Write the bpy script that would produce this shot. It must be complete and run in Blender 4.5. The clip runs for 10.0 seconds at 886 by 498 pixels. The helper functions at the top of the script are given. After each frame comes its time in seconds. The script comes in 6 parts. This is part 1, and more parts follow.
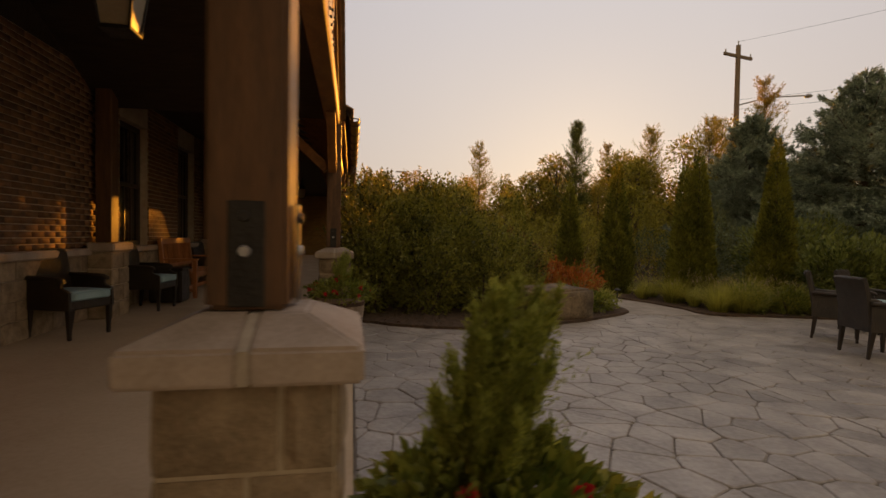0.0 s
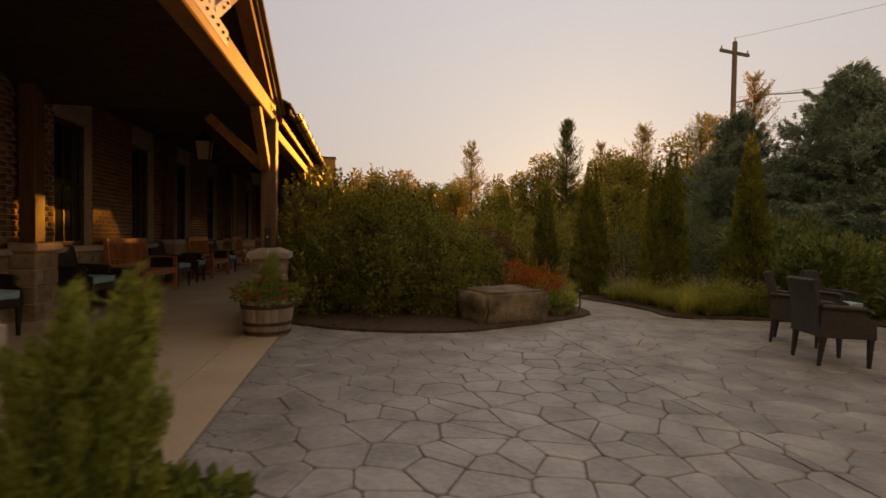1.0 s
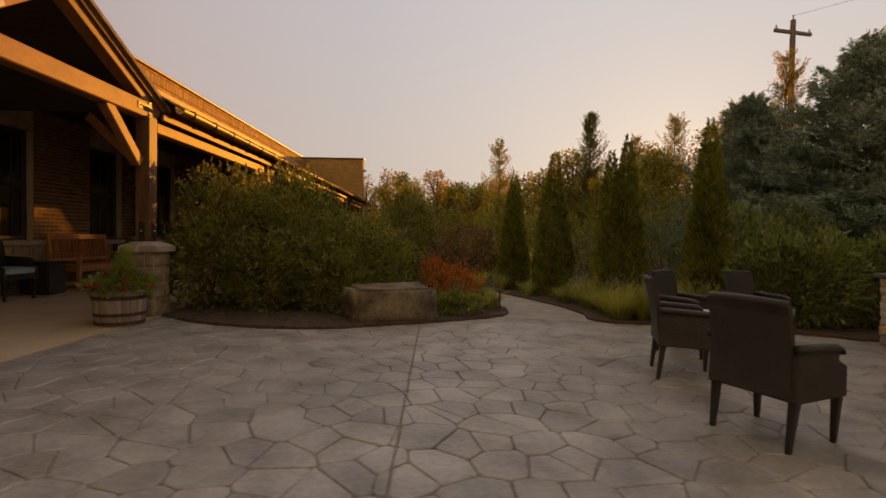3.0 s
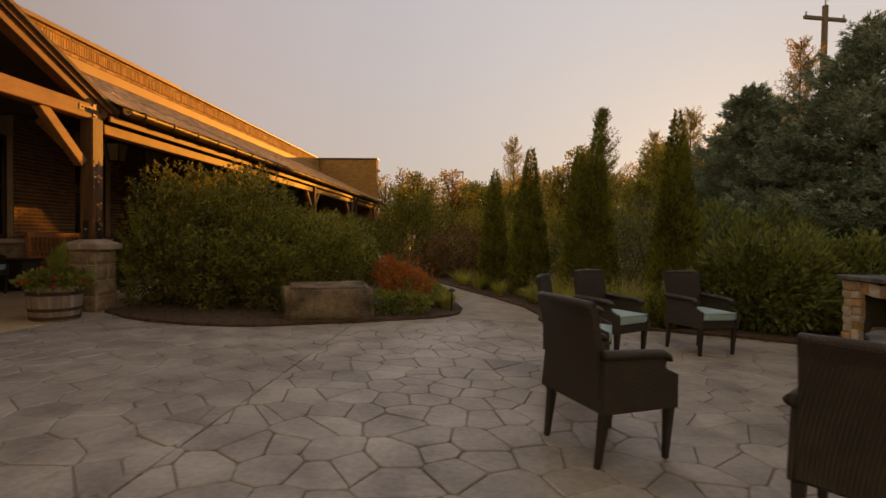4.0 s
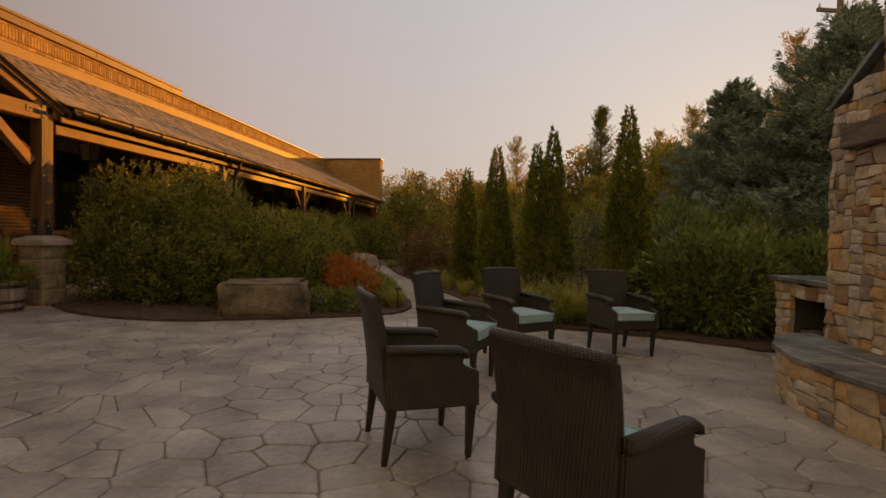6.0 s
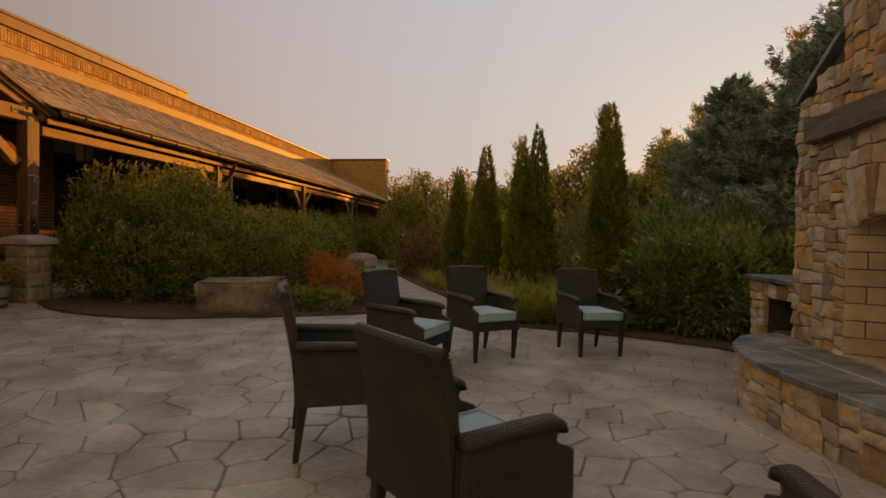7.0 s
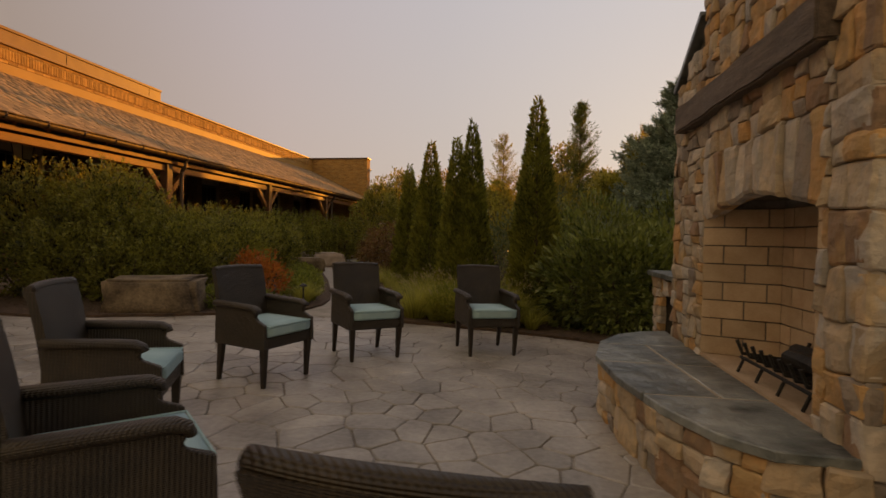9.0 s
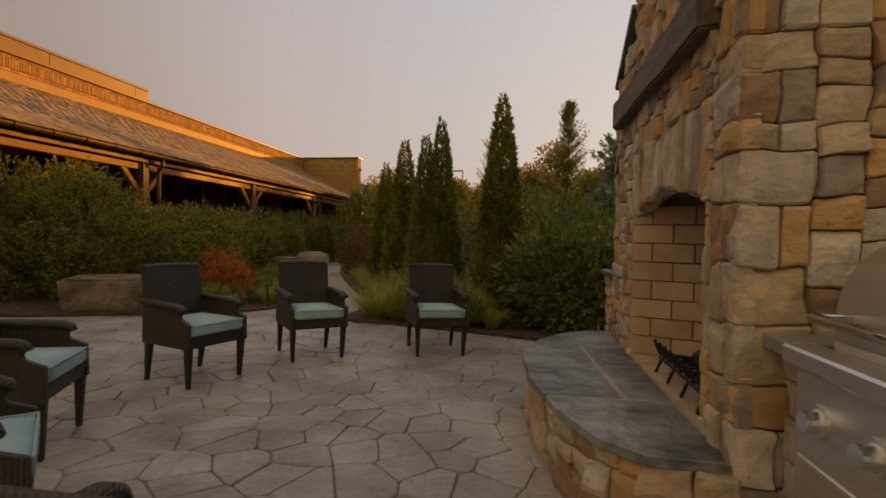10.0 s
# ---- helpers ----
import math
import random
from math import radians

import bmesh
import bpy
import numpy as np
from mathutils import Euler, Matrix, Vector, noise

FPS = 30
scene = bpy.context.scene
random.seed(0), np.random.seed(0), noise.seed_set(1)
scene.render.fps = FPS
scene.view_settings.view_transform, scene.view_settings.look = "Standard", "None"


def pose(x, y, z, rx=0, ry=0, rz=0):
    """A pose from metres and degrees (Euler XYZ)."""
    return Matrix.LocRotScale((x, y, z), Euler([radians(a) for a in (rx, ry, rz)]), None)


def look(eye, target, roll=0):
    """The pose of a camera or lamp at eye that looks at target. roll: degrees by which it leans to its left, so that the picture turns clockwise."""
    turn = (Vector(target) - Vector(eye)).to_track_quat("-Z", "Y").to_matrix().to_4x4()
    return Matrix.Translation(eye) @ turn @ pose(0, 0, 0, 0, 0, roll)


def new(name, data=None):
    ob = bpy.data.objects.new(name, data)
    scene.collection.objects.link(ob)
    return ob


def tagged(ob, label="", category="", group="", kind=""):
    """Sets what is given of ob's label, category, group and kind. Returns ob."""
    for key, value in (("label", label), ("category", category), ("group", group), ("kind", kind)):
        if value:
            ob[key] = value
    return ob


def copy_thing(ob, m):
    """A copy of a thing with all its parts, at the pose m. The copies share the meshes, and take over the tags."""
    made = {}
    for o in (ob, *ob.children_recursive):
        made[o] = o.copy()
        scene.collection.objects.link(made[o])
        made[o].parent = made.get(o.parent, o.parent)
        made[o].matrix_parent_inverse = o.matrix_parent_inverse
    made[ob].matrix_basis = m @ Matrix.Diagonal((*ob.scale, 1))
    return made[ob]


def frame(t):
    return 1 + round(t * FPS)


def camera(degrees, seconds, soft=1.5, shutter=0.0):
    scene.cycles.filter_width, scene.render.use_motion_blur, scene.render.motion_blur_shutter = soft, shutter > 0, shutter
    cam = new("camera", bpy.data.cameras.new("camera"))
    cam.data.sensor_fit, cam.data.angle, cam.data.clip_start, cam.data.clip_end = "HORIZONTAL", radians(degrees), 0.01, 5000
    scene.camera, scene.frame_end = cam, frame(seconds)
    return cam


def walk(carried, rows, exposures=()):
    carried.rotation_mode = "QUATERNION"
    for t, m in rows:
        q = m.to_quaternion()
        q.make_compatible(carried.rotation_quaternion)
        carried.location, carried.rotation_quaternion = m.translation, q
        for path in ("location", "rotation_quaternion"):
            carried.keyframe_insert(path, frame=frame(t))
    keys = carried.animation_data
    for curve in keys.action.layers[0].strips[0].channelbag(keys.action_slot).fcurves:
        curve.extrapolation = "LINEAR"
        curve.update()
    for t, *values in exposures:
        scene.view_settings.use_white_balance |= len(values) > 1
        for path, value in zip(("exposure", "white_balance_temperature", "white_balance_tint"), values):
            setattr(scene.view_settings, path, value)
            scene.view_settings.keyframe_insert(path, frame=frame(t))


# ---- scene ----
cam = camera(82.9, 10.0, soft=1.5, shutter=0.4)
PATH = [
    (0, (0.125, -0.703, 1.15), (0.484, 1.264, 1.097), 0.9),
    (0.5, (0.569, -0.616, 1.136), (0.913, 1.354, 1.085), 0.9),
    (1, (1.035, -0.592, 1.143), (1.363, 1.381, 1.093), 0.8),
    (1.5, (1.554, -0.572, 1.120), (1.866, 1.404, 1.072), 0.8),
    (2, (2.245, -0.577, 1.11), (2.495, 1.407, 1.061), 0.8),
    (2.5, (2.952, -0.584, 1.105), (3.118, 1.409, 1.058), 0.8),
    (2.7, (3.255, -0.576, 1.094), (3.36, 1.421, 1.047), 0.85),
    (4, (5.1, -0.376, 1.084), (4.97, 1.619, 1.034), 0.9),
    (4.5, (5.541, -0.314, 1.08), (5.355, 1.677, 1.031), 1.0),
    (5, (5.821, -0.27, 1.068), (5.62, 1.719, 1.021), 1.05),
    (5.5, (6.088, -0.26, 1.072), (5.879, 1.728, 1.023), 1.1),
    (7, (6.874, -0.142, 1.052), (6.578, 1.836, 1.004), 1.1),
    (7.5, (7.17, -0.069, 1.046), (6.867, 1.907, 0.997), 1.05),
    (8, (7.434, 0.018, 1.033), (7.131, 1.994, 0.983), 1.05),
    (8.5, (7.717, 0.123, 1.034), (7.411, 2.099, 0.984), 1.05),
    (9, (8.027, 0.196, 1.026), (7.716, 2.172, 0.978), 1.0),
    (9.5, (8.296, 0.271, 1.024), (7.983, 2.245, 0.974), 1.0),
    (10, (8.547, 0.35, 1.018), (8.232, 2.325, 0.97), 1.0),
]
walk(cam, [(t, look(eye, target, roll)) for t, eye, target, roll in PATH],
     exposures=[(0, 0.05), (3, 0.02), (10, -0.02)])

# ---- sky and sun ----
SUN_TURN, SUN_UP = 25.5, 7.8
world = bpy.data.worlds.new("evening_sky")
scene.world = world
world.use_nodes = True
wn = world.node_tree.nodes
wl = world.node_tree.links
sky = wn.new("ShaderNodeTexSky")
sky.sky_type = "NISHITA"
sky.sun_disc = False
sky.sun_elevation, sky.sun_rotation = radians(SUN_UP), radians(SUN_TURN)
sky.air_density, sky.dust_density, sky.ozone_density = 1.0, 3.0, 1.0
# thin rosy evening haze, brighter towards the sun; overhead and opposite lifted as fill
co_ = wn.new("ShaderNodeTexCoord")
dot_ = wn.new("ShaderNodeVectorMath")
dot_.operation = "DOT_PRODUCT"
dot_.inputs[1].default_value = (math.sin(radians(SUN_TURN)), math.cos(radians(SUN_TURN)), 0.25)
wl.new(co_.outputs["Generated"], dot_.inputs[0])
span = wn.new("ShaderNodeMapRange")
span.inputs[1].default_value, span.inputs[2].default_value = -1.0, 1.0
wl.new(dot_.outputs["Value"], span.inputs[0])
veil = wn.new("ShaderNodeValToRGB")
ve = veil.color_ramp.elements
# unseen sky opposite the sun, raised and warmed to fill the shaded fronts
ve[0].position, ve[0].color = 0.0, (0.78, 0.555, 0.31, 1)
ve[1].position, ve[1].color = 1.0, (0.615, 0.545, 0.535, 1)
for p_, c_ in ((0.45, (0.60, 0.445, 0.29)), (0.66, (0.368, 0.284, 0.25)), (0.82, (0.505, 0.42, 0.415)), (0.93, (0.545, 0.482, 0.482))):
    e_ = ve.new(p_)
    e_.color = (*c_, 1)
wl.new(span.outputs[0], veil.inputs[0])
up_z = wn.new("ShaderNodeSeparateXYZ")
wl.new(co_.outputs["Generated"], up_z.inputs[0])
top_ = wn.new("ShaderNodeMapRange")
top_.inputs[1].default_value, top_.inputs[2].default_value = 0.45, 0.9
top_.inputs[3].default_value, top_.inputs[4].default_value = 1.0, 1.35
wl.new(up_z.outputs[2], top_.inputs[0])
scl = wn.new("ShaderNodeVectorMath")
scl.operation = "SCALE"
# peach near the horizon, mauve higher up
warm_ = wn.new("ShaderNodeValToRGB")
we = warm_.color_ramp.elements
we[0].position, we[0].color = 0.0, (1.08, 0.985, 0.80, 1)
we[1].position, we[1].color = 0.5, (0.94, 0.995, 1.04, 1)
e_ = we.new(0.2)
e_.color = (1.02, 0.995, 0.91, 1)
wl.new(up_z.outputs[2], warm_.inputs[0])
tint_ = wn.new("ShaderNodeVectorMath")
tint_.operation = "MULTIPLY"
wl.new(veil.outputs[0], tint_.inputs[0])
wl.new(warm_.outputs[0], tint_.inputs[1])
wl.new(tint_.outputs[0], scl.inputs[0])
wl.new(top_.outputs[0], scl.inputs["Scale"])
big = wn.new("ShaderNodeVectorMath")
big.operation = "SCALE"
wl.new(scl.outputs[0], big.inputs[0])
big.inputs["Scale"].default_value = 9.6
haze = wn.new("ShaderNodeMix")
haze.data_type = "RGBA"
haze.inputs[0].default_value = 0.965
wl.new(sky.outputs[0], haze.inputs[6])
wl.new(big.outputs[0], haze.inputs[7])
wl.new(haze.outputs[2], wn["Background"].inputs[0])
wn["Background"].inputs[1].default_value = 0.11

sun = new("sun", bpy.data.lights.new("sun", "SUN"))
sun.data.energy, sun.data.angle, sun.data.color = 5.8, radians(0.6), (1.0, 0.37, 0.03)
sa, se = radians(SUN_TURN), radians(SUN_UP)
SUN_WAY = Vector((math.sin(sa) * math.cos(se), math.cos(sa) * math.cos(se), math.sin(se)))
sun.matrix_world = look(SUN_WAY * 60, (0, 0, 0))


# ---- materials ----
def material(name, low, high, scale=6.0, rough=0.8, fine=60.0, bump=0.15, depth=0.01, metal=0.0,
             rand=0.0, stretch=(1, 1, 1), island=False, extra=None, spec=0.5):
    """Two colours mixed by a coarse and a fine noise; rand: brightness spread between pieces."""
    m = bpy.data.materials.new(name)
    m.use_nodes = True
    n, l = m.node_tree.nodes, m.node_tree.links
    b = n["Principled BSDF"]
    b.inputs["Roughness"].default_value, b.inputs["Metallic"].default_value = rough, metal
    b.inputs["Specular IOR Level"].default_value = spec
    mp = n.new("ShaderNodeMapping")
    mp.inputs["Scale"].default_value = stretch
    geo = n.new("ShaderNodeNewGeometry")
    l.new(geo.outputs["Position"], mp.inputs[0])
    a = n.new("ShaderNodeTexNoise")
    a.inputs["Scale"].default_value, a.inputs["Detail"].default_value = scale, 5
    f = n.new("ShaderNodeTexNoise")
    f.inputs["Scale"].default_value, f.inputs["Detail"].default_value = fine, 4
    l.new(mp.outputs[0], a.inputs[0])
    l.new(mp.outputs[0], f.inputs[0])
    add = n.new("ShaderNodeMath")
    add.operation = "MULTIPLY_ADD"
    l.new(f.outputs[0], add.inputs[0])
    add.inputs[1].default_value = 0.45
    l.new(a.outputs[0], add.inputs[2])
    ramp = n.new("ShaderNodeValToRGB")
    ramp.color_ramp.elements[0].position, ramp.color_ramp.elements[0].color = 0.5, (*low, 1)
    ramp.color_ramp.elements[1].position, ramp.color_ramp.elements[1].color = 0.95, (*high, 1)
    l.new(add.outputs[0], ramp.inputs[0])
    out = ramp.outputs[0]
    if rand:
        if island:
            src = geo.outputs["Random Per Island"]
        else:
            oi = n.new("ShaderNodeObjectInfo")
            src = oi.outputs["Random"]
        mr = n.new("ShaderNodeMapRange")
        mr.inputs[3].default_value, mr.inputs[4].default_value = 1 - rand, 1 + rand
        l.new(src, mr.inputs[0])
        hs = n.new("ShaderNodeHueSaturation")
        l.new(mr.outputs[0], hs.inputs["Value"])
        l.new(out, hs.inputs["Color"])
        out = hs.outputs[0]
    l.new(out, b.inputs["Base Color"])
    bp = n.new("ShaderNodeBump")
    bp.inputs["Strength"].default_value, bp.inputs["Distance"].default_value = min(1, bump * 4), depth
    l.new(add.outputs[0], bp.inputs["Height"])
    l.new(bp.outputs[0], b.inputs["Normal"])
    if extra:
        extra(m, n, l, b, bp, mp, out)
    return m


def leafy(name, dark, light, glow=0.45, gloss=0.45):
    """Leaves: diffuse and translucent, each leaf of its own shade."""
    m = bpy.data.materials.new(name)
    m.use_nodes = True
    n, l = m.node_tree.nodes, m.node_tree.links
    b = n["Principled BSDF"]
    geo = n.new("ShaderNodeNewGeometry")
    noise_ = n.new("ShaderNodeTexNoise")
    noise_.inputs["Scale"].default_value = 2.2
    l.new(geo.outputs["Position"], noise_.inputs[0])
    mix_ = n.new("ShaderNodeMath")
    mix_.operation = "MULTIPLY_ADD"
    l.new(geo.outputs["Random Per Island"], mix_.inputs[0])
    mix_.inputs[1].default_value = 0.55
    l.new(noise_.outputs[0], mix_.inputs[2])
    ramp = n.new("ShaderNodeValToRGB")
    ramp.color_ramp.elements[0].position, ramp.color_ramp.elements[0].color = 0.38, (*dark, 1)
    ramp.color_ramp.elements[1].position, ramp.color_ramp.elements[1].color = 1.0, (*light, 1)
    l.new(mix_.outputs[0], ramp.inputs[0])
    l.new(ramp.outputs[0], b.inputs["Base Color"])
    b.inputs["Roughness"].default_value = gloss
    b.inputs["Specular IOR Level"].default_value = 0.35
    # light that comes through a leaf is yellower than what it throws back
    tr = n.new("ShaderNodeBsdfTranslucent")
    ty_ = n.new("ShaderNodeMix")
    ty_.data_type, ty_.blend_type = "RGBA", "MULTIPLY"
    ty_.inputs[0].default_value = 1.0
    ty_.inputs[7].default_value = (1.35, 1.2, 0.6, 1)
    l.new(ramp.outputs[0], ty_.inputs[6])
    l.new(ty_.outputs[2], tr.inputs[0])
    ms = n.new("ShaderNodeMixShader")
    ms.inputs[0].default_value = glow
    l.new(b.outputs[0], ms.inputs[1])
    l.new(tr.outputs[0], ms.inputs[2])
    l.new(ms.outputs[0], n["Material Output"].inputs[0])
    return m


def pieces(stops):
    """For stones: each piece takes a colour of its own from the stops, veined by the noise."""
    def fn(m, n, l, b, bp, mp, out):
        oi = n.new("ShaderNodeObjectInfo")
        ra = n.new("ShaderNodeValToRGB")
        ra.color_ramp.interpolation = "CONSTANT"
        el = ra.color_ramp.elements
        el[0].position, el[0].color = 0, (*stops[0], 1)
        el[1].position, el[1].color = 1, (*stops[-1], 1)
        for i, c in enumerate(stops[1:-1], 1):
            e = el.new(i / (len(stops) - 1))
            e.color = (*c, 1)
        l.new(oi.outputs["Random"], ra.inputs[0])
        # veins of the neighbouring colour
        vn = n.new("ShaderNodeTexNoise")
        vn.inputs["Scale"].default_value, vn.inputs["Detail"].default_value = 7, 6
        vn.inputs["Distortion"].default_value = 1.2
        ad = n.new("ShaderNodeVectorMath")
        ad.operation = "ADD"
        l.new(mp.outputs[0], ad.inputs[0])
        l.new(oi.outputs["Location"], ad.inputs[1])
        l.new(ad.outputs[0], vn.inputs[0])
        r2 = n.new("ShaderNodeValToRGB")
        r2.color_ramp.elements[0].position, r2.color_ramp.elements[0].color = 0.42, (0.62, 0.6, 0.6, 1)
        r2.color_ramp.elements[1].position, r2.color_ramp.elements[1].color = 0.62, (1.15, 0.98, 0.8, 1)
        l.new(vn.outputs[0], r2.inputs[0])
        mx = n.new("ShaderNodeMix")
        mx.data_type, mx.blend_type = "RGBA", "MULTIPLY"
        mx.inputs[0].default_value = 0.6
        l.new(ra.outputs[0], mx.inputs[6])
        l.new(r2.outputs[0], mx.inputs[7])
        st = n.new("ShaderNodeTexNoise")
        st.inputs["Scale"].default_value, st.inputs["Detail"].default_value = 3.1, 5
        l.new(ad.outputs[0], st.inputs[0])
        sm = n.new("ShaderNodeMapRange")
        sm.inputs[1].default_value, sm.inputs[2].default_value = 0.58, 0.70
        sm.inputs[3].default_value, sm.inputs[4].default_value = 0.0, 0.75
        l.new(st.outputs[0], sm.inputs[0])
        mo = n.new("ShaderNodeMix")
        mo.data_type = "RGBA"
        mo.inputs[7].default_value = (0.47, 0.31, 0.13, 1)
        l.new(sm.outputs[0], mo.inputs[0])
        l.new(mx.outputs[2], mo.inputs[6])
        mx = mo
        m2 = n.new("ShaderNodeMix")
        m2.data_type, m2.blend_type = "RGBA", "MIX"
        m2.inputs[0].default_value = 0.15
        l.new(mx.outputs[2], m2.inputs[6])
        l.new(out, m2.inputs[7])
        l.new(m2.outputs[2], b.inputs["Base Color"])
    return fn


def bricky(scale, c1, c2, mortar):
    """Brick courses for walls too far off for single bricks."""
    def fn(m, n, l, b, bp, mp, out):
        geo = n.new("ShaderNodeNewGeometry")
        sp = n.new("ShaderNodeSeparateXYZ")
        l.new(geo.outputs["Position"], sp.inputs[0])
        su = n.new("ShaderNodeMath")
        l.new(sp.outputs[0], su.inputs[0])
        l.new(sp.outputs[1], su.inputs[1])
        cb = n.new("ShaderNodeCombineXYZ")
        l.new(su.outputs[0], cb.inputs[0])
        l.new(sp.outputs[2], cb.inputs[1])
        br = n.new("ShaderNodeTexBrick")
        br.inputs["Scale"].default_value = scale
        br.inputs["Brick Width"].default_value, br.inputs["Row Height"].default_value = 0.203, 0.0677
        br.inputs["Mortar Size"].default_value = 0.006
        br.inputs["Color1"].default_value, br.inputs["Color2"].default_value = (*c1, 1), (*c2, 1)
        br.inputs["Mortar"].default_value = (*mortar, 1)
        l.new(cb.outputs[0], br.inputs[0])
        mx = n.new("ShaderNodeMix")
        mx.data_type, mx.blend_type = "RGBA", "MULTIPLY"
        mx.inputs[0].default_value = 0.5
        l.new(br.outputs["Color"], mx.inputs[6])
        l.new(out, mx.inputs[7])
        l.new(mx.outputs[2], b.inputs["Base Color"])
        bp.inputs["Distance"].default_value = 0.006
        iv = n.new("ShaderNodeMath")
        iv.operation = "SUBTRACT"
        iv.inputs[0].default_value = 1
        l.new(br.outputs["Fac"], iv.inputs[1])
        l.new(iv.outputs[0], bp.inputs["Height"])
    return fn


def woven(m, n, l, b, bp, mp, out):
    """The fine basket weave of the wicker, in the thing's own space."""
    co = n.new("ShaderNodeTexCoord")
    sp = n.new("ShaderNodeSeparateXYZ")
    l.new(co.outputs["Object"], sp.inputs[0])
    xy = n.new("ShaderNodeMath")
    l.new(sp.outputs[0], xy.inputs[0])
    l.new(sp.outputs[1], xy.inputs[1])
    flat = n.new("ShaderNodeCombineXYZ")
    l.new(xy.outputs[0], flat.inputs[0])
    l.new(sp.outputs[2], flat.inputs[2])
    w1 = n.new("ShaderNodeTexWave")
    w1.bands_direction = "Z"
    w1.inputs["Scale"].default_value = 46
    w2 = n.new("ShaderNodeTexWave")
    w2.bands_direction = "X"
    w2.inputs["Scale"].default_value = 21
    l.new(flat.outputs[0], w1.inputs[0])
    l.new(flat.outputs[0], w2.inputs[0])
    w1h = n.new("ShaderNodeMath")
    w1h.operation = "MULTIPLY"
    w1h.inputs[1].default_value = 0.6
    l.new(w1.outputs["Fac"], w1h.inputs[0])
    mu = n.new("ShaderNodeMath")
    mu.operation = "ADD"
    l.new(w1h.outputs[0], mu.inputs[0])
    l.new(w2.outputs["Fac"], mu.inputs[1])
    bp.inputs["Distance"].default_value, bp.inputs["Strength"].default_value = 0.004, 0.8
    l.new(mu.outputs[0], bp.inputs["Height"])
    mx = n.new("ShaderNodeMix")
    mx.data_type, mx.blend_type = "RGBA", "MULTIPLY"
    mr = n.new("ShaderNodeMapRange")
    mr.inputs[1].default_value, mr.inputs[2].default_value = 0.1, 1.5
    mr.inputs[3].default_value, mr.inputs[4].default_value = 0.55, 1.3
    l.new(mu.outputs[0], mr.inputs[0])
    mx.inputs[0].default_value = 1
    l.new(out, mx.inputs[6])
    l.new(mr.outputs[0], mx.inputs[7])
    l.new(mx.outputs[2], b.inputs["Base Color"])


M = {}
M["patio"] = material("stamped_concrete", (0.16, 0.143, 0.128), (0.36, 0.332, 0.305), 2.6, 0.4, 26, 0.5, 0.012, rand=0.14)
M["patio_joint"] = material("patio_joint", (0.135, 0.118, 0.10), (0.26, 0.23, 0.20), 5, 0.8)
M["concrete"] = material("porch_concrete", (0.42, 0.31, 0.19), (0.54, 0.42, 0.28), 1.2, 0.75, 30, 0.1, 0.003)
# porch bricks: lowered for the shade under the roof and for mortar contrast
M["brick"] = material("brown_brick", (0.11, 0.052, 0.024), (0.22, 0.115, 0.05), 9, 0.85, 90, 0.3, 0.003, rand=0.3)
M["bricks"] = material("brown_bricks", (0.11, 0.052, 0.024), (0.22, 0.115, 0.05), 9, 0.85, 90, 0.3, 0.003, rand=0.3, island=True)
# upper-wall bricks, here and in far_brick: evening sun put into a lighter gold
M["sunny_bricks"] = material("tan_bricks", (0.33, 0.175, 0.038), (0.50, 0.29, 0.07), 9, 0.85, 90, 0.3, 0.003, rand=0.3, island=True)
M["mortar"] = material("mortar", (0.38, 0.31, 0.22), (0.5, 0.42, 0.31), 14, 0.95, 120, 0.2, 0.003)
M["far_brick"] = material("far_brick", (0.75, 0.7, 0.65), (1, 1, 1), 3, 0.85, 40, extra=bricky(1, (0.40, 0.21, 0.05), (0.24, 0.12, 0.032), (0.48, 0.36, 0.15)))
M["limestone"] = material("limestone", (0.27, 0.215, 0.17), (0.42, 0.345, 0.285), 5, 0.85, 80, 0.12, 0.003)
M["block"] = material("rock_face_block", (0.17, 0.125, 0.075), (0.36, 0.275, 0.18), 9, 0.92, 70, 0.5, 0.012, rand=0.15)
M["timber"] = material("cedar_timber", (0.145, 0.056, 0.010), (0.28, 0.118, 0.022), 3, 0.6, 26, 0.2, 0.003, stretch=(3, 1, 3))
# post cedar set well below the beams' tone, for the shade it stands in
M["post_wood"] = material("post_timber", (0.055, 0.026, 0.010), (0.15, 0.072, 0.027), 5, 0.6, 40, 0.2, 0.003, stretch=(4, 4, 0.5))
# dark wood taken near black: the porch roof's shade sits in the colour
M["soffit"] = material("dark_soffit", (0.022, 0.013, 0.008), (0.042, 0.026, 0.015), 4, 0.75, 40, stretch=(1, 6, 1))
M["shingle"] = material("weathered_shingle", (0.14, 0.09, 0.042), (0.34, 0.222, 0.092), 7, 0.85, 60, 0.35, 0.006, rand=0.35)
M["shingles"] = material("weathered_shingles", (0.14, 0.09, 0.042), (0.34, 0.222, 0.092), 7, 0.85, 60, 0.35, 0.006, rand=0.35, island=True)
M["bronze"] = material("bronze_gutter", (0.06, 0.04, 0.028), (0.11, 0.075, 0.05), 5, 0.45, 50, metal=0.4)
M["coping"] = material("copper_brown_coping", (0.20, 0.105, 0.02), (0.26, 0.14, 0.028), 2, 0.5, 40, 0.05)
M["stucco"] = material("tan_flashing", (0.35, 0.195, 0.035), (0.42, 0.24, 0.05), 2, 0.6, 60, 0.05)
M["steel_plate"] = material("painted_steel_plate", (0.45, 0.40, 0.34), (0.55, 0.5, 0.44), 8, 0.5, 80, 0.05)
M["iron"] = material("black_iron", (0.012, 0.011, 0.010), (0.03, 0.027, 0.024), 12, 0.55, 90, metal=0.3)
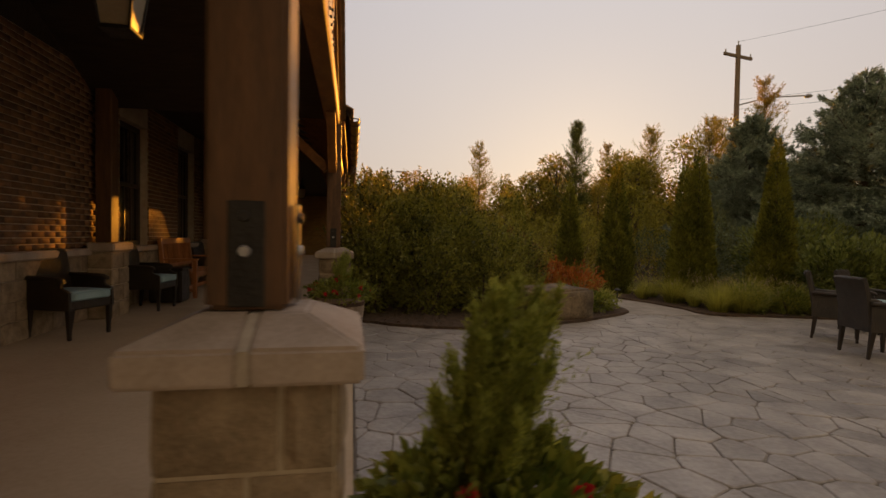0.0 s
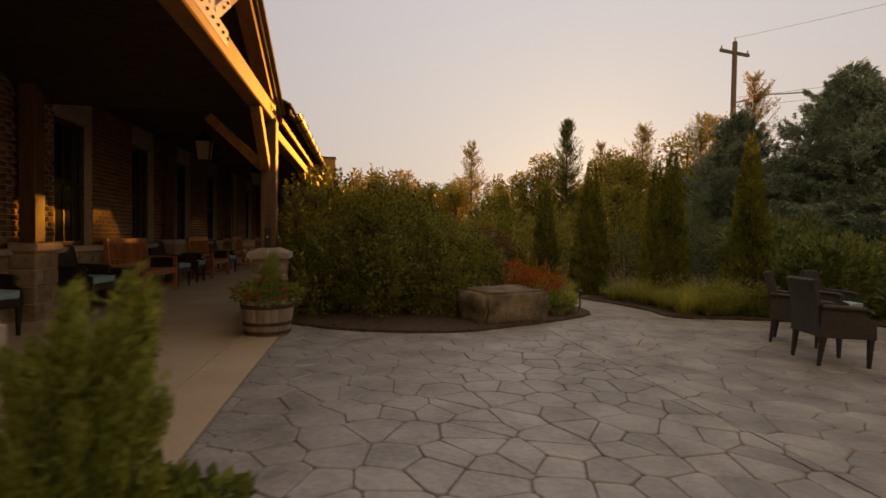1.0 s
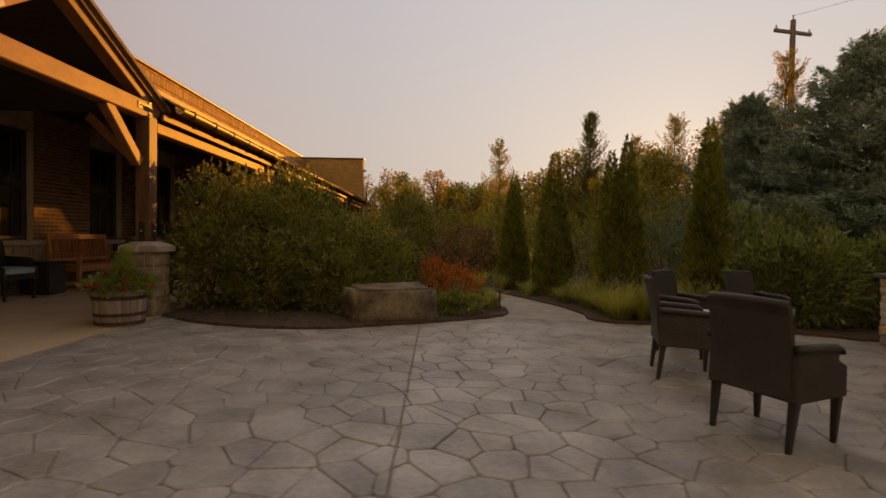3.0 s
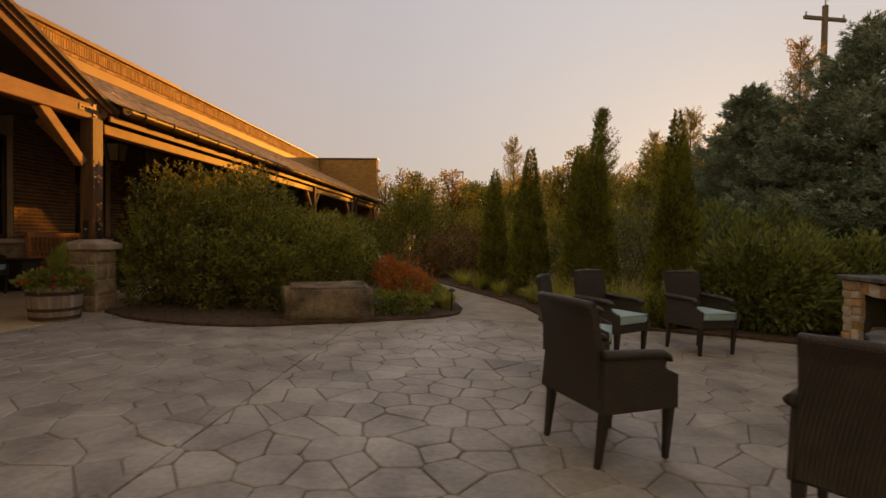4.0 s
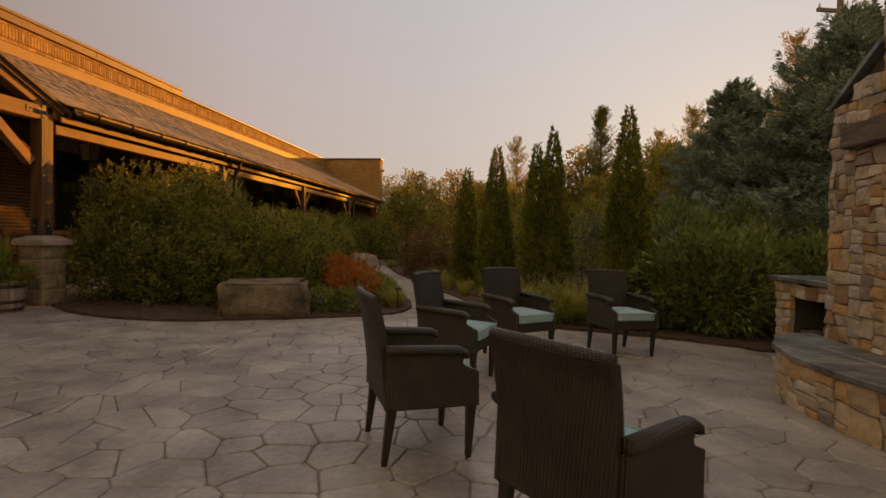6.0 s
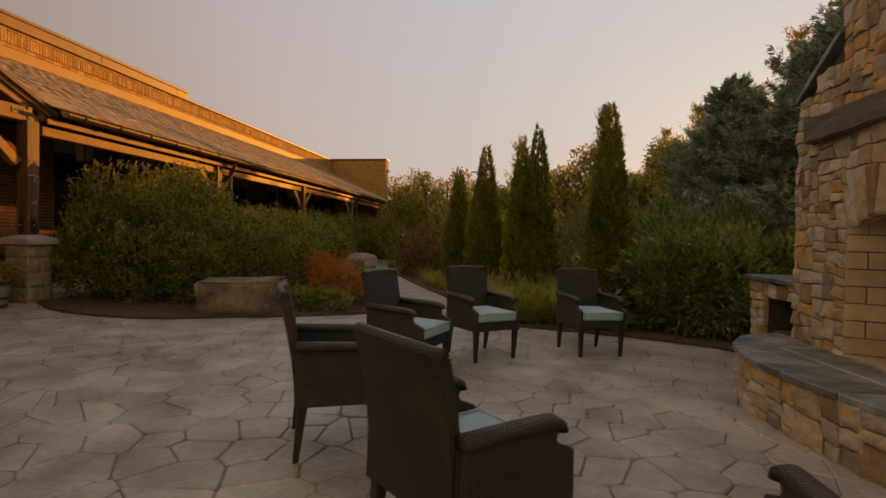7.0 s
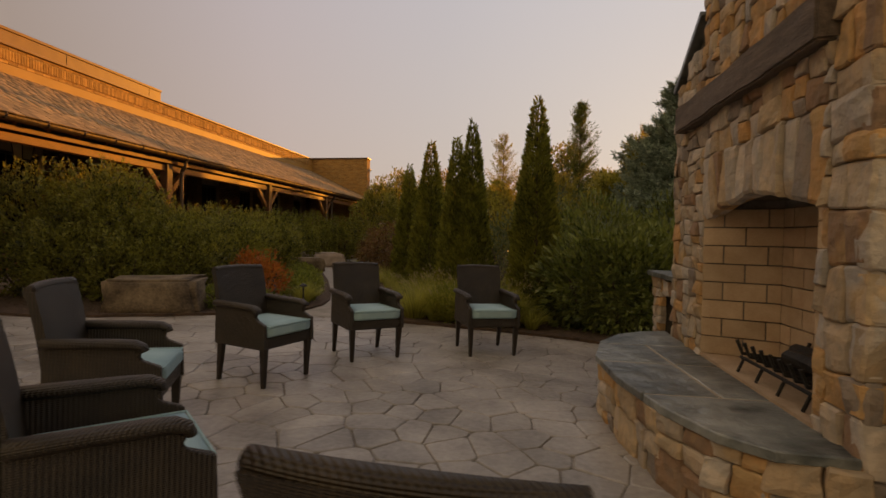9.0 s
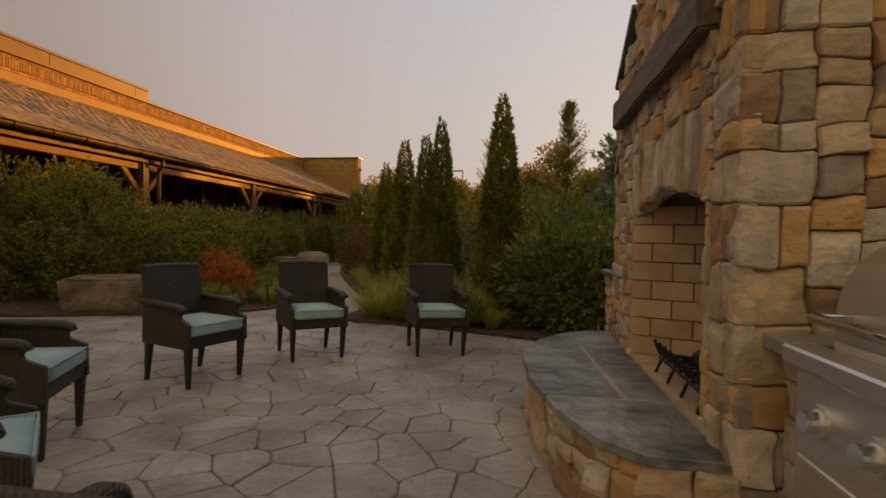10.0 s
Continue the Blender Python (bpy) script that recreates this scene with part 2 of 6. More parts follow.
M["wicker"] = material("dark_brown_wicker", (0.013, 0.008, 0.003), (0.037, 0.025, 0.012), 8, 0.45, 90, 0.2, 0.004, extra=woven)
M["chair_leg"] = material("espresso_leg", (0.012, 0.008, 0.005), (0.025, 0.017, 0.012), 9, 0.45, 70, 0.08)
M["cushion"] = material("pale_teal_canvas", (0.225, 0.345, 0.385), (0.315, 0.445, 0.485), 5, 0.9, 220, 0.15, 0.002)
M["teak"] = material("teak_bench", (0.29, 0.105, 0.033), (0.52, 0.22, 0.08), 4, 0.5, 40, 0.15, 0.002, rand=0.12, stretch=(1, 4, 1))
M["oak"] = material("weathered_oak_stave", (0.17, 0.13, 0.10), (0.32, 0.26, 0.21), 5, 0.85, 60, 0.3, 0.004, rand=0.2, stretch=(6, 6, 0.6))
M["hoop"] = material("rusty_hoop", (0.045, 0.028, 0.02), (0.10, 0.06, 0.04), 9, 0.7, 80, metal=0.4)
M["soil"] = material("bark_mulch", (0.025, 0.015, 0.009), (0.10, 0.062, 0.036), 12, 0.95, 70, 0.8, 0.03)
M["ground"] = material("garden_ground", (0.035, 0.036, 0.014), (0.075, 0.075, 0.03), 0.6, 0.95, 9, 0.5, 0.05)
M["path"] = material("gravel_path", (0.20, 0.18, 0.16), (0.33, 0.30, 0.27), 4, 0.9, 120, 0.5, 0.01)
FIELD = [(0.50, 0.46, 0.41), (0.50, 0.30, 0.11), (0.40, 0.35, 0.29), (0.50, 0.39, 0.25), (0.55, 0.51, 0.46), (0.27, 0.17, 0.10), (0.47, 0.40, 0.31), (0.42, 0.33, 0.22), (0.52, 0.33, 0.13), (0.24, 0.21, 0.19), (0.50, 0.43, 0.33), (0.42, 0.40, 0.37), (0.46, 0.36, 0.22)]
M["fieldstone"] = material("fieldstone", (0.27, 0.225, 0.175), (0.47, 0.40, 0.30), 10, 0.85, 34, 0.8, 0.02, extra=pieces(FIELD))
M["stone_core"] = material("dark_stone_joint", (0.05, 0.042, 0.033), (0.10, 0.085, 0.065), 8, 0.95)
M["bluestone"] = material("bluestone_slab", (0.04, 0.05, 0.053), (0.25, 0.26, 0.25), 3.6, 0.36, 13, 0.9, 0.035, rand=0.35)
M["slab_mortar"] = material("pale_mortar", (0.34, 0.29, 0.23), (0.45, 0.39, 0.31), 20, 0.95)
M["firebrick"] = material("buff_firebrick", (0.40, 0.285, 0.18), (0.52, 0.395, 0.27), 6, 0.85, 80, 0.15, 0.003, rand=0.1)
M["hearth_floor"] = material("hearth_floor", (0.30, 0.21, 0.13), (0.45, 0.33, 0.22), 4, 0.9, 50, 0.2, 0.003)
M["mantel"] = material("old_oak_mantel", (0.07, 0.052, 0.038), (0.16, 0.12, 0.09), 5, 0.8, 40, 0.5, 0.01, stretch=(5, 0.8, 5))
M["steel"] = material("brushed_steel", (0.62, 0.6, 0.57), (0.74, 0.72, 0.69), 4, 0.42, 150, 0.04, 0.001, metal=1.0, stretch=(1, 1, 12))
M["chrome"] = material("polished_steel", (0.7, 0.7, 0.7), (0.8, 0.8, 0.8), 4, 0.12, 60, 0.0, metal=1.0)
M["counter_slab"] = material("grey_counter_slab", (0.15, 0.15, 0.15), (0.26, 0.26, 0.255), 4, 0.5, 60, 0.15, 0.004)
M["boulder"] = material("sandstone_boulder", (0.055, 0.04, 0.025), (0.23, 0.175, 0.11), 4, 0.92, 30, 0.8, 0.03)
M["bark"] = material("bark", (0.06, 0.04, 0.028), (0.14, 0.10, 0.07), 8, 0.95, 40, 0.7, 0.02, stretch=(3, 3, 0.6))
M["window"] = material("dark_window_glass", (0.012, 0.010, 0.008), (0.02, 0.017, 0.013), 2, 0.08, 20, 0.0, spec=0.6)
M["frame"] = material("dark_window_frame", (0.03, 0.02, 0.013), (0.05, 0.035, 0.023), 6, 0.5, 60, 0.05)
M["lamp_glass"] = material("frosted_lamp_glass", (0.34, 0.29, 0.19), (0.44, 0.38, 0.26), 4, 0.4, 60, 0.02)
M["cable"] = material("black_cable", (0.03, 0.03, 0.03), (0.05, 0.05, 0.05), 5, 0.7)
M["pole_wood"] = material("weathered_pole", (0.13, 0.10, 0.075), (0.22, 0.17, 0.13), 5, 0.9, 40, 0.4, 0.01, stretch=(4, 4, 0.5))
M["grey_metal"] = material("galvanised_metal", (0.35, 0.35, 0.36), (0.45, 0.45, 0.46), 5, 0.5, 60, metal=0.6)
L = {}
L["holly"] = leafy("shrub_leaves", (0.015, 0.021, 0.005), (0.27, 0.275, 0.06), 0.45)
L["laurel"] = leafy("laurel_leaves", (0.035, 0.055, 0.015), (0.24, 0.28, 0.085), 0.3, 0.28)
L["thuja"] = leafy("arborvitae_sprays", (0.06, 0.075, 0.015), (0.26, 0.27, 0.05), 0.45, 0.6)
L["spruce"] = leafy("blue_spruce_needles", (0.055, 0.085, 0.062), (0.33, 0.40, 0.325), 0.2, 0.55)
L["pine"] = leafy("pine_needles", (0.11, 0.115, 0.028), (0.34, 0.31, 0.075), 0.6, 0.6)
L["sage"] = leafy("silvery_green_leaves", (0.045, 0.062, 0.024), (0.19, 0.22, 0.11), 0.3, 0.5)
L["fir"] = leafy("fir_needles", (0.055, 0.075, 0.022), (0.20, 0.23, 0.065), 0.35, 0.6)
# gold of the low sun behind the wood is put into these leaf colours
L["gold"] = leafy("yellowing_leaves", (0.12, 0.105, 0.024), (0.36, 0.28, 0.06), 0.6)
L["wood_edge"] = leafy("woodland_leaves", (0.08, 0.09, 0.018), (0.33, 0.31, 0.065), 0.55)
L["maple"] = leafy("purple_maple_leaves", (0.05, 0.03, 0.012), (0.20, 0.115, 0.04), 0.35)
L["nandina"] = leafy("red_shrub_leaves", (0.20, 0.05, 0.014), (0.42, 0.16, 0.035), 0.4)
L["grass"] = leafy("ornamental_grass_blades", (0.11, 0.13, 0.03), (0.42, 0.42, 0.11), 0.45)
L["seed"] = leafy("grass_seed_heads", (0.30, 0.25, 0.16), (0.48, 0.42, 0.29), 0.4)
L["juniper"] = leafy("juniper_sprays", (0.12, 0.155, 0.035), (0.40, 0.45, 0.13), 0.55)
L["petal"] = leafy("red_petals", (0.35, 0.012, 0.02), (0.6, 0.04, 0.06), 0.35)
L["bedding"] = leafy("bedding_leaves", (0.075, 0.11, 0.022), (0.26, 0.29, 0.07), 0.45, 0.35)


# ---- building helpers ----
def fall(x):
    """The paving falls gently away from the house."""
    return -0.0225 * min(max(x, -6.0), 14.0)


def mesh_np(name, verts, quads):
    me = bpy.data.meshes.new(name)
    verts, quads = np.asarray(verts, dtype=np.float32), np.asarray(quads, dtype=np.int32)
    me.vertices.add(len(verts))
    me.vertices.foreach_set("co", verts.ravel())
    k = quads.shape[1]
    me.loops.add(quads.size)
    me.loops.foreach_set("vertex_index", quads.ravel())
    me.polygons.add(len(quads))
    me.polygons.foreach_set("loop_start", np.arange(0, quads.size, k, dtype=np.int32))
    me.update(calc_edges=True)
    return me


def part(name, bm, mat, parent=None, label="", smooth=False):
    """A bmesh, or a finished mesh, as one object under a thing or a part."""
    if isinstance(bm, bmesh.types.BMesh):
        me = bpy.data.meshes.new(name)
        if smooth:
            for f in bm.faces:
                f.smooth = True
        bm.to_mesh(me)
        bm.free()
    else:
        me = bm
    if not me.materials:
        me.materials.append(mat)
    ob = new(name, me)
    if parent:
        ob.parent = parent
    if label:
        tagged(ob, label)
    return ob


def thing(name, m=None, label="", category="", group="", kind=""):
    ob = new(name)
    ob.empty_display_size = 0.1
    if m is not None:
        ob.matrix_world = m
    return tagged(ob, label, category, group, kind)


def box(x0, x1, y0, y1, z0, z1, bevel=0.0, bm=None, m=None, seg=1):
    """A box between two corners, its edges rounded; added to bm where that is given."""
    b = bmesh.new()
    bmesh.ops.create_cube(b, size=1)
    bmesh.ops.scale(b, vec=(x1 - x0, y1 - y0, z1 - z0), verts=b.verts)
    bmesh.ops.translate(b, vec=((x0 + x1) / 2, (y0 + y1) / 2, (z0 + z1) / 2), verts=b.verts)
    if bevel:
        bmesh.ops.bevel(b, geom=b.edges[:], offset=bevel, segments=seg, affect="EDGES")
    if m is not None:
        bmesh.ops.transform(b, matrix=m, verts=b.verts)
    if bm is None:
        return b
    join(bm, b)
    return bm


def join(bm, b):
    me = bpy.data.meshes.new("tmp")
    b.to_mesh(me)
    b.free()
    bm.from_mesh(me)
    bpy.data.meshes.remove(me)


def beam(a, b, w, h, bevel=0.008, bm=None):
    """A squared timber from a to b, w wide and h high."""
    a, b = Vector(a), Vector(b)
    d = b - a
    q = d.to_track_quat("X", "Z").to_matrix().to_4x4()
    return box(-d.length / 2, d.length / 2, -w / 2, w / 2, -h / 2, h / 2, bevel, bm, Matrix.Translation((a + b) / 2) @ q)


def rod(a, b, r0, r1=None, seg=10, bm=None):
    a, b = Vector(a), Vector(b)
    d = b - a
    bb = bmesh.new()
    bmesh.ops.create_cone(bb, cap_ends=True, segments=seg, radius1=r0, radius2=r0 if r1 is None else r1, depth=d.length)
    bmesh.ops.transform(bb, matrix=Matrix.Translation((a + b) / 2) @ d.to_track_quat("Z", "Y").to_matrix().to_4x4(), verts=bb.verts)
    if bm is None:
        return bb
    join(bm, bb)
    return bm


def tube(points, r, seg=8, bm=None, taper=1.0):
    """A round bar along a line of points."""
    bb = bm or bmesh.new()
    pts = [Vector(p) for p in points]
    rings = []
    for i, p in enumerate(pts):
        d = (pts[min(i + 1, len(pts) - 1)] - pts[max(i - 1, 0)]).normalized()
        u = d.cross(Vector((0.31, 0.2, 0.93))).normalized()
        v = d.cross(u)
        rr = r * (1 + (taper - 1) * i / max(1, len(pts) - 1))
        rings.append([bb.verts.new(p + rr * (math.cos(k * math.tau / seg) * u + math.sin(k * math.tau / seg) * v)) for k in range(seg)])
    for a, b in zip(rings, rings[1:]):
        for k in range(seg):
            bb.faces.new((a[k], a[(k + 1) % seg], b[(k + 1) % seg], b[k]))
    bb.faces.new(rings[0][::-1])
    bb.faces.new(rings[-1])
    return bb


def prism(outline, z0, z1, bm=None):
    """An upright prism over an outline; z0 and z1 may be functions of x and y."""
    bb = bm or bmesh.new()
    f0 = z0 if callable(z0) else (lambda x, y: z0)
    f1 = z1 if callable(z1) else (lambda x, y: z1)
    lo = [bb.verts.new((x, y, f0(x, y))) for x, y in outline]
    hi = [bb.verts.new((x, y, f1(x, y))) for x, y in outline]
    n = len(outline)
    bb.faces.new(lo[::-1])
    bb.faces.new(hi)
    for i in range(n):
        bb.faces.new((lo[i], lo[(i + 1) % n], hi[(i + 1) % n], hi[i]))
    bmesh.ops.recalc_face_normals(bb, faces=bb.faces)
    return bb


def lathe(profile, seg=24, bm=None):
    """A turned body from (radius, height) pairs."""
    bb = bm or bmesh.new()
    rings = [[bb.verts.new((r * math.cos(k * math.tau / seg), r * math.sin(k * math.tau / seg), z)) for k in range(seg)] for r, z in profile]
    for a, b in zip(rings, rings[1:]):
        for k in range(seg):
            bb.faces.new((a[k], a[(k + 1) % seg], b[(k + 1) % seg], b[k]))
    bb.faces.new(rings[0][::-1])
    bb.faces.new(rings[-1])
    return bb


rng = np.random.default_rng(7)


def unit(v):
    return v / np.maximum(np.linalg.norm(v, axis=1, keepdims=True), 1e-6)


def leaf_cards(pts, ways, length, width, fold=0.25, spread=0.4):
    """Small pointed leaves: each one four corners, folded along its middle."""
    n = len(pts)
    d = unit(ways + rng.normal(0, spread, (n, 3)))
    s = unit(np.cross(d, rng.normal(0, 1, (n, 3))))
    u = np.cross(s, d)
    ln = (length * rng.uniform(0.6, 1.25, n))[:, None]
    wd = (width * rng.uniform(0.7, 1.2, n))[:, None]
    a = pts
    b = pts + d * ln * 0.45 + s * wd * 0.5 + u * wd * fold
    c = pts + d * ln
    e = pts + d * ln * 0.45 - s * wd * 0.5 + u * wd * fold
    v = np.stack([a, b, c, e], 1).reshape(-1, 3)
    return v, np.arange(4 * n).reshape(-1, 4)


def cards_mesh(name, sets):
    vs, fs, k = [], [], 0
    for v, f in sets:
        vs.append(v)
        fs.append(f + k)
        k += len(v)
    return mesh_np(name, np.concatenate(vs), np.concatenate(fs))


def blob_points(blobs, n, inner=0.55, rough=0.18):
    """Points in the outer shells of some rounded masses, with an uneven outline, and the ways outward."""
    vol = np.array([b[3] * b[4] + b[4] * b[5] + b[3] * b[5] for b in blobs])
    take = rng.choice(len(blobs), n, p=vol / vol.sum())
    B = np.array(blobs)[take]
    w = unit(rng.normal(0, 1, (n, 3)))
    ph = B[:, :3].sum(1)
    lump = np.sin(w[:, 0] * 5.1 + ph) * np.sin(w[:, 1] * 6.3 + 2 * ph) + 0.6 * np.sin(w[:, 2] * 9 + w[:, 0] * 7 + ph)
    r = inner + (1 - inner) * rng.uniform(0, 1, n) ** 0.55 + rough * lump * 0.6 + rng.normal(0, 0.03, n)
    p = B[:, :3] + w * B[:, 3:] * r[:, None]
    return p, w


def shoots(blobs, n, rise, per=14):
    """Upright young shoots that break the outline."""
    p, w = blob_points(blobs, n, 0.9, 0.18)
    keep = w[:, 2] > -0.55
    p, w = p[keep], w[keep]
    h = rise * rng.uniform(0.3, 1.0, len(p))
    lean = unit(w * 0.5 + np.array([0, 0, 1.0]) + rng.normal(0, 0.15, w.shape))
    t = rng.uniform(0, 1, (len(p), per))
    q = p[:, None] + lean[:, None] * (h[:, None] * t)[..., None]
    ways = lean[:, None] * 0.7 + rng.normal(0, 0.55, q.shape)
    return q.reshape(-1, 3), ways.reshape(-1, 3)


def shrub(name, blobs, n, mat, label, category, length=0.06, width=0.025, up=0.5, rise=0.0, n_shoots=0, base=None, group="", inner=0.55):
    x = sum(b[0] for b in blobs) / len(blobs) if base is None else base[0]
    y = sum(b[1] for b in blobs) / len(blobs) if base is None else base[1]
    z = fall(x)
    ob = thing(name, pose(x, y, z), label, category, group)
    local = [(b[0] - x, b[1] - y, b[2] - z, *b[3:]) for b in blobs]
    p, w = blob_points(local, n, inner)
    ok = p[:, 2] > 0.01
    p, w = p[ok], w[ok]
    sets = [leaf_cards(p, w + np.array([0, 0, up]), length, width)]
    if n_shoots:
        q, ways = shoots(local, n_shoots, rise)
        sets.append(leaf_cards(q, ways, length * 0.8, width * 0.85))
    part("foliage", cards_mesh("foliage", sets), mat, ob)
    for b in local:
        for k in range(3):
            stems = bmesh.new()
            a = k * 1.6 + b[0]
            tube([(b[0] * 0.6 + 0.05 * math.cos(a), b[1] * 0.6 + 0.05 * math.sin(a), -0.02),
                  (b[0] + 0.3 * b[3] * math.cos(a), b[1] + 0.3 * b[4] * math.sin(a), b[2] * 0.6),
                  (b[0] + 0.6 * b[3] * math.cos(a), b[1] + 0.6 * b[4] * math.sin(a), b[2] + 0.4 * b[5])], 0.018, 6, stems, 0.4)
            part("stem", stems, M["bark"], ob)
    return ob


# ---- ground, beds, path ----
bm = bmesh.new()
xs = [-400, -60, -20, -6, 0, 7, 14, 20, 60, 400]
ys = [-400, -60, -12, 0, 8, 16, 30, 60, 400]
gv = [[bm.verts.new((x, y, fall(x) - 0.07)) for y in ys] for x in xs]
for i in range(len(xs) - 1):
    for j in range(len(ys) - 1):
        bm.faces.new((gv[i][j], gv[i + 1][j], gv[i + 1][j + 1], gv[i][j + 1]))
tagged(part("ground", bm, M["ground"]), "dark garden ground with rough grass and soil", "ground", kind="structure")

BED_L = [(0.16, 6.0), (0.34, 5.9), (0.7, 5.66), (1.12, 5.52), (1.6, 5.45), (2.16, 5.47), (2.6, 5.6), (2.9, 5.8), (3.3, 6.02), (3.76, 6.3), (4.3, 6.66),
         (4.58, 6.88), (4.76, 7.06), (4.87, 7.34), (4.9, 7.8), (4.78, 8.4), (4.45, 9.3), (3.55, 11.4), (2.6, 13.4), (1.4, 15.6), (0.5, 18.4), (0.5, 25.9), (0.16, 25.9)]
BED_R = [(6.12, 7.5), (6.04, 7.1), (6.08, 6.9), (6.2, 6.8), (6.4, 6.76), (6.9, 6.72), (7.6, 6.62), (8.2, 6.5), (8.67, 6.38), (9.2, 6.16), (9.36, 6.0), (12.5, 6.0), (16, 8), (16, 24),
         (3.2, 24), (2.2, 17.5), (3.3, 14.3), (4.2, 12.2), (4.85, 10.8), (5.45, 9.6), (5.95, 8.4)]
for outline, nm in ((BED_L, "planting_bed_1"), (BED_R, "planting_bed_2")):
    tagged(part(nm, prism(outline, lambda x, y: fall(x) - 0.1, lambda x, y: fall(x) + 0.035), M["soil"]), "planting bed of dark bark mulch beside the patio", "planting bed", kind="structure")
tagged(part("path", prism([(4.7, 6.9), (6.1, 6.75), (6.2, 7.5), (6.05, 8.4), (5.55, 9.6), (4.95, 10.8), (4.3, 12.2), (3.4, 14.3), (2.3, 17.5), (2.3, 22), (0.3, 22), (0.3, 18.4), (1.3, 15.6), (2.5, 13.4), (3.45, 11.4), (4.35, 9.3), (4.7, 8.4)],
     lambda x, y: fall(x) - 0.09, lambda x, y: fall(x) + 0.004), M["path"]), "grey gravel garden path leading off from the patio", "path", kind="structure")
tagged(part("patio", box(0.15, 13.5, -8, 7.4, -0.5, -0.4), M["patio_joint"]), "patio of stamped concrete flagstones with dark joints", "patio", kind="structure")
patio = bpy.data.objects["patio"]
for v in patio.data.vertices:
    v.co.z = fall(v.co.x) + (-0.012 if v.co.z > -0.45 else -0.15)
tagged(part("porch_floor", prism([(-3.05, -8), (-0.275, -8), (-0.275, 26), (-3.05, 26)], lambda x, y: fall(x) - 0.2, lambda x, y: fall(x) + 0.002), M["concrete"]), "smooth tan concrete porch floor", "floor", kind="structure")
tagged(part("porch_border", prism([(-0.265, -8), (0.145, -8), (0.145, 26), (-0.265, 26)], lambda x, y: fall(x) - 0.2, lambda x, y: fall(x) + 0.004), M["concrete"]), "concrete border strip along the porch edge", "kerb", kind="structure")

# ---- the house: porch wall, posts, roofs ----
WALL_X = -3.05
POSTS = [-4.2, 0.6, 6.12, 10.67, 15.36, 20.1, 24.6]
WINDOWS = [(-2.6, -1.5), (-0.6, 0.5), (2.0, 3.2)]
for p in POSTS[2:-1]:
    WINDOWS += [(p + 0.86, p + 1.86), (p + 3.22, p + 4.22)]
SILL, HEAD, CEIL = 0.93, 2.75, 3.1
wall = thing("wall_porch", None, "brown brick porch wall on a rock-faced stone base", "wall", kind="structure")
edges = [-8.0] + [e for w in WINDOWS for e in w] + [26.0]
solid = [(edges[i], edges[i + 1]) for i in range(0, len(edges), 2)]
part("base_core", box(WALL_X - 0.3, WALL_X + 0.025, -8, 26, -0.2, SILL - 0.09), M["mortar"], wall)
bb_ = box(-0.5, 0.5, -0.5, 0.5, -0.5, 0.5, 0.03)
base_me = bpy.data.meshes.new("base_block")
bb_.to_mesh(base_me)
bb_.free()
base_me.materials.append(M["block"])
for i in range(4):
    k = 0.5 - 0.2 * (i % 2)
    while k < 15:
        o_ = new("base_block", base_me)
        o_.matrix_world = pose(WALL_X + 0.02, k + 0.2, fall(WALL_X) + 0.1 + 0.195 * i) @ Matrix.Diagonal((0.045, 0.392, 0.187, 1))
        o_.parent = wall
        k += 0.4
part("ledge", box(WALL_X - 0.3, WALL_X + 0.1, -8, 26, SILL - 0.088, SILL, 0.015), M["limestone"], wall, "pale limestone ledge")
bm = bmesh.new()
for a, b in solid:
    box(WALL_X - 0.3, WALL_X - 0.003, a, b, SILL + 0.001, CEIL, 0, bm)
part("wall_core", bm, M["mortar"], wall)
bm = bmesh.new()
for a, b in WINDOWS:
    box(WALL_X - 0.3, WALL_X - 0.01, a, b, HEAD, CEIL, 0, bm)
part("lintels", bm, M["limestone"], wall, "stone lintels over the windows")
for i, (a, b) in enumerate(WINDOWS):
    w = thing("window_%d" % (i + 1), pose(WALL_X - 0.16, (a + b) / 2, SILL), "dark framed porch window reflecting the garden", "window", kind="structure")
    hw, hh = (b - a) / 2 - 0.002, HEAD - SILL - 0.004
    fr = bmesh.new()
    box(-0.04, 0.04, -hw, -hw + 0.07, 0.002, hh, 0.006, fr)
    box(-0.04, 0.04, hw - 0.07, hw, 0.002, hh, 0.006, fr)
    box(-0.04, 0.04, -hw + 0.07, hw - 0.07, 0.002, 0.07, 0.006, fr)
    box(-0.04, 0.04, -hw + 0.07, hw - 0.07, hh - 0.07, hh, 0.006, fr)
    box(-0.03, 0.03, -hw + 0.07, hw - 0.07, hh / 2 - 0.03, hh / 2 + 0.03, 0.004, fr)
    part("window_frame", fr, M["frame"], w)
    for z0, z1 in ((0.07, hh / 2 - 0.03), (hh / 2 + 0.03, hh - 0.07)):
        part("pane", box(-0.006, 0.006, -hw + 0.07, hw - 0.07, z0, z1), M["window"], w)
    gb = bmesh.new()
    for k in (-1, 0, 1):
        box(0.004, 0.018, k * hw * 0.46 - 0.01, k * hw * 0.46 + 0.01, 0.07, hh - 0.07, 0, gb)
    part("glazing_bar", gb, M["frame"], w)
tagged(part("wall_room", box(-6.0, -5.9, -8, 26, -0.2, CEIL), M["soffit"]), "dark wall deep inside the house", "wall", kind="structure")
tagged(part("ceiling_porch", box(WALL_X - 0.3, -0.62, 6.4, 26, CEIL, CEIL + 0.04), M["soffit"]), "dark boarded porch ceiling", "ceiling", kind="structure")
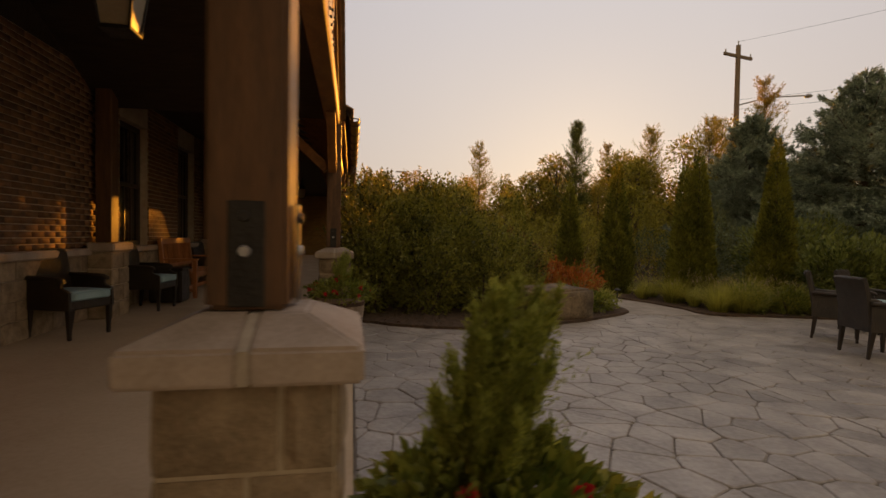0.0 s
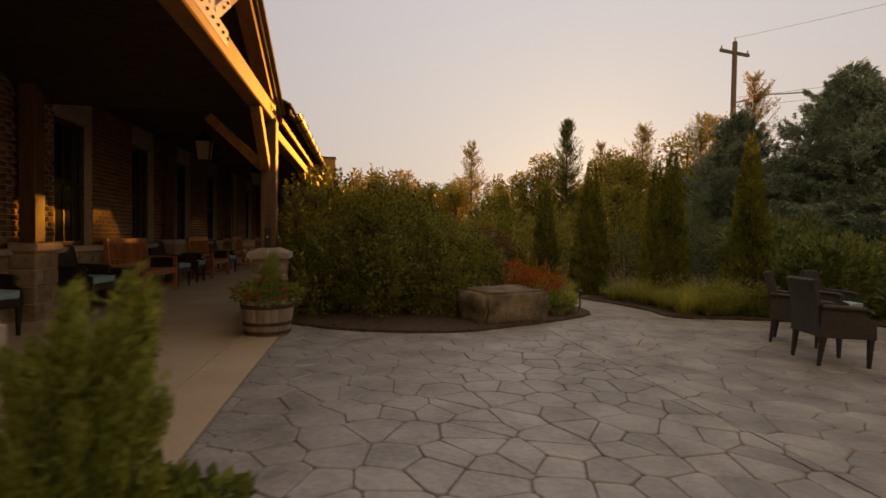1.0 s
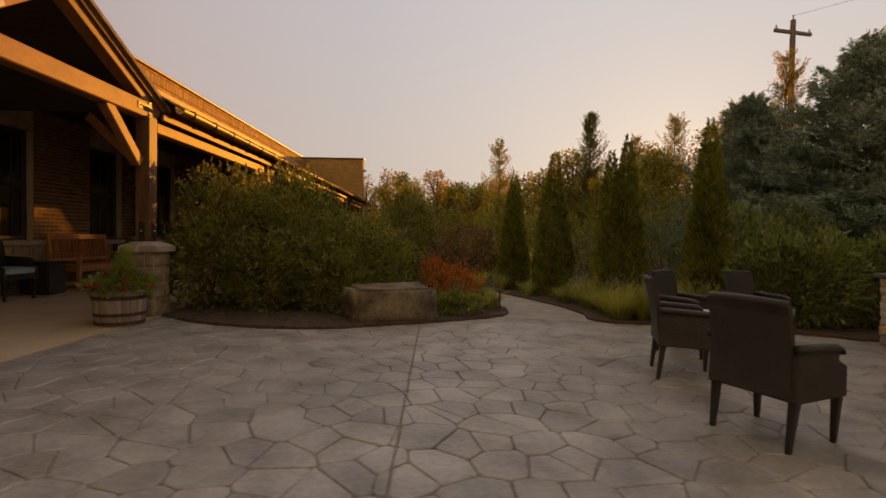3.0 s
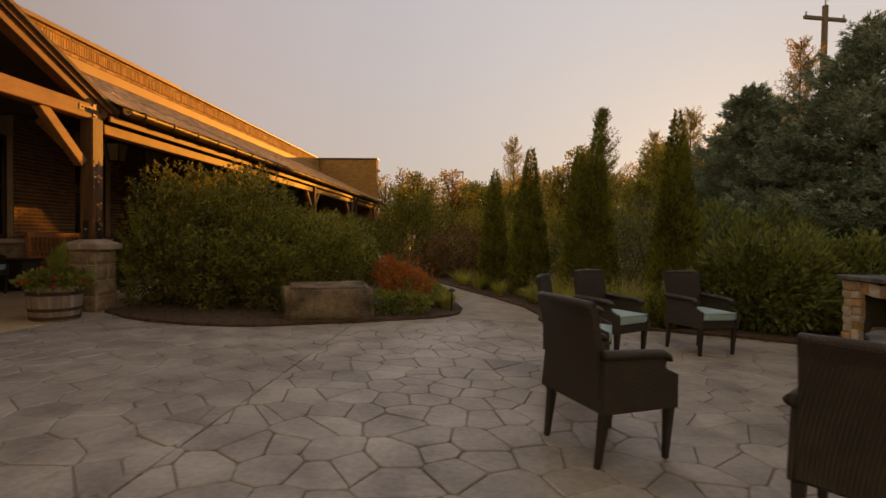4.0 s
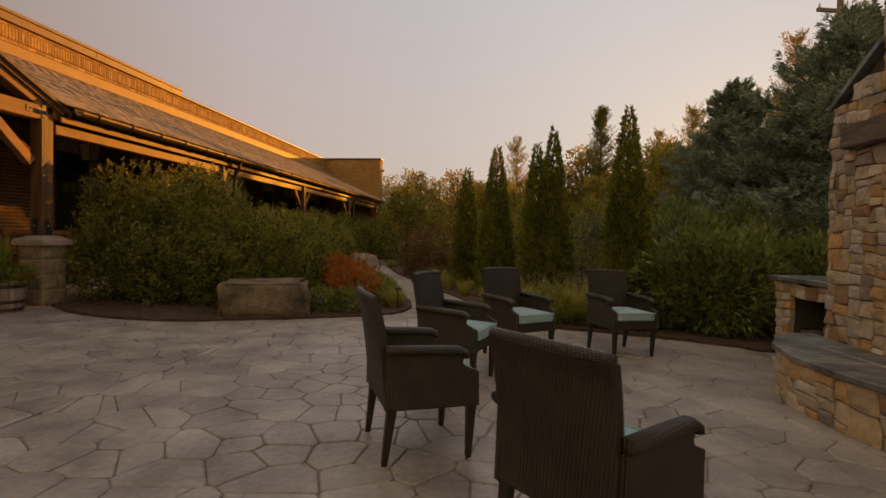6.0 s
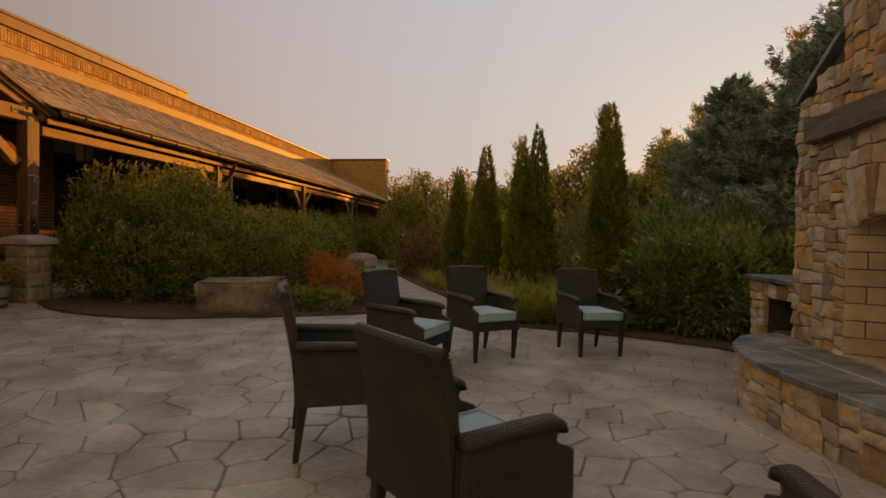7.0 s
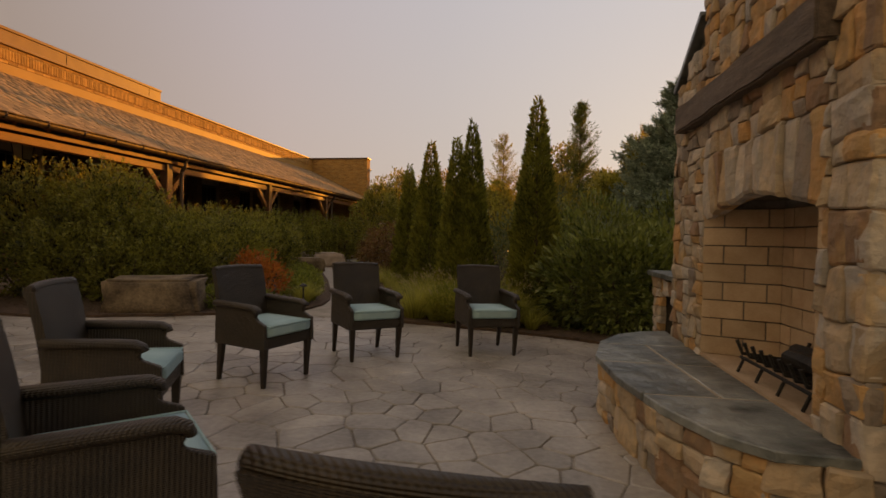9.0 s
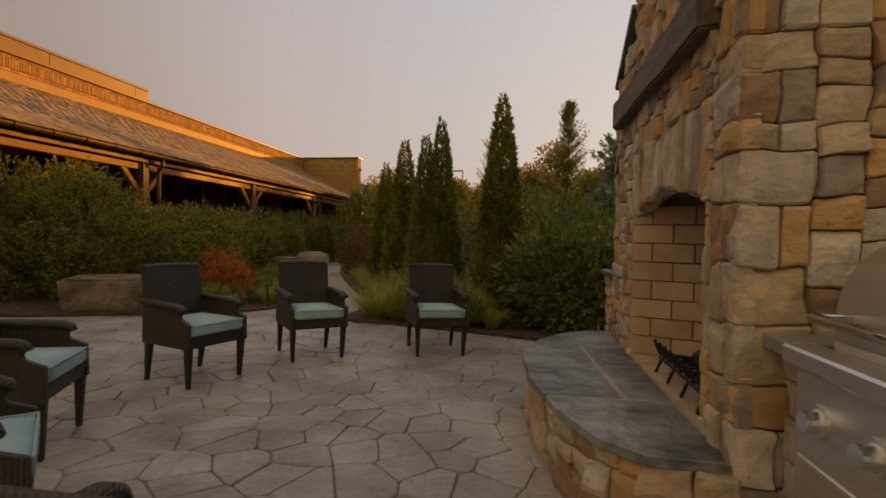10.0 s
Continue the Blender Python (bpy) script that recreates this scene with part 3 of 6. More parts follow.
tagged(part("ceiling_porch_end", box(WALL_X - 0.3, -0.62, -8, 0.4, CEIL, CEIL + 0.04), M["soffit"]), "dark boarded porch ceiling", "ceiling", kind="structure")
# gable wall drawn near black, so its shade is in the colour
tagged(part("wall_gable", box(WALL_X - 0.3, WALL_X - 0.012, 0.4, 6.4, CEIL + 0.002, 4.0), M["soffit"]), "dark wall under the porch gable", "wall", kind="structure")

# pilasters against the wall
for p in POSTS:
    s = thing("wall_pier", pose(WALL_X + 0.16, p + 0.12, fall(WALL_X)), "stone pier with a dark timber post against the porch wall", "pier", "wall piers", "structure")
    part("mortar_core", box(-0.115, 0.145, -0.225, 0.225, 0, 0.82), M["mortar"], s)
    for i in range(4):
        c = 0.06 if i % 2 else -0.06
        for a, b in ((-0.24, c - 0.004), (c + 0.004, 0.24)):
            part("block", box(-0.115, 0.16, a, b, 0.205 * i + 0.004, 0.205 * i + 0.2, 0.012), M["block"], s)
    part("cap", box(-0.115, 0.2, -0.28, 0.28, 0.822, 0.93, 0.02), M["limestone"], s)
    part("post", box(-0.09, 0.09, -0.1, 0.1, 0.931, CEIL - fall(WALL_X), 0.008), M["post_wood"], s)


def stone_pier(y):
    """A pier of rock-faced blocks with a sloped cap; a squared timber post stands on it."""
    s = thing("stone_pier", pose(-0.09, y, fall(-0.09)), "pier of rock-faced tan stone blocks with a sloped limestone cap", "pier", "porch piers")
    zs = [0.0, 0.21, 0.42, 0.63, 0.832]
    core = box(-0.184, 0.184, -0.184, 0.184, 0.0, 0.832)
    part("mortar_core", core, M["mortar"], s)
    for i in range(4):
        z0, z1 = zs[i] + 0.006, zs[i + 1] - 0.006
        cuts = [-0.187, 0.0 + (0.07 if i % 2 else 0.0), 0.187]
        for a, b in zip(cuts, cuts[1:]):
            for sx in (-1, 1):
                for turn in (0, 1):
                    m = pose(0, 0, 0, 0, 0, 90 * turn + (180 if sx < 0 else 0))
                    bb = box(a + 0.007, b - 0.007, -0.189, -0.157, z0, z1)
                    bmesh.ops.subdivide_edges(bb, edges=bb.edges[:], cuts=3, use_grid_fill=True)
                    for v in bb.verts:
                        if v.co.y < -0.18:
                            e = min(v.co.x - a, b - v.co.x, v.co.z - z0, z1 - v.co.z)
                            v.co.y -= min(0.022, max(e, 0) * 0.8) * (0.6 + 0.6 * noise.noise(v.co * 9 + Vector((y, i, turn + sx))))
                    bmesh.ops.transform(bb, matrix=m, verts=bb.verts)
                    part("block", bb, M["block"], s)
    for sx in (-1, 1):
        cap = bmesh.new()
        lo = [cap.verts.new((sx * a, b, z)) for a, b, z in ((0.01, -0.245, 0.833), (0.245, -0.245, 0.833), (0.245, 0.245, 0.833), (0.01, 0.245, 0.833))]
        mid = [cap.verts.new((sx * a, b, z)) for a, b, z in ((0.01, -0.245, 0.91), (0.245, -0.245, 0.91), (0.245, 0.245, 0.91), (0.01, 0.245, 0.91))]
        top = [cap.verts.new((sx * a, b, z)) for a, b, z in ((0.01, -0.115, 0.968), (0.115, -0.115, 0.968), (0.115, 0.115, 0.968), (0.01, 0.115, 0.968))]
        for a, b in ((lo, mid), (mid, top)):
            for k in range(4):
                cap.faces.new((a[k], a[(k + 1) % 4], b[(k + 1) % 4], b[k]))
        cap.faces.new(lo)
        cap.faces.new(top)
        bmesh.ops.recalc_face_normals(cap, faces=cap.faces)
        bmesh.ops.bevel(cap, geom=cap.edges[:], offset=0.008, segments=2, affect="EDGES")
        part("cap", cap, M["limestone"], s, "sloped limestone cap")
    jt = bmesh.new()
    jo = [(-0.243, 0.836), (0.243, 0.836), (0.243, 0.908), (0.116, 0.965), (-0.116, 0.965), (-0.243, 0.908)]
    ja, jb = [[jt.verts.new((x, y_, z_)) for y_, z_ in jo] for x in (-0.011, 0.011)]
    jt.faces.new(ja)
    jt.faces.new(jb)
    for k in range(6):
        jt.faces.new((ja[k], ja[(k + 1) % 6], jb[(k + 1) % 6], jb[k]))
    bmesh.ops.recalc_face_normals(jt, faces=jt.faces)
    part("cap_joint", jt, M["slab_mortar"], s, "pale mortar joint")
    return s


for y in POSTS:
    stone_pier(y)
    z0 = fall(-0.12) + 0.97
    t = thing("porch_post", pose(-0.11, y, z0), "squared cedar porch post bolted to a stone pier", "post", "porch posts")
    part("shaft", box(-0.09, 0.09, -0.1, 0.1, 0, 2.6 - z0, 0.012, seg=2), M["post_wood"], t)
    for k, (ax, sg) in enumerate((("y", -1), ("x", 1))):
        pl = bmesh.new()
        box(-0.04, 0.04, -0.106, -0.1005, 0.008, 0.25, 0.002, pl)
        m = pose(0, 0, 0, 0, 0, 90 * k)
        bmesh.ops.transform(pl, matrix=m, verts=pl.verts)
        pp = part("base_plate", pl, M["iron"], t)
        for zz, mm in ((0.135, "grey_metal"), (0.215, "iron")):
            bo = rod((-0.004, -0.106, zz), (-0.004, -0.116, zz), 0.014, 0.011, 12)
            bmesh.ops.transform(bo, matrix=m, verts=bo.verts)
            part("bolt", bo, M[mm], pp)

beam_y = [(6.3, 26.0), (-8.0, 0.45)]
for a, b in beam_y:
    fr = thing("porch_frame", pose(-0.14, (a + b) / 2, 2.6), "long cedar eave beam on the porch posts with curved knee braces", "beam", "porch beams", "structure")
    part("eave_beam", box(-0.09, 0.07, a - (a + b) / 2, b - (a + b) / 2, -0.17, -0.03, 0.01), M["timber"], fr)
    part("fascia", box(0.12, 0.16, a - (a + b) / 2, b - (a + b) / 2, 0.0, 0.085, 0.004), M["timber"], fr)
    for p in POSTS:
        if a < p < b:
            for sg in (-1, 1):
                part("knee_brace", beam((0, p - (a + b) / 2 + sg * 0.1, -0.68), (0, p - (a + b) / 2 + sg * 0.62, -0.13), 0.1, 0.12), M["timber"], fr)
    rf = bmesh.new()
    k = a + 0.2
    while k < b:
        beam((-1.2, k - (a + b) / 2, 0.76), (0.12, k - (a + b) / 2, 0.15), 0.05, 0.1, 0.0, rf)
        k += 0.6
    part("rafter_tails", rf, M["timber"], fr)

# gable over the porch, facing the patio
RY = 3.36
gable = thing("porch_gable", pose(0, 0, 0), "cedar timber gable truss with steel plates over the porch", "gable", kind="structure")
part("tie_beam", box(-0.22, -0.05, 0.48, 6.24, 2.575, 2.785, 0.012), M["timber"], gable)
for sg in (-1, 1):
    part("rafter", beam((-0.13, RY + sg * 2.98, 2.70), (-0.13, RY + sg * 0.02, 4.13), 0.16, 0.18), M["timber"], gable)
    part("barge_board", beam((-0.028, RY + sg * 3.02, 2.74), (-0.028, RY + sg * 0.01, 4.20), 0.03, 0.06, 0.004), M["timber"], gable)
    part("strut", beam((-0.13, RY + sg * 0.1, 2.8), (-0.13, RY + sg * 1.05, 3.45), 0.13, 0.14), M["timber"], gable)
    part("knee_brace", beam((-0.13, RY + sg * 2.60, 1.98), (-0.13, RY + sg * 1.95, 2.60), 0.11, 0.13), M["timber"], gable)
    part("knee_brace", beam((-0.2, RY + sg * 2.76, 2.0), (-0.85, RY + sg * 2.76, 2.6), 0.1, 0.12), M["timber"], gable)
    # steel plates with bolts where rafter, tie and post meet
    pl = bmesh.new()
    y = RY + sg * 2.73
    box(-0.049, -0.041, y - 0.03, y + 0.03, 2.38, 2.9, 0.002, pl)
    box(-0.049, -0.0415, y - sg * 0.26 - 0.001 if sg > 0 else y, y if sg > 0 else y + 0.26, 2.66, 2.74, 0.002, pl)
    pm = Matrix.Translation((-0.045, y - sg * 0.11, 2.95)) @ pose(0, 0, 0, sg * -27, 0, 0)
    box(-0.004, 0.0035, -0.14, 0.14, -0.035, 0.035, 0.002, pl, pm)
    plate = part("steel_plate", pl, M["bronze"], gable, "bronze steel plate")
    for yy, zz in ((y, 2.42), (y, 2.5), (y, 2.62), (y - sg * 0.1, 2.7), (y - sg * 0.21, 2.7), (y, 2.8), (y - sg * 0.06, 2.93), (y - sg * 0.18, 2.99)):
        part("bolt", rod((-0.041, yy, zz), (-0.03, yy, zz), 0.011, 0.009, 8), M["iron"], plate)
part("king_post", box(-0.2, -0.07, RY - 0.075, RY + 0.075, 2.82, 4.0, 0.01), M["timber"], gable)
pl = bmesh.new()
box(-0.068, -0.046, RY - 0.45, RY + 0.45, 2.66, 2.8, 0.003, pl)
box(-0.068, -0.047, RY - 0.06, RY + 0.06, 2.8, 3.25, 0.003, pl)
for sg in (-1, 1):
    box(-0.012, 0.01, 0.0, 0.5, -0.05, 0.05, 0.003, pl, Matrix.Translation((-0.057, RY + sg * 0.1, 2.8)) @ pose(0, 0, 0, 34 if sg > 0 else 146, 0, 0))
plate = part("steel_plate", pl, M["steel_plate"], gable, "pale steel plate at the king post")
for yy, zz in [(RY + k * 0.14, 2.73) for k in (-3, -2, -1, 0, 1, 2, 3)] + [(RY, 2.9), (RY, 3.02), (RY, 3.15), (RY + 0.3, 2.93), (RY + 0.42, 3.02), (RY - 0.3, 2.93), (RY - 0.42, 3.02)]:
    part("bolt", rod((-0.047, yy, zz), (-0.032, yy, zz), 0.014, 0.012, 8), M["iron"], plate)
for sg in (-1, 1):
    # roof sheet of the gable, with its dark edge
    a, b = Vector((0, RY + sg * 3.1, 2.74)), Vector((0, RY, 4.245))
    sheet = bmesh.new()
    for q in ((a, b),):
        vs = []
        for off in (0.0, 0.05):
            for x, pnt in ((0.03, a), (0.03, b), (-3.34, b), (-3.34, a)):
                vs.append(sheet.verts.new((x, pnt.y, pnt.z + off)))
        for idx in ((0, 1, 2, 3), (7, 6, 5, 4), (0, 4, 5, 1), (1, 5, 6, 2), (2, 6, 7, 3), (3, 7, 4, 0)):
            sheet.faces.new([vs[i] for i in idx])
    bmesh.ops.recalc_face_normals(sheet, faces=sheet.faces)
    part("gable_roof", sheet, M["shingles"], gable, "weathered shingle gable roof")
    # extra near-black sheet below the roof: the gable's shade put into its colour
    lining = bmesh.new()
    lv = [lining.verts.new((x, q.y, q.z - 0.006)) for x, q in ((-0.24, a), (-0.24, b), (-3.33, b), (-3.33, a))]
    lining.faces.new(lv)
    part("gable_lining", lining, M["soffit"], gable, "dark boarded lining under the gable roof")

# long shed roof along the porch
EAVE, TOPX = (0.1, 2.84), (-3.35, 4.45)
SL = (TOPX[1] - EAVE[1]) / (TOPX[0] - EAVE[0])


def roof_z(x):
    return EAVE[1] + SL * (x - EAVE[0])


roof = thing("roof_porch", None, "long shed roof of weathered brown shingles over the porch", "roof", kind="structure")
bm = bmesh.new()
for x0, x1, y0, y1 in ((EAVE[0], TOPX[0], 6.44, 26.1), (EAVE[0], TOPX[0], -8, 0.3)):
    vs = [bm.verts.new((x, y, roof_z(x) + o)) for o in (-0.06, 0.0) for x, y in ((x0, y0), (x0, y1), (x1, y1), (x1, y0))]
    for idx in ((3, 2, 1, 0), (4, 5, 6, 7), (0, 1, 5, 4), (1, 2, 6, 5), (2, 3, 7, 6), (3, 0, 4, 7)):
        bm.faces.new([vs[i] for i in idx])
bmesh.ops.recalc_face_normals(bm, faces=bm.faces)
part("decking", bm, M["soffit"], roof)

gutter = thing("gutter", pose(0.15, 6.46, 2.79), "bronze half-round gutter with straps along the porch eave", "gutter", kind="structure")
bm = bmesh.new()
prof = [(0.075 * math.cos(a), 0.075 * math.sin(a)) for a in np.linspace(math.pi, 2 * math.pi, 9)]
prof += [(0.068 * math.cos(a), 0.068 * math.sin(a) + 0.002) for a in np.linspace(2 * math.pi, math.pi, 9)]
r0 = [bm.verts.new((x, 0, z)) for x, z in prof]
r1 = [bm.verts.new((x, 19.7, z)) for x, z in prof]
for k in range(len(prof)):
    bm.faces.new((r0[k], r0[(k + 1) % len(prof)], r1[(k + 1) % len(prof)], r1[k]))
bm.faces.new(r0)
bm.faces.new(r1)
bmesh.ops.recalc_face_normals(bm, faces=bm.faces)
part("trough", bm, M["bronze"], gutter)
for k in range(28):
    part("strap", tube([(0.082 * math.cos(a), 0.3 + k * 0.7, 0.082 * math.sin(a)) for a in np.linspace(math.pi, 2.15 * math.pi, 8)] + [(-0.09, 0.3 + k * 0.7, 0.05)], 0.009, 5), M["bronze"], gutter)
for y in (11.02, 20.5):
    d = thing("downspout", pose(0.0, y, 0), "round bronze downspout pipe from the porch gutter", "downspout", "downspouts")
    part("pipe", tube([(0.14, 0, 2.72), (0.12, 0, 2.58), (0.03, 0, 2.48), (0.02, 0, 2.38), (0.02, 0, -0.02)], 0.045, 10), M["bronze"], d)
    part("bracket", box(-0.05, 0.07, -0.055, 0.055, 1.6, 1.63, 0.004), M["bronze"], d)

# upper wall of the house behind the roof, with its soldier course and coping
upper = thing("wall_upper", None, "upper brick wall with a soldier course and metal coping, sunlit", "wall", kind="structure")
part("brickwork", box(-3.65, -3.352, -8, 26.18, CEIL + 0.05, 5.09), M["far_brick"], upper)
part("flashing_band", box(-3.352, -3.31, -8, 26.18, 4.4, 4.68, 0.004), M["stucco"], upper, "smooth tan band above the roof")
part("coping", box(-3.7, -3.29, -8, 26.14, 5.092, 5.15, 0.01), M["coping"], upper, "copper-brown metal coping")
bm = bmesh.new()
k = -4.0
while k < 26.1:
    box(-3.352, -3.337, k, k + 0.056, 4.79, 5.0, 0, bm)
    k += 0.0677
# sunlit copy of the brick, lighter than the porch courses
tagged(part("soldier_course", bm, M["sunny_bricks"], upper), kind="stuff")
bm = bmesh.new()
for z_ in (4.70, 5.02):
    k = -4.0
    while k < 26.1:
        box(-3.352, -3.34, k, k + 0.192, z_, z_ + 0.055, 0, bm)
        k += 0.203
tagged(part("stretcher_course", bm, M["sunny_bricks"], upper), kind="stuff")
screen = thing("roof_screen", pose(-6.7, 5.3, 4.6), "smooth copper-brown metal roof screen, sunlit", "roof screen", kind="structure")
part("panel", box(-0.2, 0.2, -13.3, 13.25, 0.0, 2.05, 0.01), M["coping"], screen)
part("lip", box(-0.23, 0.23, -13.3, 13.27, 2.052, 2.14, 0.008), M["coping"], screen)
part("lower_trim", box(0.2, 0.215, -13.3, 13.25, 1.0, 1.62, 0.004), M["coping"], screen)
for k in range(7):
    part("seam", box(0.2, 0.206, 12.6 - k * 3.6, 12.612 - k * 3.6, 1.62, 2.05), M["soffit"], screen)
tagged(part("flat_roof", box(-12, -3.65, -8, 26.18, 4.5, 4.6), M["soffit"]), "flat roof of the house behind the parapet", "roof", kind="structure")
tower = thing("wall_tower", None, "far brick wing with a flat coping closing the porch roof", "building", kind="structure")
part("brickwork", box(-9, -0.26, 26.2, 26.7, -0.2, 5.13), M["far_brick"], tower)
part("coping", box(-9.05, -0.21, 26.15, 26.75, 5.132, 5.2, 0.01), M["bronze"], tower)
part("wall_light", box(-0.255, -0.1, 26.4, 26.5, 4.5, 4.62, 0.02), M["grey_metal"], tower)


# ---- lanterns under the porch roof ----
def lantern(x, y, z):
    s = thing("porch_lantern", pose(x, y, z), "iron porch lantern with frosted glass sides hanging from the ceiling", "lantern", "porch lanterns")
    g = bmesh.new()
    lo = [g.verts.new((sx * 0.085, sy * 0.085, -0.32)) for sx, sy in ((-1, -1), (1, -1), (1, 1), (-1, 1))]
    hi = [g.verts.new((sx * 0.12, sy * 0.12, -0.02)) for sx, sy in ((-1, -1), (1, -1), (1, 1), (-1, 1))]
    for k in range(4):
        g.faces.new((lo[k], lo[(k + 1) % 4], hi[(k + 1) % 4], hi[k]))
    g.faces.new(lo[::-1])
    g.faces.new(hi)
    part("glass", g, M["lamp_glass"], s, "frosted cream glass")
    f = bmesh.new()
    for sx, sy in ((-1, -1), (1, -1), (1, 1), (-1, 1)):
        rod((sx * 0.09, sy * 0.09, -0.33), (sx * 0.127, sy * 0.127, -0.01), 0.01, 0.01, 6, f)
    box(-0.1, 0.1, -0.1, 0.1, -0.35, -0.325, 0.004, f)
    part("frame", f, M["iron"], s)
    r = bmesh.new()
    bmesh.ops.create_cone(r, cap_ends=True, segments=4, radius1=0.21, radius2=0.03, depth=0.14, matrix=pose(0, 0, 0.065, 0, 0, 45))
    part("roof", r, M["iron"], s)
    part("chain", rod((0, 0, 0.13), (0, 0, max(CEIL - z, 1.0 if y < 6 else 0.2)), 0.012), M["iron"], s)
    return s


lantern(-1.4, 3.0, 2.81)
lantern(-1.6, 8.6, 2.72)
lantern(-1.6, 13.0, 2.72)
lantern(-1.6, 17.6, 2.72)


# ---- fireplace of fieldstone ----
FX, FY0, FY1 = 9.3, 2.28, 4.74
FZ = fall(9.3)
rs = random.Random(5)
GRID = (-1.0, -0.88, -0.45, 0.0, 0.45, 0.88, 1.0)


def field(u, v):
    """Bends the joints between neighbouring stones alike, so that they stay fitted."""
    k = Vector((u * 4.2, v * 4.2, 1.7))
    f = Vector((u * 13, v * 13, 8.1))
    return 0.030 * noise.noise(k) + 0.011 * noise.noise(f), 0.026 * noise.noise(k + Vector((31, 7, 0))) + 0.009 * noise.noise(f + Vector((5, 9, 0)))


def stone_mesh(quad, depth, gap, bend=True):
    """One split stone over four corners (u, v): worn rim, uneven cleft face."""
    (ua, va), (ub, vb), (uc, vc), (ud, vd) = quad
    cu, cv = (ua + ub + uc + ud) / 4, (va + vb + vc + vd) / 4
    w_, h_ = max(abs(ub - ua), 0.02), max(abs(vd - va), 0.02)
    ph = rs.uniform(0, 90)
    tx, ty = rs.uniform(-0.16, 0.16), rs.uniform(-0.2, 0.2)
    vs, fs, n = [], [], len(GRID)
    for gy in GRID:
        for gx in GRID:
            ex, ey = 1 - abs(gx), 1 - abs(gy)
            rx = gx * (1 - gap / w_) if ex < 0.01 else gx
            ry = gy * (1 - gap / h_) if ey < 0.01 else gy
            if ex < 0.01 and ey < 0.01:
                rx, ry = rx * 0.93, ry * 0.9
            s_, t_ = (rx + 1) / 2, (ry + 1) / 2
            u = (ua * (1 - s_) + ub * s_) * (1 - t_) + (ud * (1 - s_) + uc * s_) * t_
            v = (va * (1 - s_) + vb * s_) * (1 - t_) + (vd * (1 - s_) + vc * s_) * t_
            if bend:
                du, dv = field(u, v)
                u, v = u + du, v + dv
            rim = min(ex, ey)
            z = 0.7 if rim < 0.01 else (0.9 if rim < 0.2 else 1.0)
            z += tx * gx + ty * gy + 0.26 * noise.noise(Vector((u * 7, v * 7, ph))) + 0.12 * noise.noise(Vector((u * 21, v * 21, ph + 9)))
            vs.append((u - cu, v - cv, z * depth))
    for j in range(n - 1):
        for i in range(n - 1):
            fs.append((j * n + i, j * n + i + 1, (j + 1) * n + i + 1, (j + 1) * n + i))
    ring = [i for i in range(n)] + [j * n + n - 1 for j in range(1, n)] + [(n - 1) * n + i for i in range(n - 2, -1, -1)] + [j * n for j in range(n - 2, 0, -1)]
    for i in ring:
        x, y, z = vs[i]
        vs.append((x, y, -0.01))
    for k in range(len(ring)):
        k1 = (k + 1) % len(ring)
        fs.append((ring[k1], ring[k], n * n + k, n * n + k1))
    me = bpy.data.meshes.new("stone")
    me.from_pydata(vs, [], fs)
    me.materials.append(M["fieldstone"])
    return me, cu, cv


def split(u0, u1, v0, v1, out, wmax, hmax, wmin=0.1):
    """Cuts a rectangle into stones of uneven size."""
    w, h = u1 - u0, v1 - v0
    if w > wmax * rs.uniform(0.75, 1.25) or (w > h * 2.6 and w > 2 * wmin):
        c = u0 + w * rs.uniform(0.36, 0.64)
        split(u0, c, v0, v1, out, wmax, hmax, wmin), split(c, u1, v0, v1, out, wmax, hmax, wmin)
    elif h > hmax * rs.uniform(0.75, 1.25):
        c = v0 + h * rs.uniform(0.36, 0.64)
        split(u0, u1, v0, c, out, wmax, hmax, wmin), split(u0, u1, c, v1, out, wmax, hmax, wmin)
    else:
        out.append((u0, u1, v0, v1))
    return out


def lay(parent, rects, frame_m, depth=0.055, gap=0.004):
    """Puts one stone into each rectangle (or four corners) of a face; frame_m takes (u, v, outward) to the world."""
    for q in rects:
        if not isinstance(q[0], tuple):
            q = ((q[0], q[2]), (q[1], q[2]), (q[1], q[3]), (q[0], q[3]))
        me, cu, cv = stone_mesh(q, depth * rs.uniform(0.85, 1.25), gap)
        ob = new("stone", me)
        ob.matrix_world = frame_m @ Matrix.Translation((cu, cv, 0))
        ob.parent = parent
        ob.matrix_parent_inverse = parent.matrix_world.inverted()


def face(origin, u, v):
    u, v = Vector(u), Vector(v)
    w = u.cross(v)
    m = Matrix((u, v, w)).transposed().to_4x4()
    return Matrix.Translation(origin) @ m


fire = thing("outdoor_fireplace", pose(FX, 3.5, FZ), "large outdoor fireplace of tan and grey fieldstone with an arched firebox", "fireplace")
CX = FX + 0.055
AY0, AY1, ASPR, ATOP, ABASE = 2.62, 4.02, 1.2, 1.31, 0.235
TOPZ = 5.2
# core with the firebox left open
SHY = 4.16   # the shoulder narrows the stack on its far side
SHN = 2.86
core = bmesh.new()
box(CX, CX + 1.3, FY0 + 0.05, AY0, FZ - 0.1, 2.3, 0, core)
box(CX, CX + 1.3, AY1, FY1 - 0.05, FZ - 0.1, 2.3, 0, core)
box(CX, CX + 1.3, AY0, AY1, ATOP, 2.3, 0, core)
box(CX, CX + 1.3, AY0, AY1, FZ - 0.1, ABASE - 0.03, 0, core)
box(CX + 0.5, CX + 1.3, AY0, AY1, ABASE - 0.03, ATOP, 0, core)
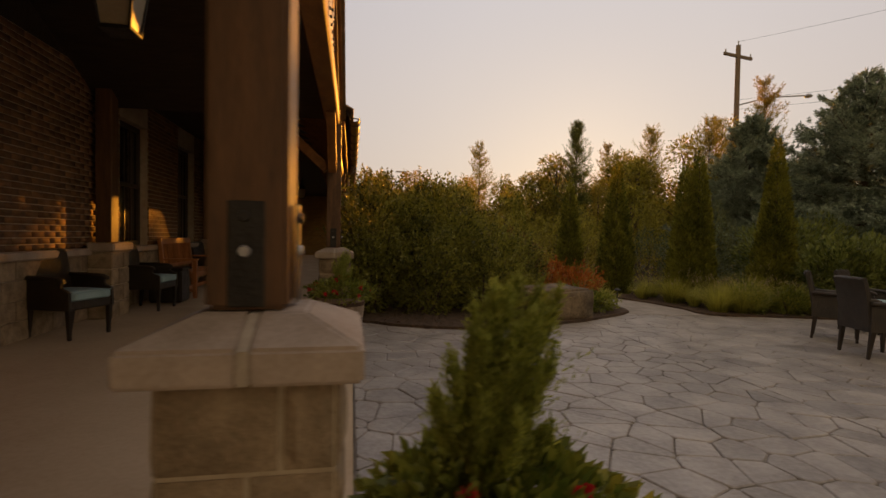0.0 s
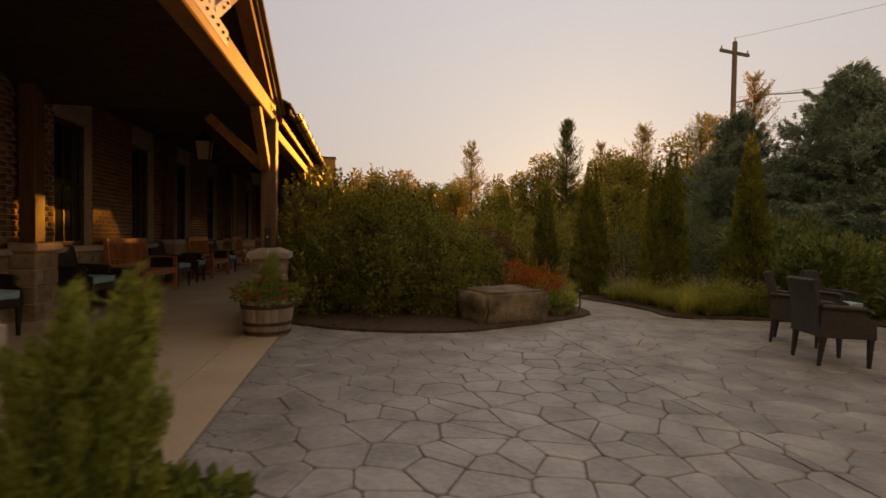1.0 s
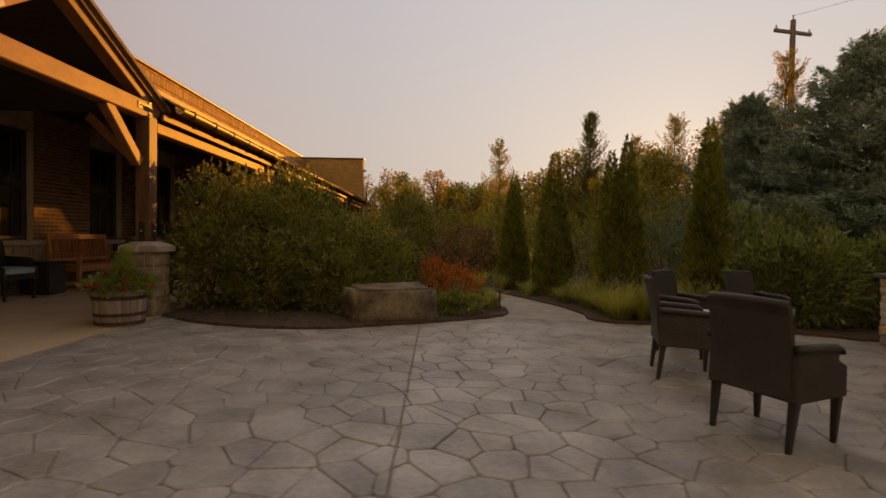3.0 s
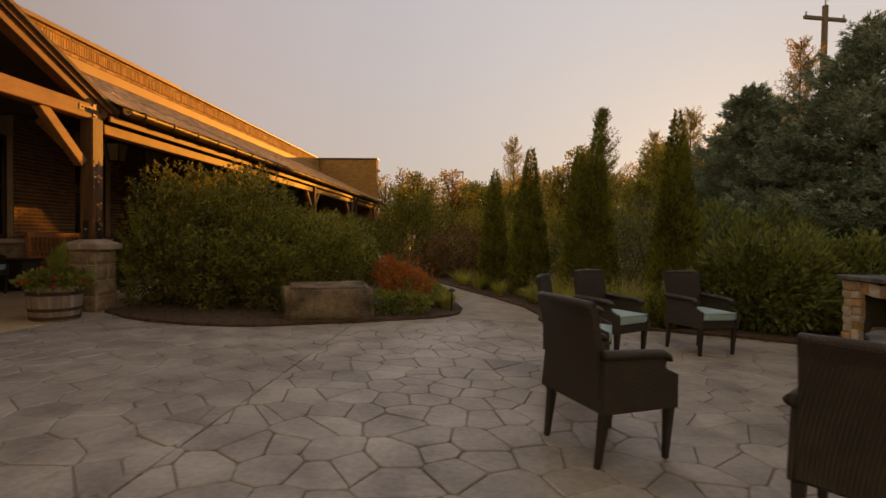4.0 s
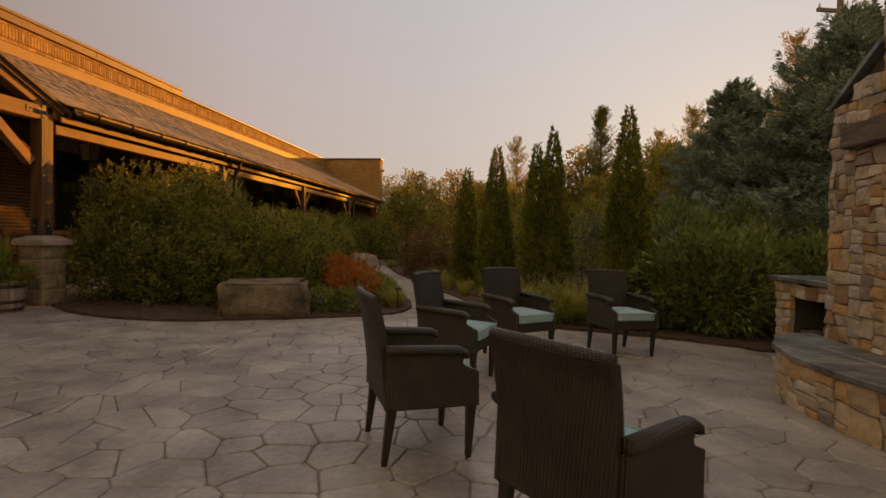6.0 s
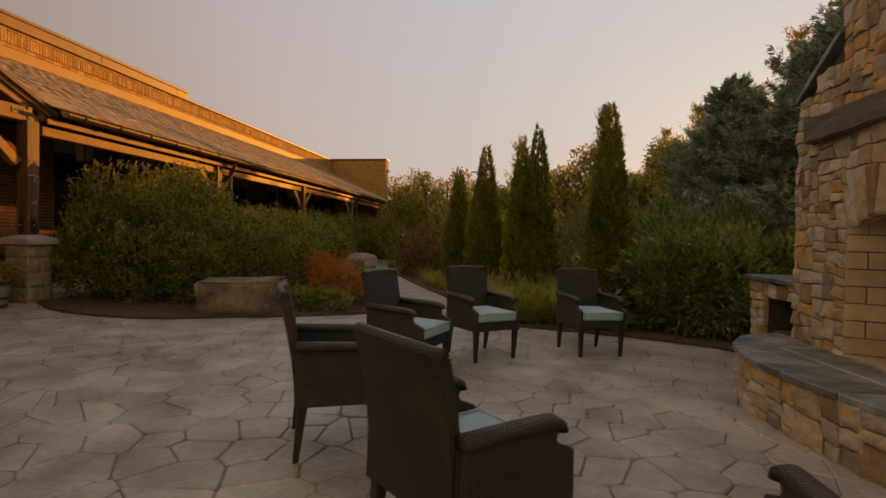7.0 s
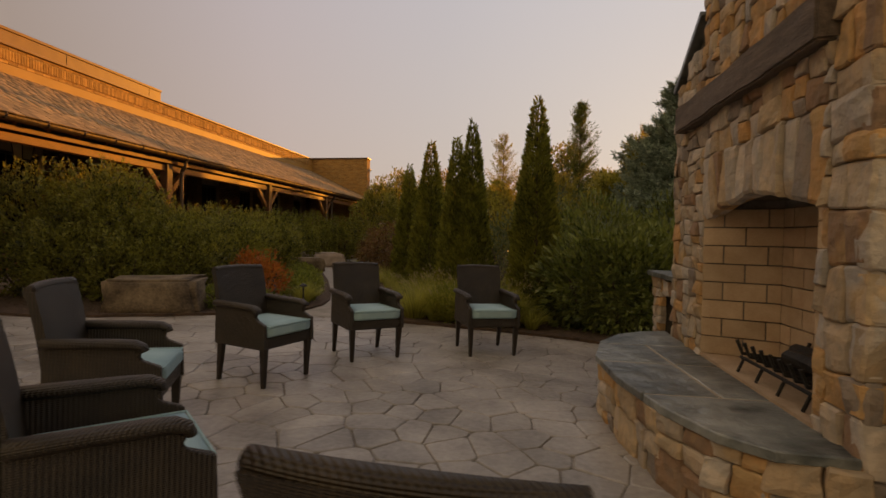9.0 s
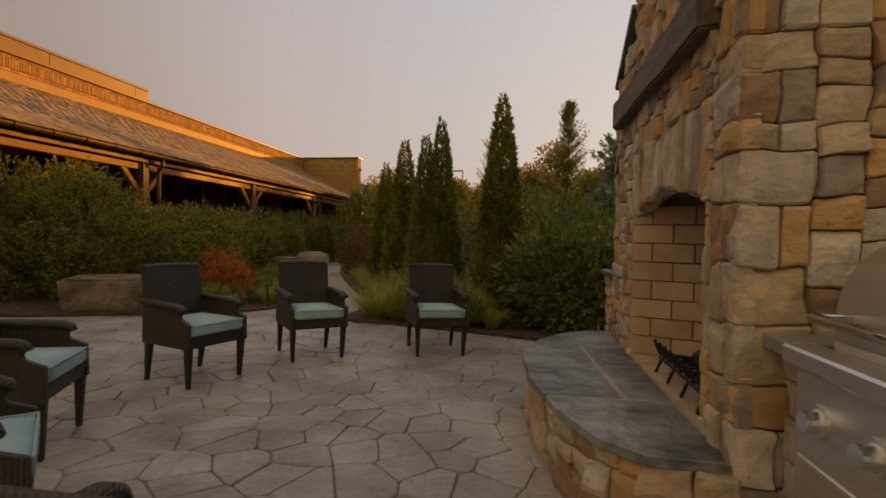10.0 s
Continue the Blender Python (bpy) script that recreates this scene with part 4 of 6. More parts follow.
part("stone_core", core, M["stone_core"], fire).matrix_parent_inverse = fire.matrix_world.inverted()
up = bmesh.new()
prof = [(FY0 + 0.05, 2.3), (FY1 - 0.05, 2.3), (SHY - 0.05, 2.66), (SHY - 0.05, TOPZ), (SHN - 0.6, TOPZ), (FY0 + 0.05, 2.3)][:5]
pv = [[up.verts.new((x, y, z)) for y, z in prof] for x in (CX, CX + 1.3)]
for k in range(5):
    up.faces.new((pv[0][k], pv[0][(k + 1) % 5], pv[1][(k + 1) % 5], pv[1][k]))
up.faces.new(pv[0])
up.faces.new(pv[1])
bmesh.ops.recalc_face_normals(up, faces=up.faces)
part("stack_core", up, M["stone_core"], fire).matrix_parent_inverse = fire.matrix_world.inverted()


def arch_z(y):
    c = (AY0 + AY1) / 2
    return ASPR + (ATOP - ASPR) * (1 - ((y - c) / ((AY1 - AY0) / 2)) ** 2)


front = face((CX, 0, 0), (0, -1, 0), (0, 0, 1))
Q = 0.27
rects = []
courses = [FZ]
while courses[-1] < TOPZ - 0.15:
    courses.append(courses[-1] + rs.choice((0.1, 0.13, 0.15, 0.17, 0.19, 0.22)))
for a, b in zip(courses, courses[1:]):
    c = -FY0 - Q * rs.choice((0.42, 0.55, 1.0, 1.0))
    rects += [(c, -FY0, a, b)] + ([(-FY0 - Q, c, a, b)] if c > -FY0 - Q + 0.05 else [])
split(-AY0, -FY0 - Q, FZ, ASPR - 0.02, rects, 0.2, 0.17)
split(-FY1, -AY1, FZ, ASPR - 0.02, rects, 0.3, 0.18)
split(-AY1 - 0.02, -AY0 + 0.02, 1.62, TOPZ, rects, 0.27, 0.2)
split(-AY0 + 0.02, -FY0 - Q, ASPR - 0.02, TOPZ, rects, 0.22, 0.18)
split(-FY1, -AY1 - 0.02, ASPR - 0.02, 2.3, rects, 0.24, 0.17)
split(-SHY, -AY1 - 0.02, 2.3, TOPZ, rects, 0.2, 0.17)
split(-4.5, -SHY, 2.3, 2.46, rects, 0.2, 0.17)
lay(fire, rects, front)
n_v = 13
for k in range(n_v):
    # voussoirs standing over the arch
    y0 = AY1 + 0.02 - (AY1 - AY0 + 0.04) * k / n_v
    y1 = AY1 + 0.02 - (AY1 - AY0 + 0.04) * (k + 1) / n_v
    za, zb = arch_z(min(max(y0, AY0), AY1)) - 0.02, arch_z(min(max(y1, AY0), AY1)) - 0.02
    top_z = 1.62
    lay(fire, [((-y0, za), (-y1, zb), (-y1, top_z), (-y0, top_z))], front, 0.062, 0.003)
    part("arch_stone", prism([(FX + 0.03, y0), (FX + 0.03, y1), (CX + 0.06, y1), (CX + 0.06, y0)], lambda x, y: arch_z(min(max(y, AY0), AY1)) - 0.012, 1.6), M["fieldstone"], fire).matrix_parent_inverse = fire.matrix_world.inverted()
# the flank of the fireplace
side = face((0, FY0 + 0.055, 0), (1, 0, 0), (0, 0, 1))
rects = []
for a, b in zip(courses, courses[1:]):
    c = CX - 0.055 + 0.255 * rs.choice((0.5, 0.62, 1.0, 1.0))
    rects += [(CX - 0.055, c, a, b)] + ([(c, CX + 0.2, a, b)] if c < CX + 0.15 else [])
split(CX + 0.2, CX + 1.3, FZ, TOPZ, rects, 0.30, 0.18)
lay(fire, rects, side)
lay(fire, split(-CX - 1.3, -CX + 0.05, FZ, 2.3, [], 0.34, 0.2), face((0, FY1 - 0.055, 0), (-1, 0, 0), (0, 0, 1)))
# sloping shoulder slab
sl = beam((CX + 0.6, FY1 + 0.04, 2.29), (CX + 0.6, SHY - 0.0, 2.70), 1.34, 0.05, 0.006)
part("shoulder_slab", sl, M["bluestone"], fire, "sloping bluestone shoulder slab").matrix_parent_inverse = fire.matrix_world.inverted()

# firebox of buff bricks
fb = thing("firebox", pose(CX, 3.32, ABASE), "firebox lined with buff firebricks in pale dusty condition", "firebox")
inv = fb.matrix_world.inverted()
part("lining", box(CX + 0.44, CX + 0.48, AY0, AY1, ABASE, ATOP + 0.0), M["iron"], fb).matrix_parent_inverse = inv
brick_me = bpy.data.meshes.new("firebrick")
b = box(-0.5, 0.5, -0.5, 0.5, -0.5, 0.5, 0.02)
b.to_mesh(brick_me)
b.free()
brick_me.materials.append(M["firebrick"])


def lay_bricks(parent, name, me, origin, u, v, length, height, bw, bh, thick, gap):
    f = face(origin, u, v)
    r, z = 0, 0.0
    while z + bh * 0.6 < height:
        x = -bw / 2 * (r % 2)
        while x < length:
            a, c = max(x, 0), min(x + bw - gap, length)
            if c - a > 0.02:
                ob = new(name, me)
                ob.matrix_world = f @ pose((a + c) / 2, z + (bh - gap) / 2, -thick / 2) @ Matrix.Diagonal((c - a, bh - gap, thick, 1))
                ob.parent = parent
                ob.matrix_parent_inverse = parent.matrix_world.inverted()
            x += bw
        z += bh
        r += 1


lay_bricks(fb, "firebrick", brick_me, (CX + 0.39, AY1 - 0.17, ABASE), (0, -1, 0), (0, 0, 1), AY1 - AY0 - 0.34, 1.1, 0.262, 0.128, 0.05, 0.009)
lay_bricks(fb, "firebrick", brick_me, (FX + 0.005, AY1 - 0.004, ABASE), (0.935, -0.355, 0), (0, 0, 1), 0.47, 1.1, 0.262, 0.128, 0.05, 0.009)
lay_bricks(fb, "firebrick", brick_me, (CX + 0.39, AY0 + 0.17, ABASE), (-0.935, -0.355, 0), (0, 0, 1), 0.47, 1.1, 0.262, 0.128, 0.05, 0.009)
part("joint_backing", beam((FX + 0.02, AY1 + 0.028, ABASE + 0.55), (CX + 0.41, AY1 - 0.135, ABASE + 0.55), 0.03, 1.1, 0), M["patio_joint"], fb).matrix_parent_inverse = inv
part("joint_backing", beam((FX + 0.06, AY0 - 0.028, ABASE + 0.55), (CX + 0.41, AY0 + 0.125, ABASE + 0.55), 0.03, 1.1, 0), M["patio_joint"], fb).matrix_parent_inverse = inv
part("joint_backing", box(CX + 0.41, CX + 0.438, AY0, AY1, ABASE, ATOP), M["patio_joint"], fb).matrix_parent_inverse = inv
tagged(part("hearth_floor", box(FX - 0.0, CX + 0.46, AY0 - 0.02, AY1 + 0.02, ABASE - 0.06, ABASE - 0.004), M["hearth_floor"]), "dusty buff hearth floor inside the fireplace", "hearth", kind="structure")

grate = thing("fire_grate", pose(CX + 0.17, 3.12, ABASE), "black iron fire grate with burnt logs on the hearth", "fire grate")
for k in range(8):
    y = -0.36 + k * 0.1
    part("bar", tube([(-0.2, y, 0.2), (-0.17, y, 0.12), (0.1, y, 0.09), (0.17, y, 0.12), (0.2, y, 0.2)], 0.011, 6), M["iron"], grate)
for x in (-0.15, 0.14):
    part("rail", rod((x, -0.4, 0.085), (x, 0.4, 0.085), 0.011, None, 6), M["iron"], grate)
    for y in (-0.36, -0.12, 0.12, 0.36):
        part("leg", tube([(x, y, 0.085), (x - 0.03, y + 0.01, 0.0)], 0.01, 6), M["iron"], grate)
for k, (y, z, x) in enumerate(((-0.1, 0.15, -0.02), (0.06, 0.15, 0.1))):
    lg = tube([(x, y - 0.25, z), (x + 0.02, y, z + 0.01), (x, y + 0.22, z)], 0.05, 9)
    for v in lg.verts:
        v.co += 0.02 * Vector((noise.noise(v.co * 14), noise.noise(v.co * 14 + Vector((5, 0, 0))), noise.noise(v.co * 14 + Vector((0, 5, 0)))))
    t = part("log", lg, M["iron"], grate, "charred log")

mantel = thing("mantel_beam", pose(FX, 3.54, 1.885), "rough hewn dark oak mantel beam on the fireplace", "mantel")
mb = box(-0.075, 0.045, -1.0, 0.97, 0.0, 0.2)
bmesh.ops.subdivide_edges(mb, edges=[e for e in mb.edges if abs((e.verts[0].co - e.verts[1].co).y) > 1], cuts=18)
bmesh.ops.bevel(mb, geom=[e for e in mb.edges if e.is_manifold and e.calc_face_angle(0) > 1], offset=0.012, segments=2, affect="EDGES")
for v in mb.verts:
    v.co += Vector((0.010 * noise.noise(v.co * 4), 0, 0.012 * noise.noise(v.co * 4 + Vector((7, 0, 0)))))
part("timber", mb, M["mantel"], mantel)

# raised hearth: curved stone bench with bluestone slabs
HP = [(9.32, 2.29), (9.02, 2.31), (8.86, 2.46), (8.72, 2.78), (8.6, 3.3), (8.555, 3.85), (8.66, 4.35), (8.86, 4.7), (9.1, 4.9), (9.32, 4.97)]
hearth = thing("raised_hearth", pose(9.0, 3.6, FZ), "curved raised hearth of fieldstone topped with bluestone slabs", "hearth bench")
hinv = hearth.matrix_world.inverted()


def inset(p, d):
    c = Vector((9.34, 3.6))
    v = Vector(p) - c
    return tuple(c + v * (1 - d / max(v.length, 0.2)))


part("stone_core", prism([inset(p, 0.1) if p[0] < 9.3 else p for p in HP], FZ - 0.05, 0.17), M["stone_core"], hearth).matrix_parent_inverse = hinv
for p, q in zip(HP, HP[1:]):
    p, q = Vector(inset(p, 0.09) if p[0] < 9.3 else p), Vector(inset(q, 0.09) if q[0] < 9.3 else q)
    d = q - p
    if d.length < 0.05:
        continue
    u = Vector((d.x, d.y, 0)).normalized()
    lay(hearth, split(-0.025, d.length + 0.025, 0.0, 0.385, [], 0.3, 0.18), face((q.x, q.y, FZ), -u, (0, 0, 1)), 0.06)


def clip_poly(poly, a, b, c):
    """The part of a polygon where a x + b y <= c."""
    out = []
    for (x0, y0), (x1, y1) in zip(poly, poly[1:] + poly[:1]):
        d0, d1 = a * x0 + b * y0 - c, a * x1 + b * y1 - c
        if d0 <= 0:
            out.append((x0, y0))
        if (d0 < 0) != (d1 < 0) and d0 != d1:
            k = d0 / (d0 - d1)
            out.append((x0 + (x1 - x0) * k, y0 + (y1 - y0) * k))
    return out


part("slab_bed", prism([inset(p, 0.02) if p[0] < 9.3 else p for p in HP], 0.165, 0.2105), M["slab_mortar"], hearth).matrix_parent_inverse = hinv
cells = []
G = 0.009
HPr = HP
for rng_y in ((2.0, 2.98), (2.98, 3.68), (3.68, 4.28), (4.28, 5.1)):
    q = clip_poly(clip_poly(HPr, 0, -1, -rng_y[0] - G), 0, 1, rng_y[1] - G)
    if rng_y[0] > 2.5 and rng_y[1] < 4.8:
        cells += [clip_poly(q, 1, 0.06, 9.25 - G), clip_poly(q, -1, -0.06, -9.25 - G)]
    else:
        cells.append(q)
for q in cells:
    if len(q) > 2:
        s = prism(q, 0.168, lambda x, y: 0.214)
        bmesh.ops.bevel(s, geom=s.edges[:], offset=0.005, segments=1, affect="EDGES")
        part("slab", s, M["bluestone"], hearth, "cleft blue-grey slab").matrix_parent_inverse = hinv

# low wing with the log store
wing = thing("log_store", pose(9.7, 5.3, FZ), "low fieldstone log store with a bluestone top", "log store")
winv = wing.matrix_world.inverted()
WY0, WY1, WX = FY1 + 0.005, 5.8, 9.42
cw = bmesh.new()
box(WX + 0.05, WX + 0.7, WY0, WY0 + 0.14, FZ - 0.05, 0.66, 0, cw)
box(WX + 0.05, WX + 0.7, WY1 - 0.24, WY1 - 0.05, FZ - 0.05, 0.66, 0, cw)
box(WX + 0.05, WX + 0.7, WY0 + 0.14, WY1 - 0.24, 0.5, 0.66, 0, cw)
box(WX + 0.55, WX + 0.7, WY0 + 0.14, WY1 - 0.24, FZ - 0.05, 0.5, 0, cw)
box(WX + 0.05, WX + 0.55, WY0 + 0.14, WY1 - 0.24, FZ - 0.05, FZ + 0.12, 0, cw)
part("stone_core", cw, M["stone_core"], wing).matrix_parent_inverse = winv
fm = face((WX + 0.05, 0, 0), (0, -1, 0), (0, 0, 1))
lay(wing, split(-WY1, -WY1 + 0.26, FZ, 0.655, [], 0.3, 0.16), fm)
lay(wing, split(-WY0 - 0.14, -WY0, FZ, 0.655, [], 0.2, 0.16), fm)
lay(wing, split(-WY1 + 0.26, -WY0 - 0.14, 0.5, 0.655, [], 0.25, 0.2), fm)
lay(wing, split(-WY1 + 0.26, -WY0 - 0.14, FZ, FZ + 0.12, [], 0.25, 0.2), fm)
lay(wing, split(-WX - 0.7, -WX, FZ, 0.655, [], 0.28, 0.18), face((0, WY1 - 0.055, 0), (-1, 0, 0), (0, 0, 1)))
part("top_slab", box(WX - 0.06, WX + 0.75, WY0, WY1 + 0.05, 0.66, 0.71, 0.006), M["bluestone"], wing, "bluestone top slab").matrix_parent_inverse = winv
for k in range(9):
    y, z = WY0 + 0.22 + (k % 4) * 0.145 + 0.05 * (k // 4), FZ + 0.185 + 0.12 * (k // 4)
    lg = thing("firewood_log", pose(WX + 0.28, y, z), "split grey firewood log stacked in the log store", "log", "firewood")
    t = tube([(-0.18, 0, 0), (0, 0.01, 0.005), (0.2, 0, 0)], 0.062, 7)
    part("log_body", t, M["pole_wood"], lg)

# grill counter beside the fireplace
cnt = thing("grill_counter", pose(9.8, 1.2, FZ), "fieldstone grill counter with a grey stone top", "counter")
cinv = cnt.matrix_world.inverted()
GX, GY1 = 9.46, FY0 - 0.005
part("stone_core", box(GX + 0.05, GX + 0.8, -0.6, GY1, FZ - 0.05, 0.645), M["stone_core"], cnt).matrix_parent_inverse = cinv
lay(cnt, split(-GY1, -2.1, FZ, 0.64, [], 0.3, 0.2) + split(-2.1, 0.6, FZ, 0.16, [], 0.3, 0.17) + split(-1.0, 0.6, 0.16, 0.64, [], 0.3, 0.17), face((GX + 0.05, 0, 0), (0, -1, 0), (0, 0, 1)))
part("top_slab", box(GX - 0.07, GX + 0.85, 2.1, GY1, 0.648, 0.7, 0.006), M["counter_slab"], cnt, "grey stone counter top").matrix_parent_inverse = cinv
part("top_slab", box(GX - 0.07, GX + 0.85, -0.65, 1.0, 0.648, 0.7, 0.006), M["counter_slab"], cnt, "grey stone counter top").matrix_parent_inverse = cinv
part("top_slab", box(GX + 0.62, GX + 0.85, 1.0, 2.1, 0.648, 0.7, 0.006), M["counter_slab"], cnt, "grey stone counter top").matrix_parent_inverse = cinv
grill = thing("gas_grill", pose(GX, 1.55, 0.2), "stainless steel built-in gas grill with a rounded hood", "grill")
part("control_panel", box(-0.05, -0.004, -0.52, 0.54, 0.16, 0.44, 0.008), M["steel"], grill)
part("panel_lip", box(-0.09, 0.02, -0.52, 0.55, 0.441, 0.5, 0.008), M["steel"], grill)
part("lower_panel", box(-0.045, -0.004, -0.52, 0.54, -0.02, 0.158, 0.006), M["steel"], grill)
hood = bmesh.new()
hp = [(0.02, 0.53), (0.02, 0.6)] + [(0.24 - 0.22 * math.cos(q), 0.6 + 0.24 * math.sin(q)) for q in np.linspace(0.16, math.pi / 2, 9)] + [(0.5, 0.84), (0.56, 0.78), (0.56, 0.53)]
hv = [[hood.verts.new((x, y, z)) for x, z in hp] for y in (-0.5, 0.5)]
for k in range(len(hp)):
    hood.faces.new((hv[0][k], hv[0][(k + 1) % len(hp)], hv[1][(k + 1) % len(hp)], hv[1][k]))
hood.faces.new(hv[0])
hood.faces.new(hv[1])
bmesh.ops.recalc_face_normals(hood, faces=hood.faces)
bmesh.ops.bevel(hood, geom=[e for e in hood.edges if abs(e.verts[0].co.y - e.verts[1].co.y) < 0.01], offset=0.03, segments=3, affect="EDGES")
part("hood", hood, M["steel"], grill, smooth=True)
part("cook_box", box(0.02, 0.58, -0.48, 0.48, 0.46, 0.528, 0.006), M["steel"], grill)
hd = part("hood_handle", tube([(-0.07, -0.42, 0.6), (-0.075, 0, 0.6), (-0.07, 0.42, 0.6)], 0.017, 10), M["chrome"], grill, "polished handle bar", smooth=True)
for y in (-0.4, 0.4):
    part("handle_mount", box(-0.07, 0.03, y - 0.015, y + 0.015, 0.585, 0.615, 0.004), M["chrome"], hd)
for k in range(4):
    y = 0.4 - k * 0.24
    kn = part("knob", rod((-0.052, y, 0.3), (-0.1, y, 0.3), 0.038, 0.03, 16), M["chrome"], grill, "polished control knob")
    part("knob_ring", rod((-0.05, y, 0.3), (-0.062, y, 0.3), 0.05, 0.048, 18), M["steel"], kn)


# ---- wicker armchairs ----
def arm_profile():
    """The arm and its side panel seen from the side: (y forward is minus)."""
    return [(0.27, 0.3), (0.27, 0.6), (-0.11, 0.6), (-0.172, 0.58), (-0.182, 0.565), (-0.172, 0.545), (-0.185, 0.525), (-0.235, 0.505), (-0.275, 0.49), (-0.285, 0.3)]


def wicker_chair():
    c = thing("wicker_armchair", None, "dark brown woven wicker armchair with a pale teal seat cushion", "armchair", "wicker armchairs")
    part("apron", box(-0.29, 0.29, -0.27, 0.27, 0.3, 0.39, 0.012), M["wicker"], c)
    for sx in (-1, 1):
        sp = bmesh.new()
        pr = arm_profile()
        pv = [[sp.verts.new((sx * x, y, z)) for y, z in pr] for x in (0.262, 0.3)]
        n = len(pr)
        for k in range(n):
            sp.faces.new((pv[0][k], pv[0][(k + 1) % n], pv[1][(k + 1) % n], pv[1][k]))
        sp.faces.new(pv[0])
        sp.faces.new(pv[1])
        bmesh.ops.recalc_face_normals(sp, faces=sp.faces)
        bmesh.ops.bevel(sp, geom=sp.edges[:], offset=0.005, segments=1, affect="EDGES")
        part("side_panel", sp, M["wicker"], c)
        ar = bmesh.new()
        line = [(0.275, 0.619), (0.1, 0.616), (-0.06, 0.612), (-0.145, 0.608), (-0.185, 0.594), (-0.193, 0.572)]
        rings = []
        for k, (y, z) in enumerate(line):
            w, h = (0.043, 0.026) if k < 4 else (0.043, 0.022)
            dy, dz = (0, 1) if k < 3 else ((-0.35, 0.93) if k == 3 else ((-0.75, 0.66) if k == 4 else (-0.98, 0.2)))
            rings.append([ar.verts.new((sx * 0.285 + w * math.cos(a), y + h * math.sin(a) * dy, z + h * math.sin(a) * dz)) for a in np.linspace(0, math.tau, 13)[:-1]])
        for a, b in zip(rings, rings[1:]):
            for k in range(12):
                ar.faces.new((a[k], a[(k + 1) % 12], b[(k + 1) % 12], b[k]))
        ar.faces.new(rings[0])
        ar.faces.new(rings[-1])
        bmesh.ops.recalc_face_normals(ar, faces=ar.faces)
        part("arm", ar, M["wicker"], c, smooth=True)
        for y in (-0.245, 0.225):
            lg = bmesh.new()
            y1 = y + (0.03 if y > 0 else 0)
            lo = [(sx * 0.255 - 0.016, y1 - 0.016), (sx * 0.255 + 0.016, y1 - 0.016), (sx * 0.255 + 0.016, y1 + 0.016), (sx * 0.255 - 0.016, y1 + 0.016)]
            hi = [(sx * 0.262 - 0.027, y - 0.027), (sx * 0.262 + 0.027, y - 0.027), (sx * 0.262 + 0.027, y + 0.027), (sx * 0.262 - 0.027, y + 0.027)]
            a = [lg.verts.new((*p, 0)) for p in lo]
            b = [lg.verts.new((*p, 0.305)) for p in hi]
            lg.faces.new(a[::-1])
            lg.faces.new(b)
            for k in range(4):
                lg.faces.new((a[k], a[(k + 1) % 4], b[(k + 1) % 4], b[k]))
            bmesh.ops.bevel(lg, geom=lg.edges[:], offset=0.004, segments=1, affect="EDGES")
            part("leg", lg, M["chair_leg"], c)
    # back: reclined, slightly hollow, with a crest that bows
    bk = bmesh.new()
    nu, nv = 10, 9
    grid = []
    for side_ in (0, 1):
        rows = []
        for j in range(nv + 1):
            t = j / nv
            row = []
            for i in range(nu + 1):
                s = 2 * i / nu - 1
                hw = 0.262 + 0.008 * t
                z = 0.32 + t * (0.55 + 0.008 * (1 - s * s))
                y = 0.235 + 0.06 * t * t + 0.03 * t + 0.03 * (1 - s * s) * t - 0.012
                th = 0.045 if t < 0.93 else 0.055
                row.append(bk.verts.new((s * hw, y + th * side_, z)))
            rows.append(row)
        grid.append(rows)
    for side_ in (0, 1):
        for j in range(nv):
            for i in range(nu):
                g = grid[side_]
                bk.faces.new((g[j][i], g[j][i + 1], g[j + 1][i + 1], g[j + 1][i]))
    for j in range(nv):
        for i in (0, nu):
            bk.faces.new((grid[0][j][i], grid[0][j + 1][i], grid[1][j + 1][i], grid[1][j][i]))
    for i in range(nu):
        for j in (0, nv):
            bk.faces.new((grid[0][j][i], grid[0][j][i + 1], grid[1][j][i + 1], grid[1][j][i]))
    bmesh.ops.recalc_face_normals(bk, faces=bk.faces)
    back = part("backrest", bk, M["wicker"], c)
    part("crest_roll", tube([(s * 0.264, 0.235 + 0.09 + 0.03 * (1 - s * s) + 0.012, 0.874 + 0.008 * (1 - s * s)) for s in np.linspace(-1, 1, 11)], 0.026, 10), M["wicker"], back, smooth=True)
    cu = box(-0.255, 0.255, -0.285, 0.225, 0.392, 0.48)
    bmesh.ops.subdivide_edges(cu, edges=cu.edges[:], cuts=5, use_grid_fill=True)
    for v in cu.verts:
        ex, ey = 1 - (abs(v.co.x) / 0.256) ** 4, 1 - (abs(v.co.y + 0.03) / 0.256) ** 4
        if v.co.z > 0.45:
            v.co.z += 0.022 * max(0, ex) ** 0.5 * max(0, ey) ** 0.5 - 0.008
    bmesh.ops.bevel(cu, geom=[e for e in cu.edges if e.calc_face_angle(0) > 1.0], offset=0.014, segments=2, affect="EDGES")
    cush = part("cushion", cu, M["cushion"], c, "pale teal canvas seat cushion", smooth=True)
    ring = [(-0.25, -0.28), (0.25, -0.28), (0.25, 0.22), (-0.25, 0.22), (-0.25, -0.28)]
    pts = []
    for (x0, y0), (x1, y1) in zip(ring, ring[1:]):
        pts += [(x0 + (x1 - x0) * k / 6, y0 + (y1 - y0) * k / 6, 0.474) for k in range(6)]
    part("piping", tube(pts + [pts[0]], 0.006, 6), M["cushion"], cush)
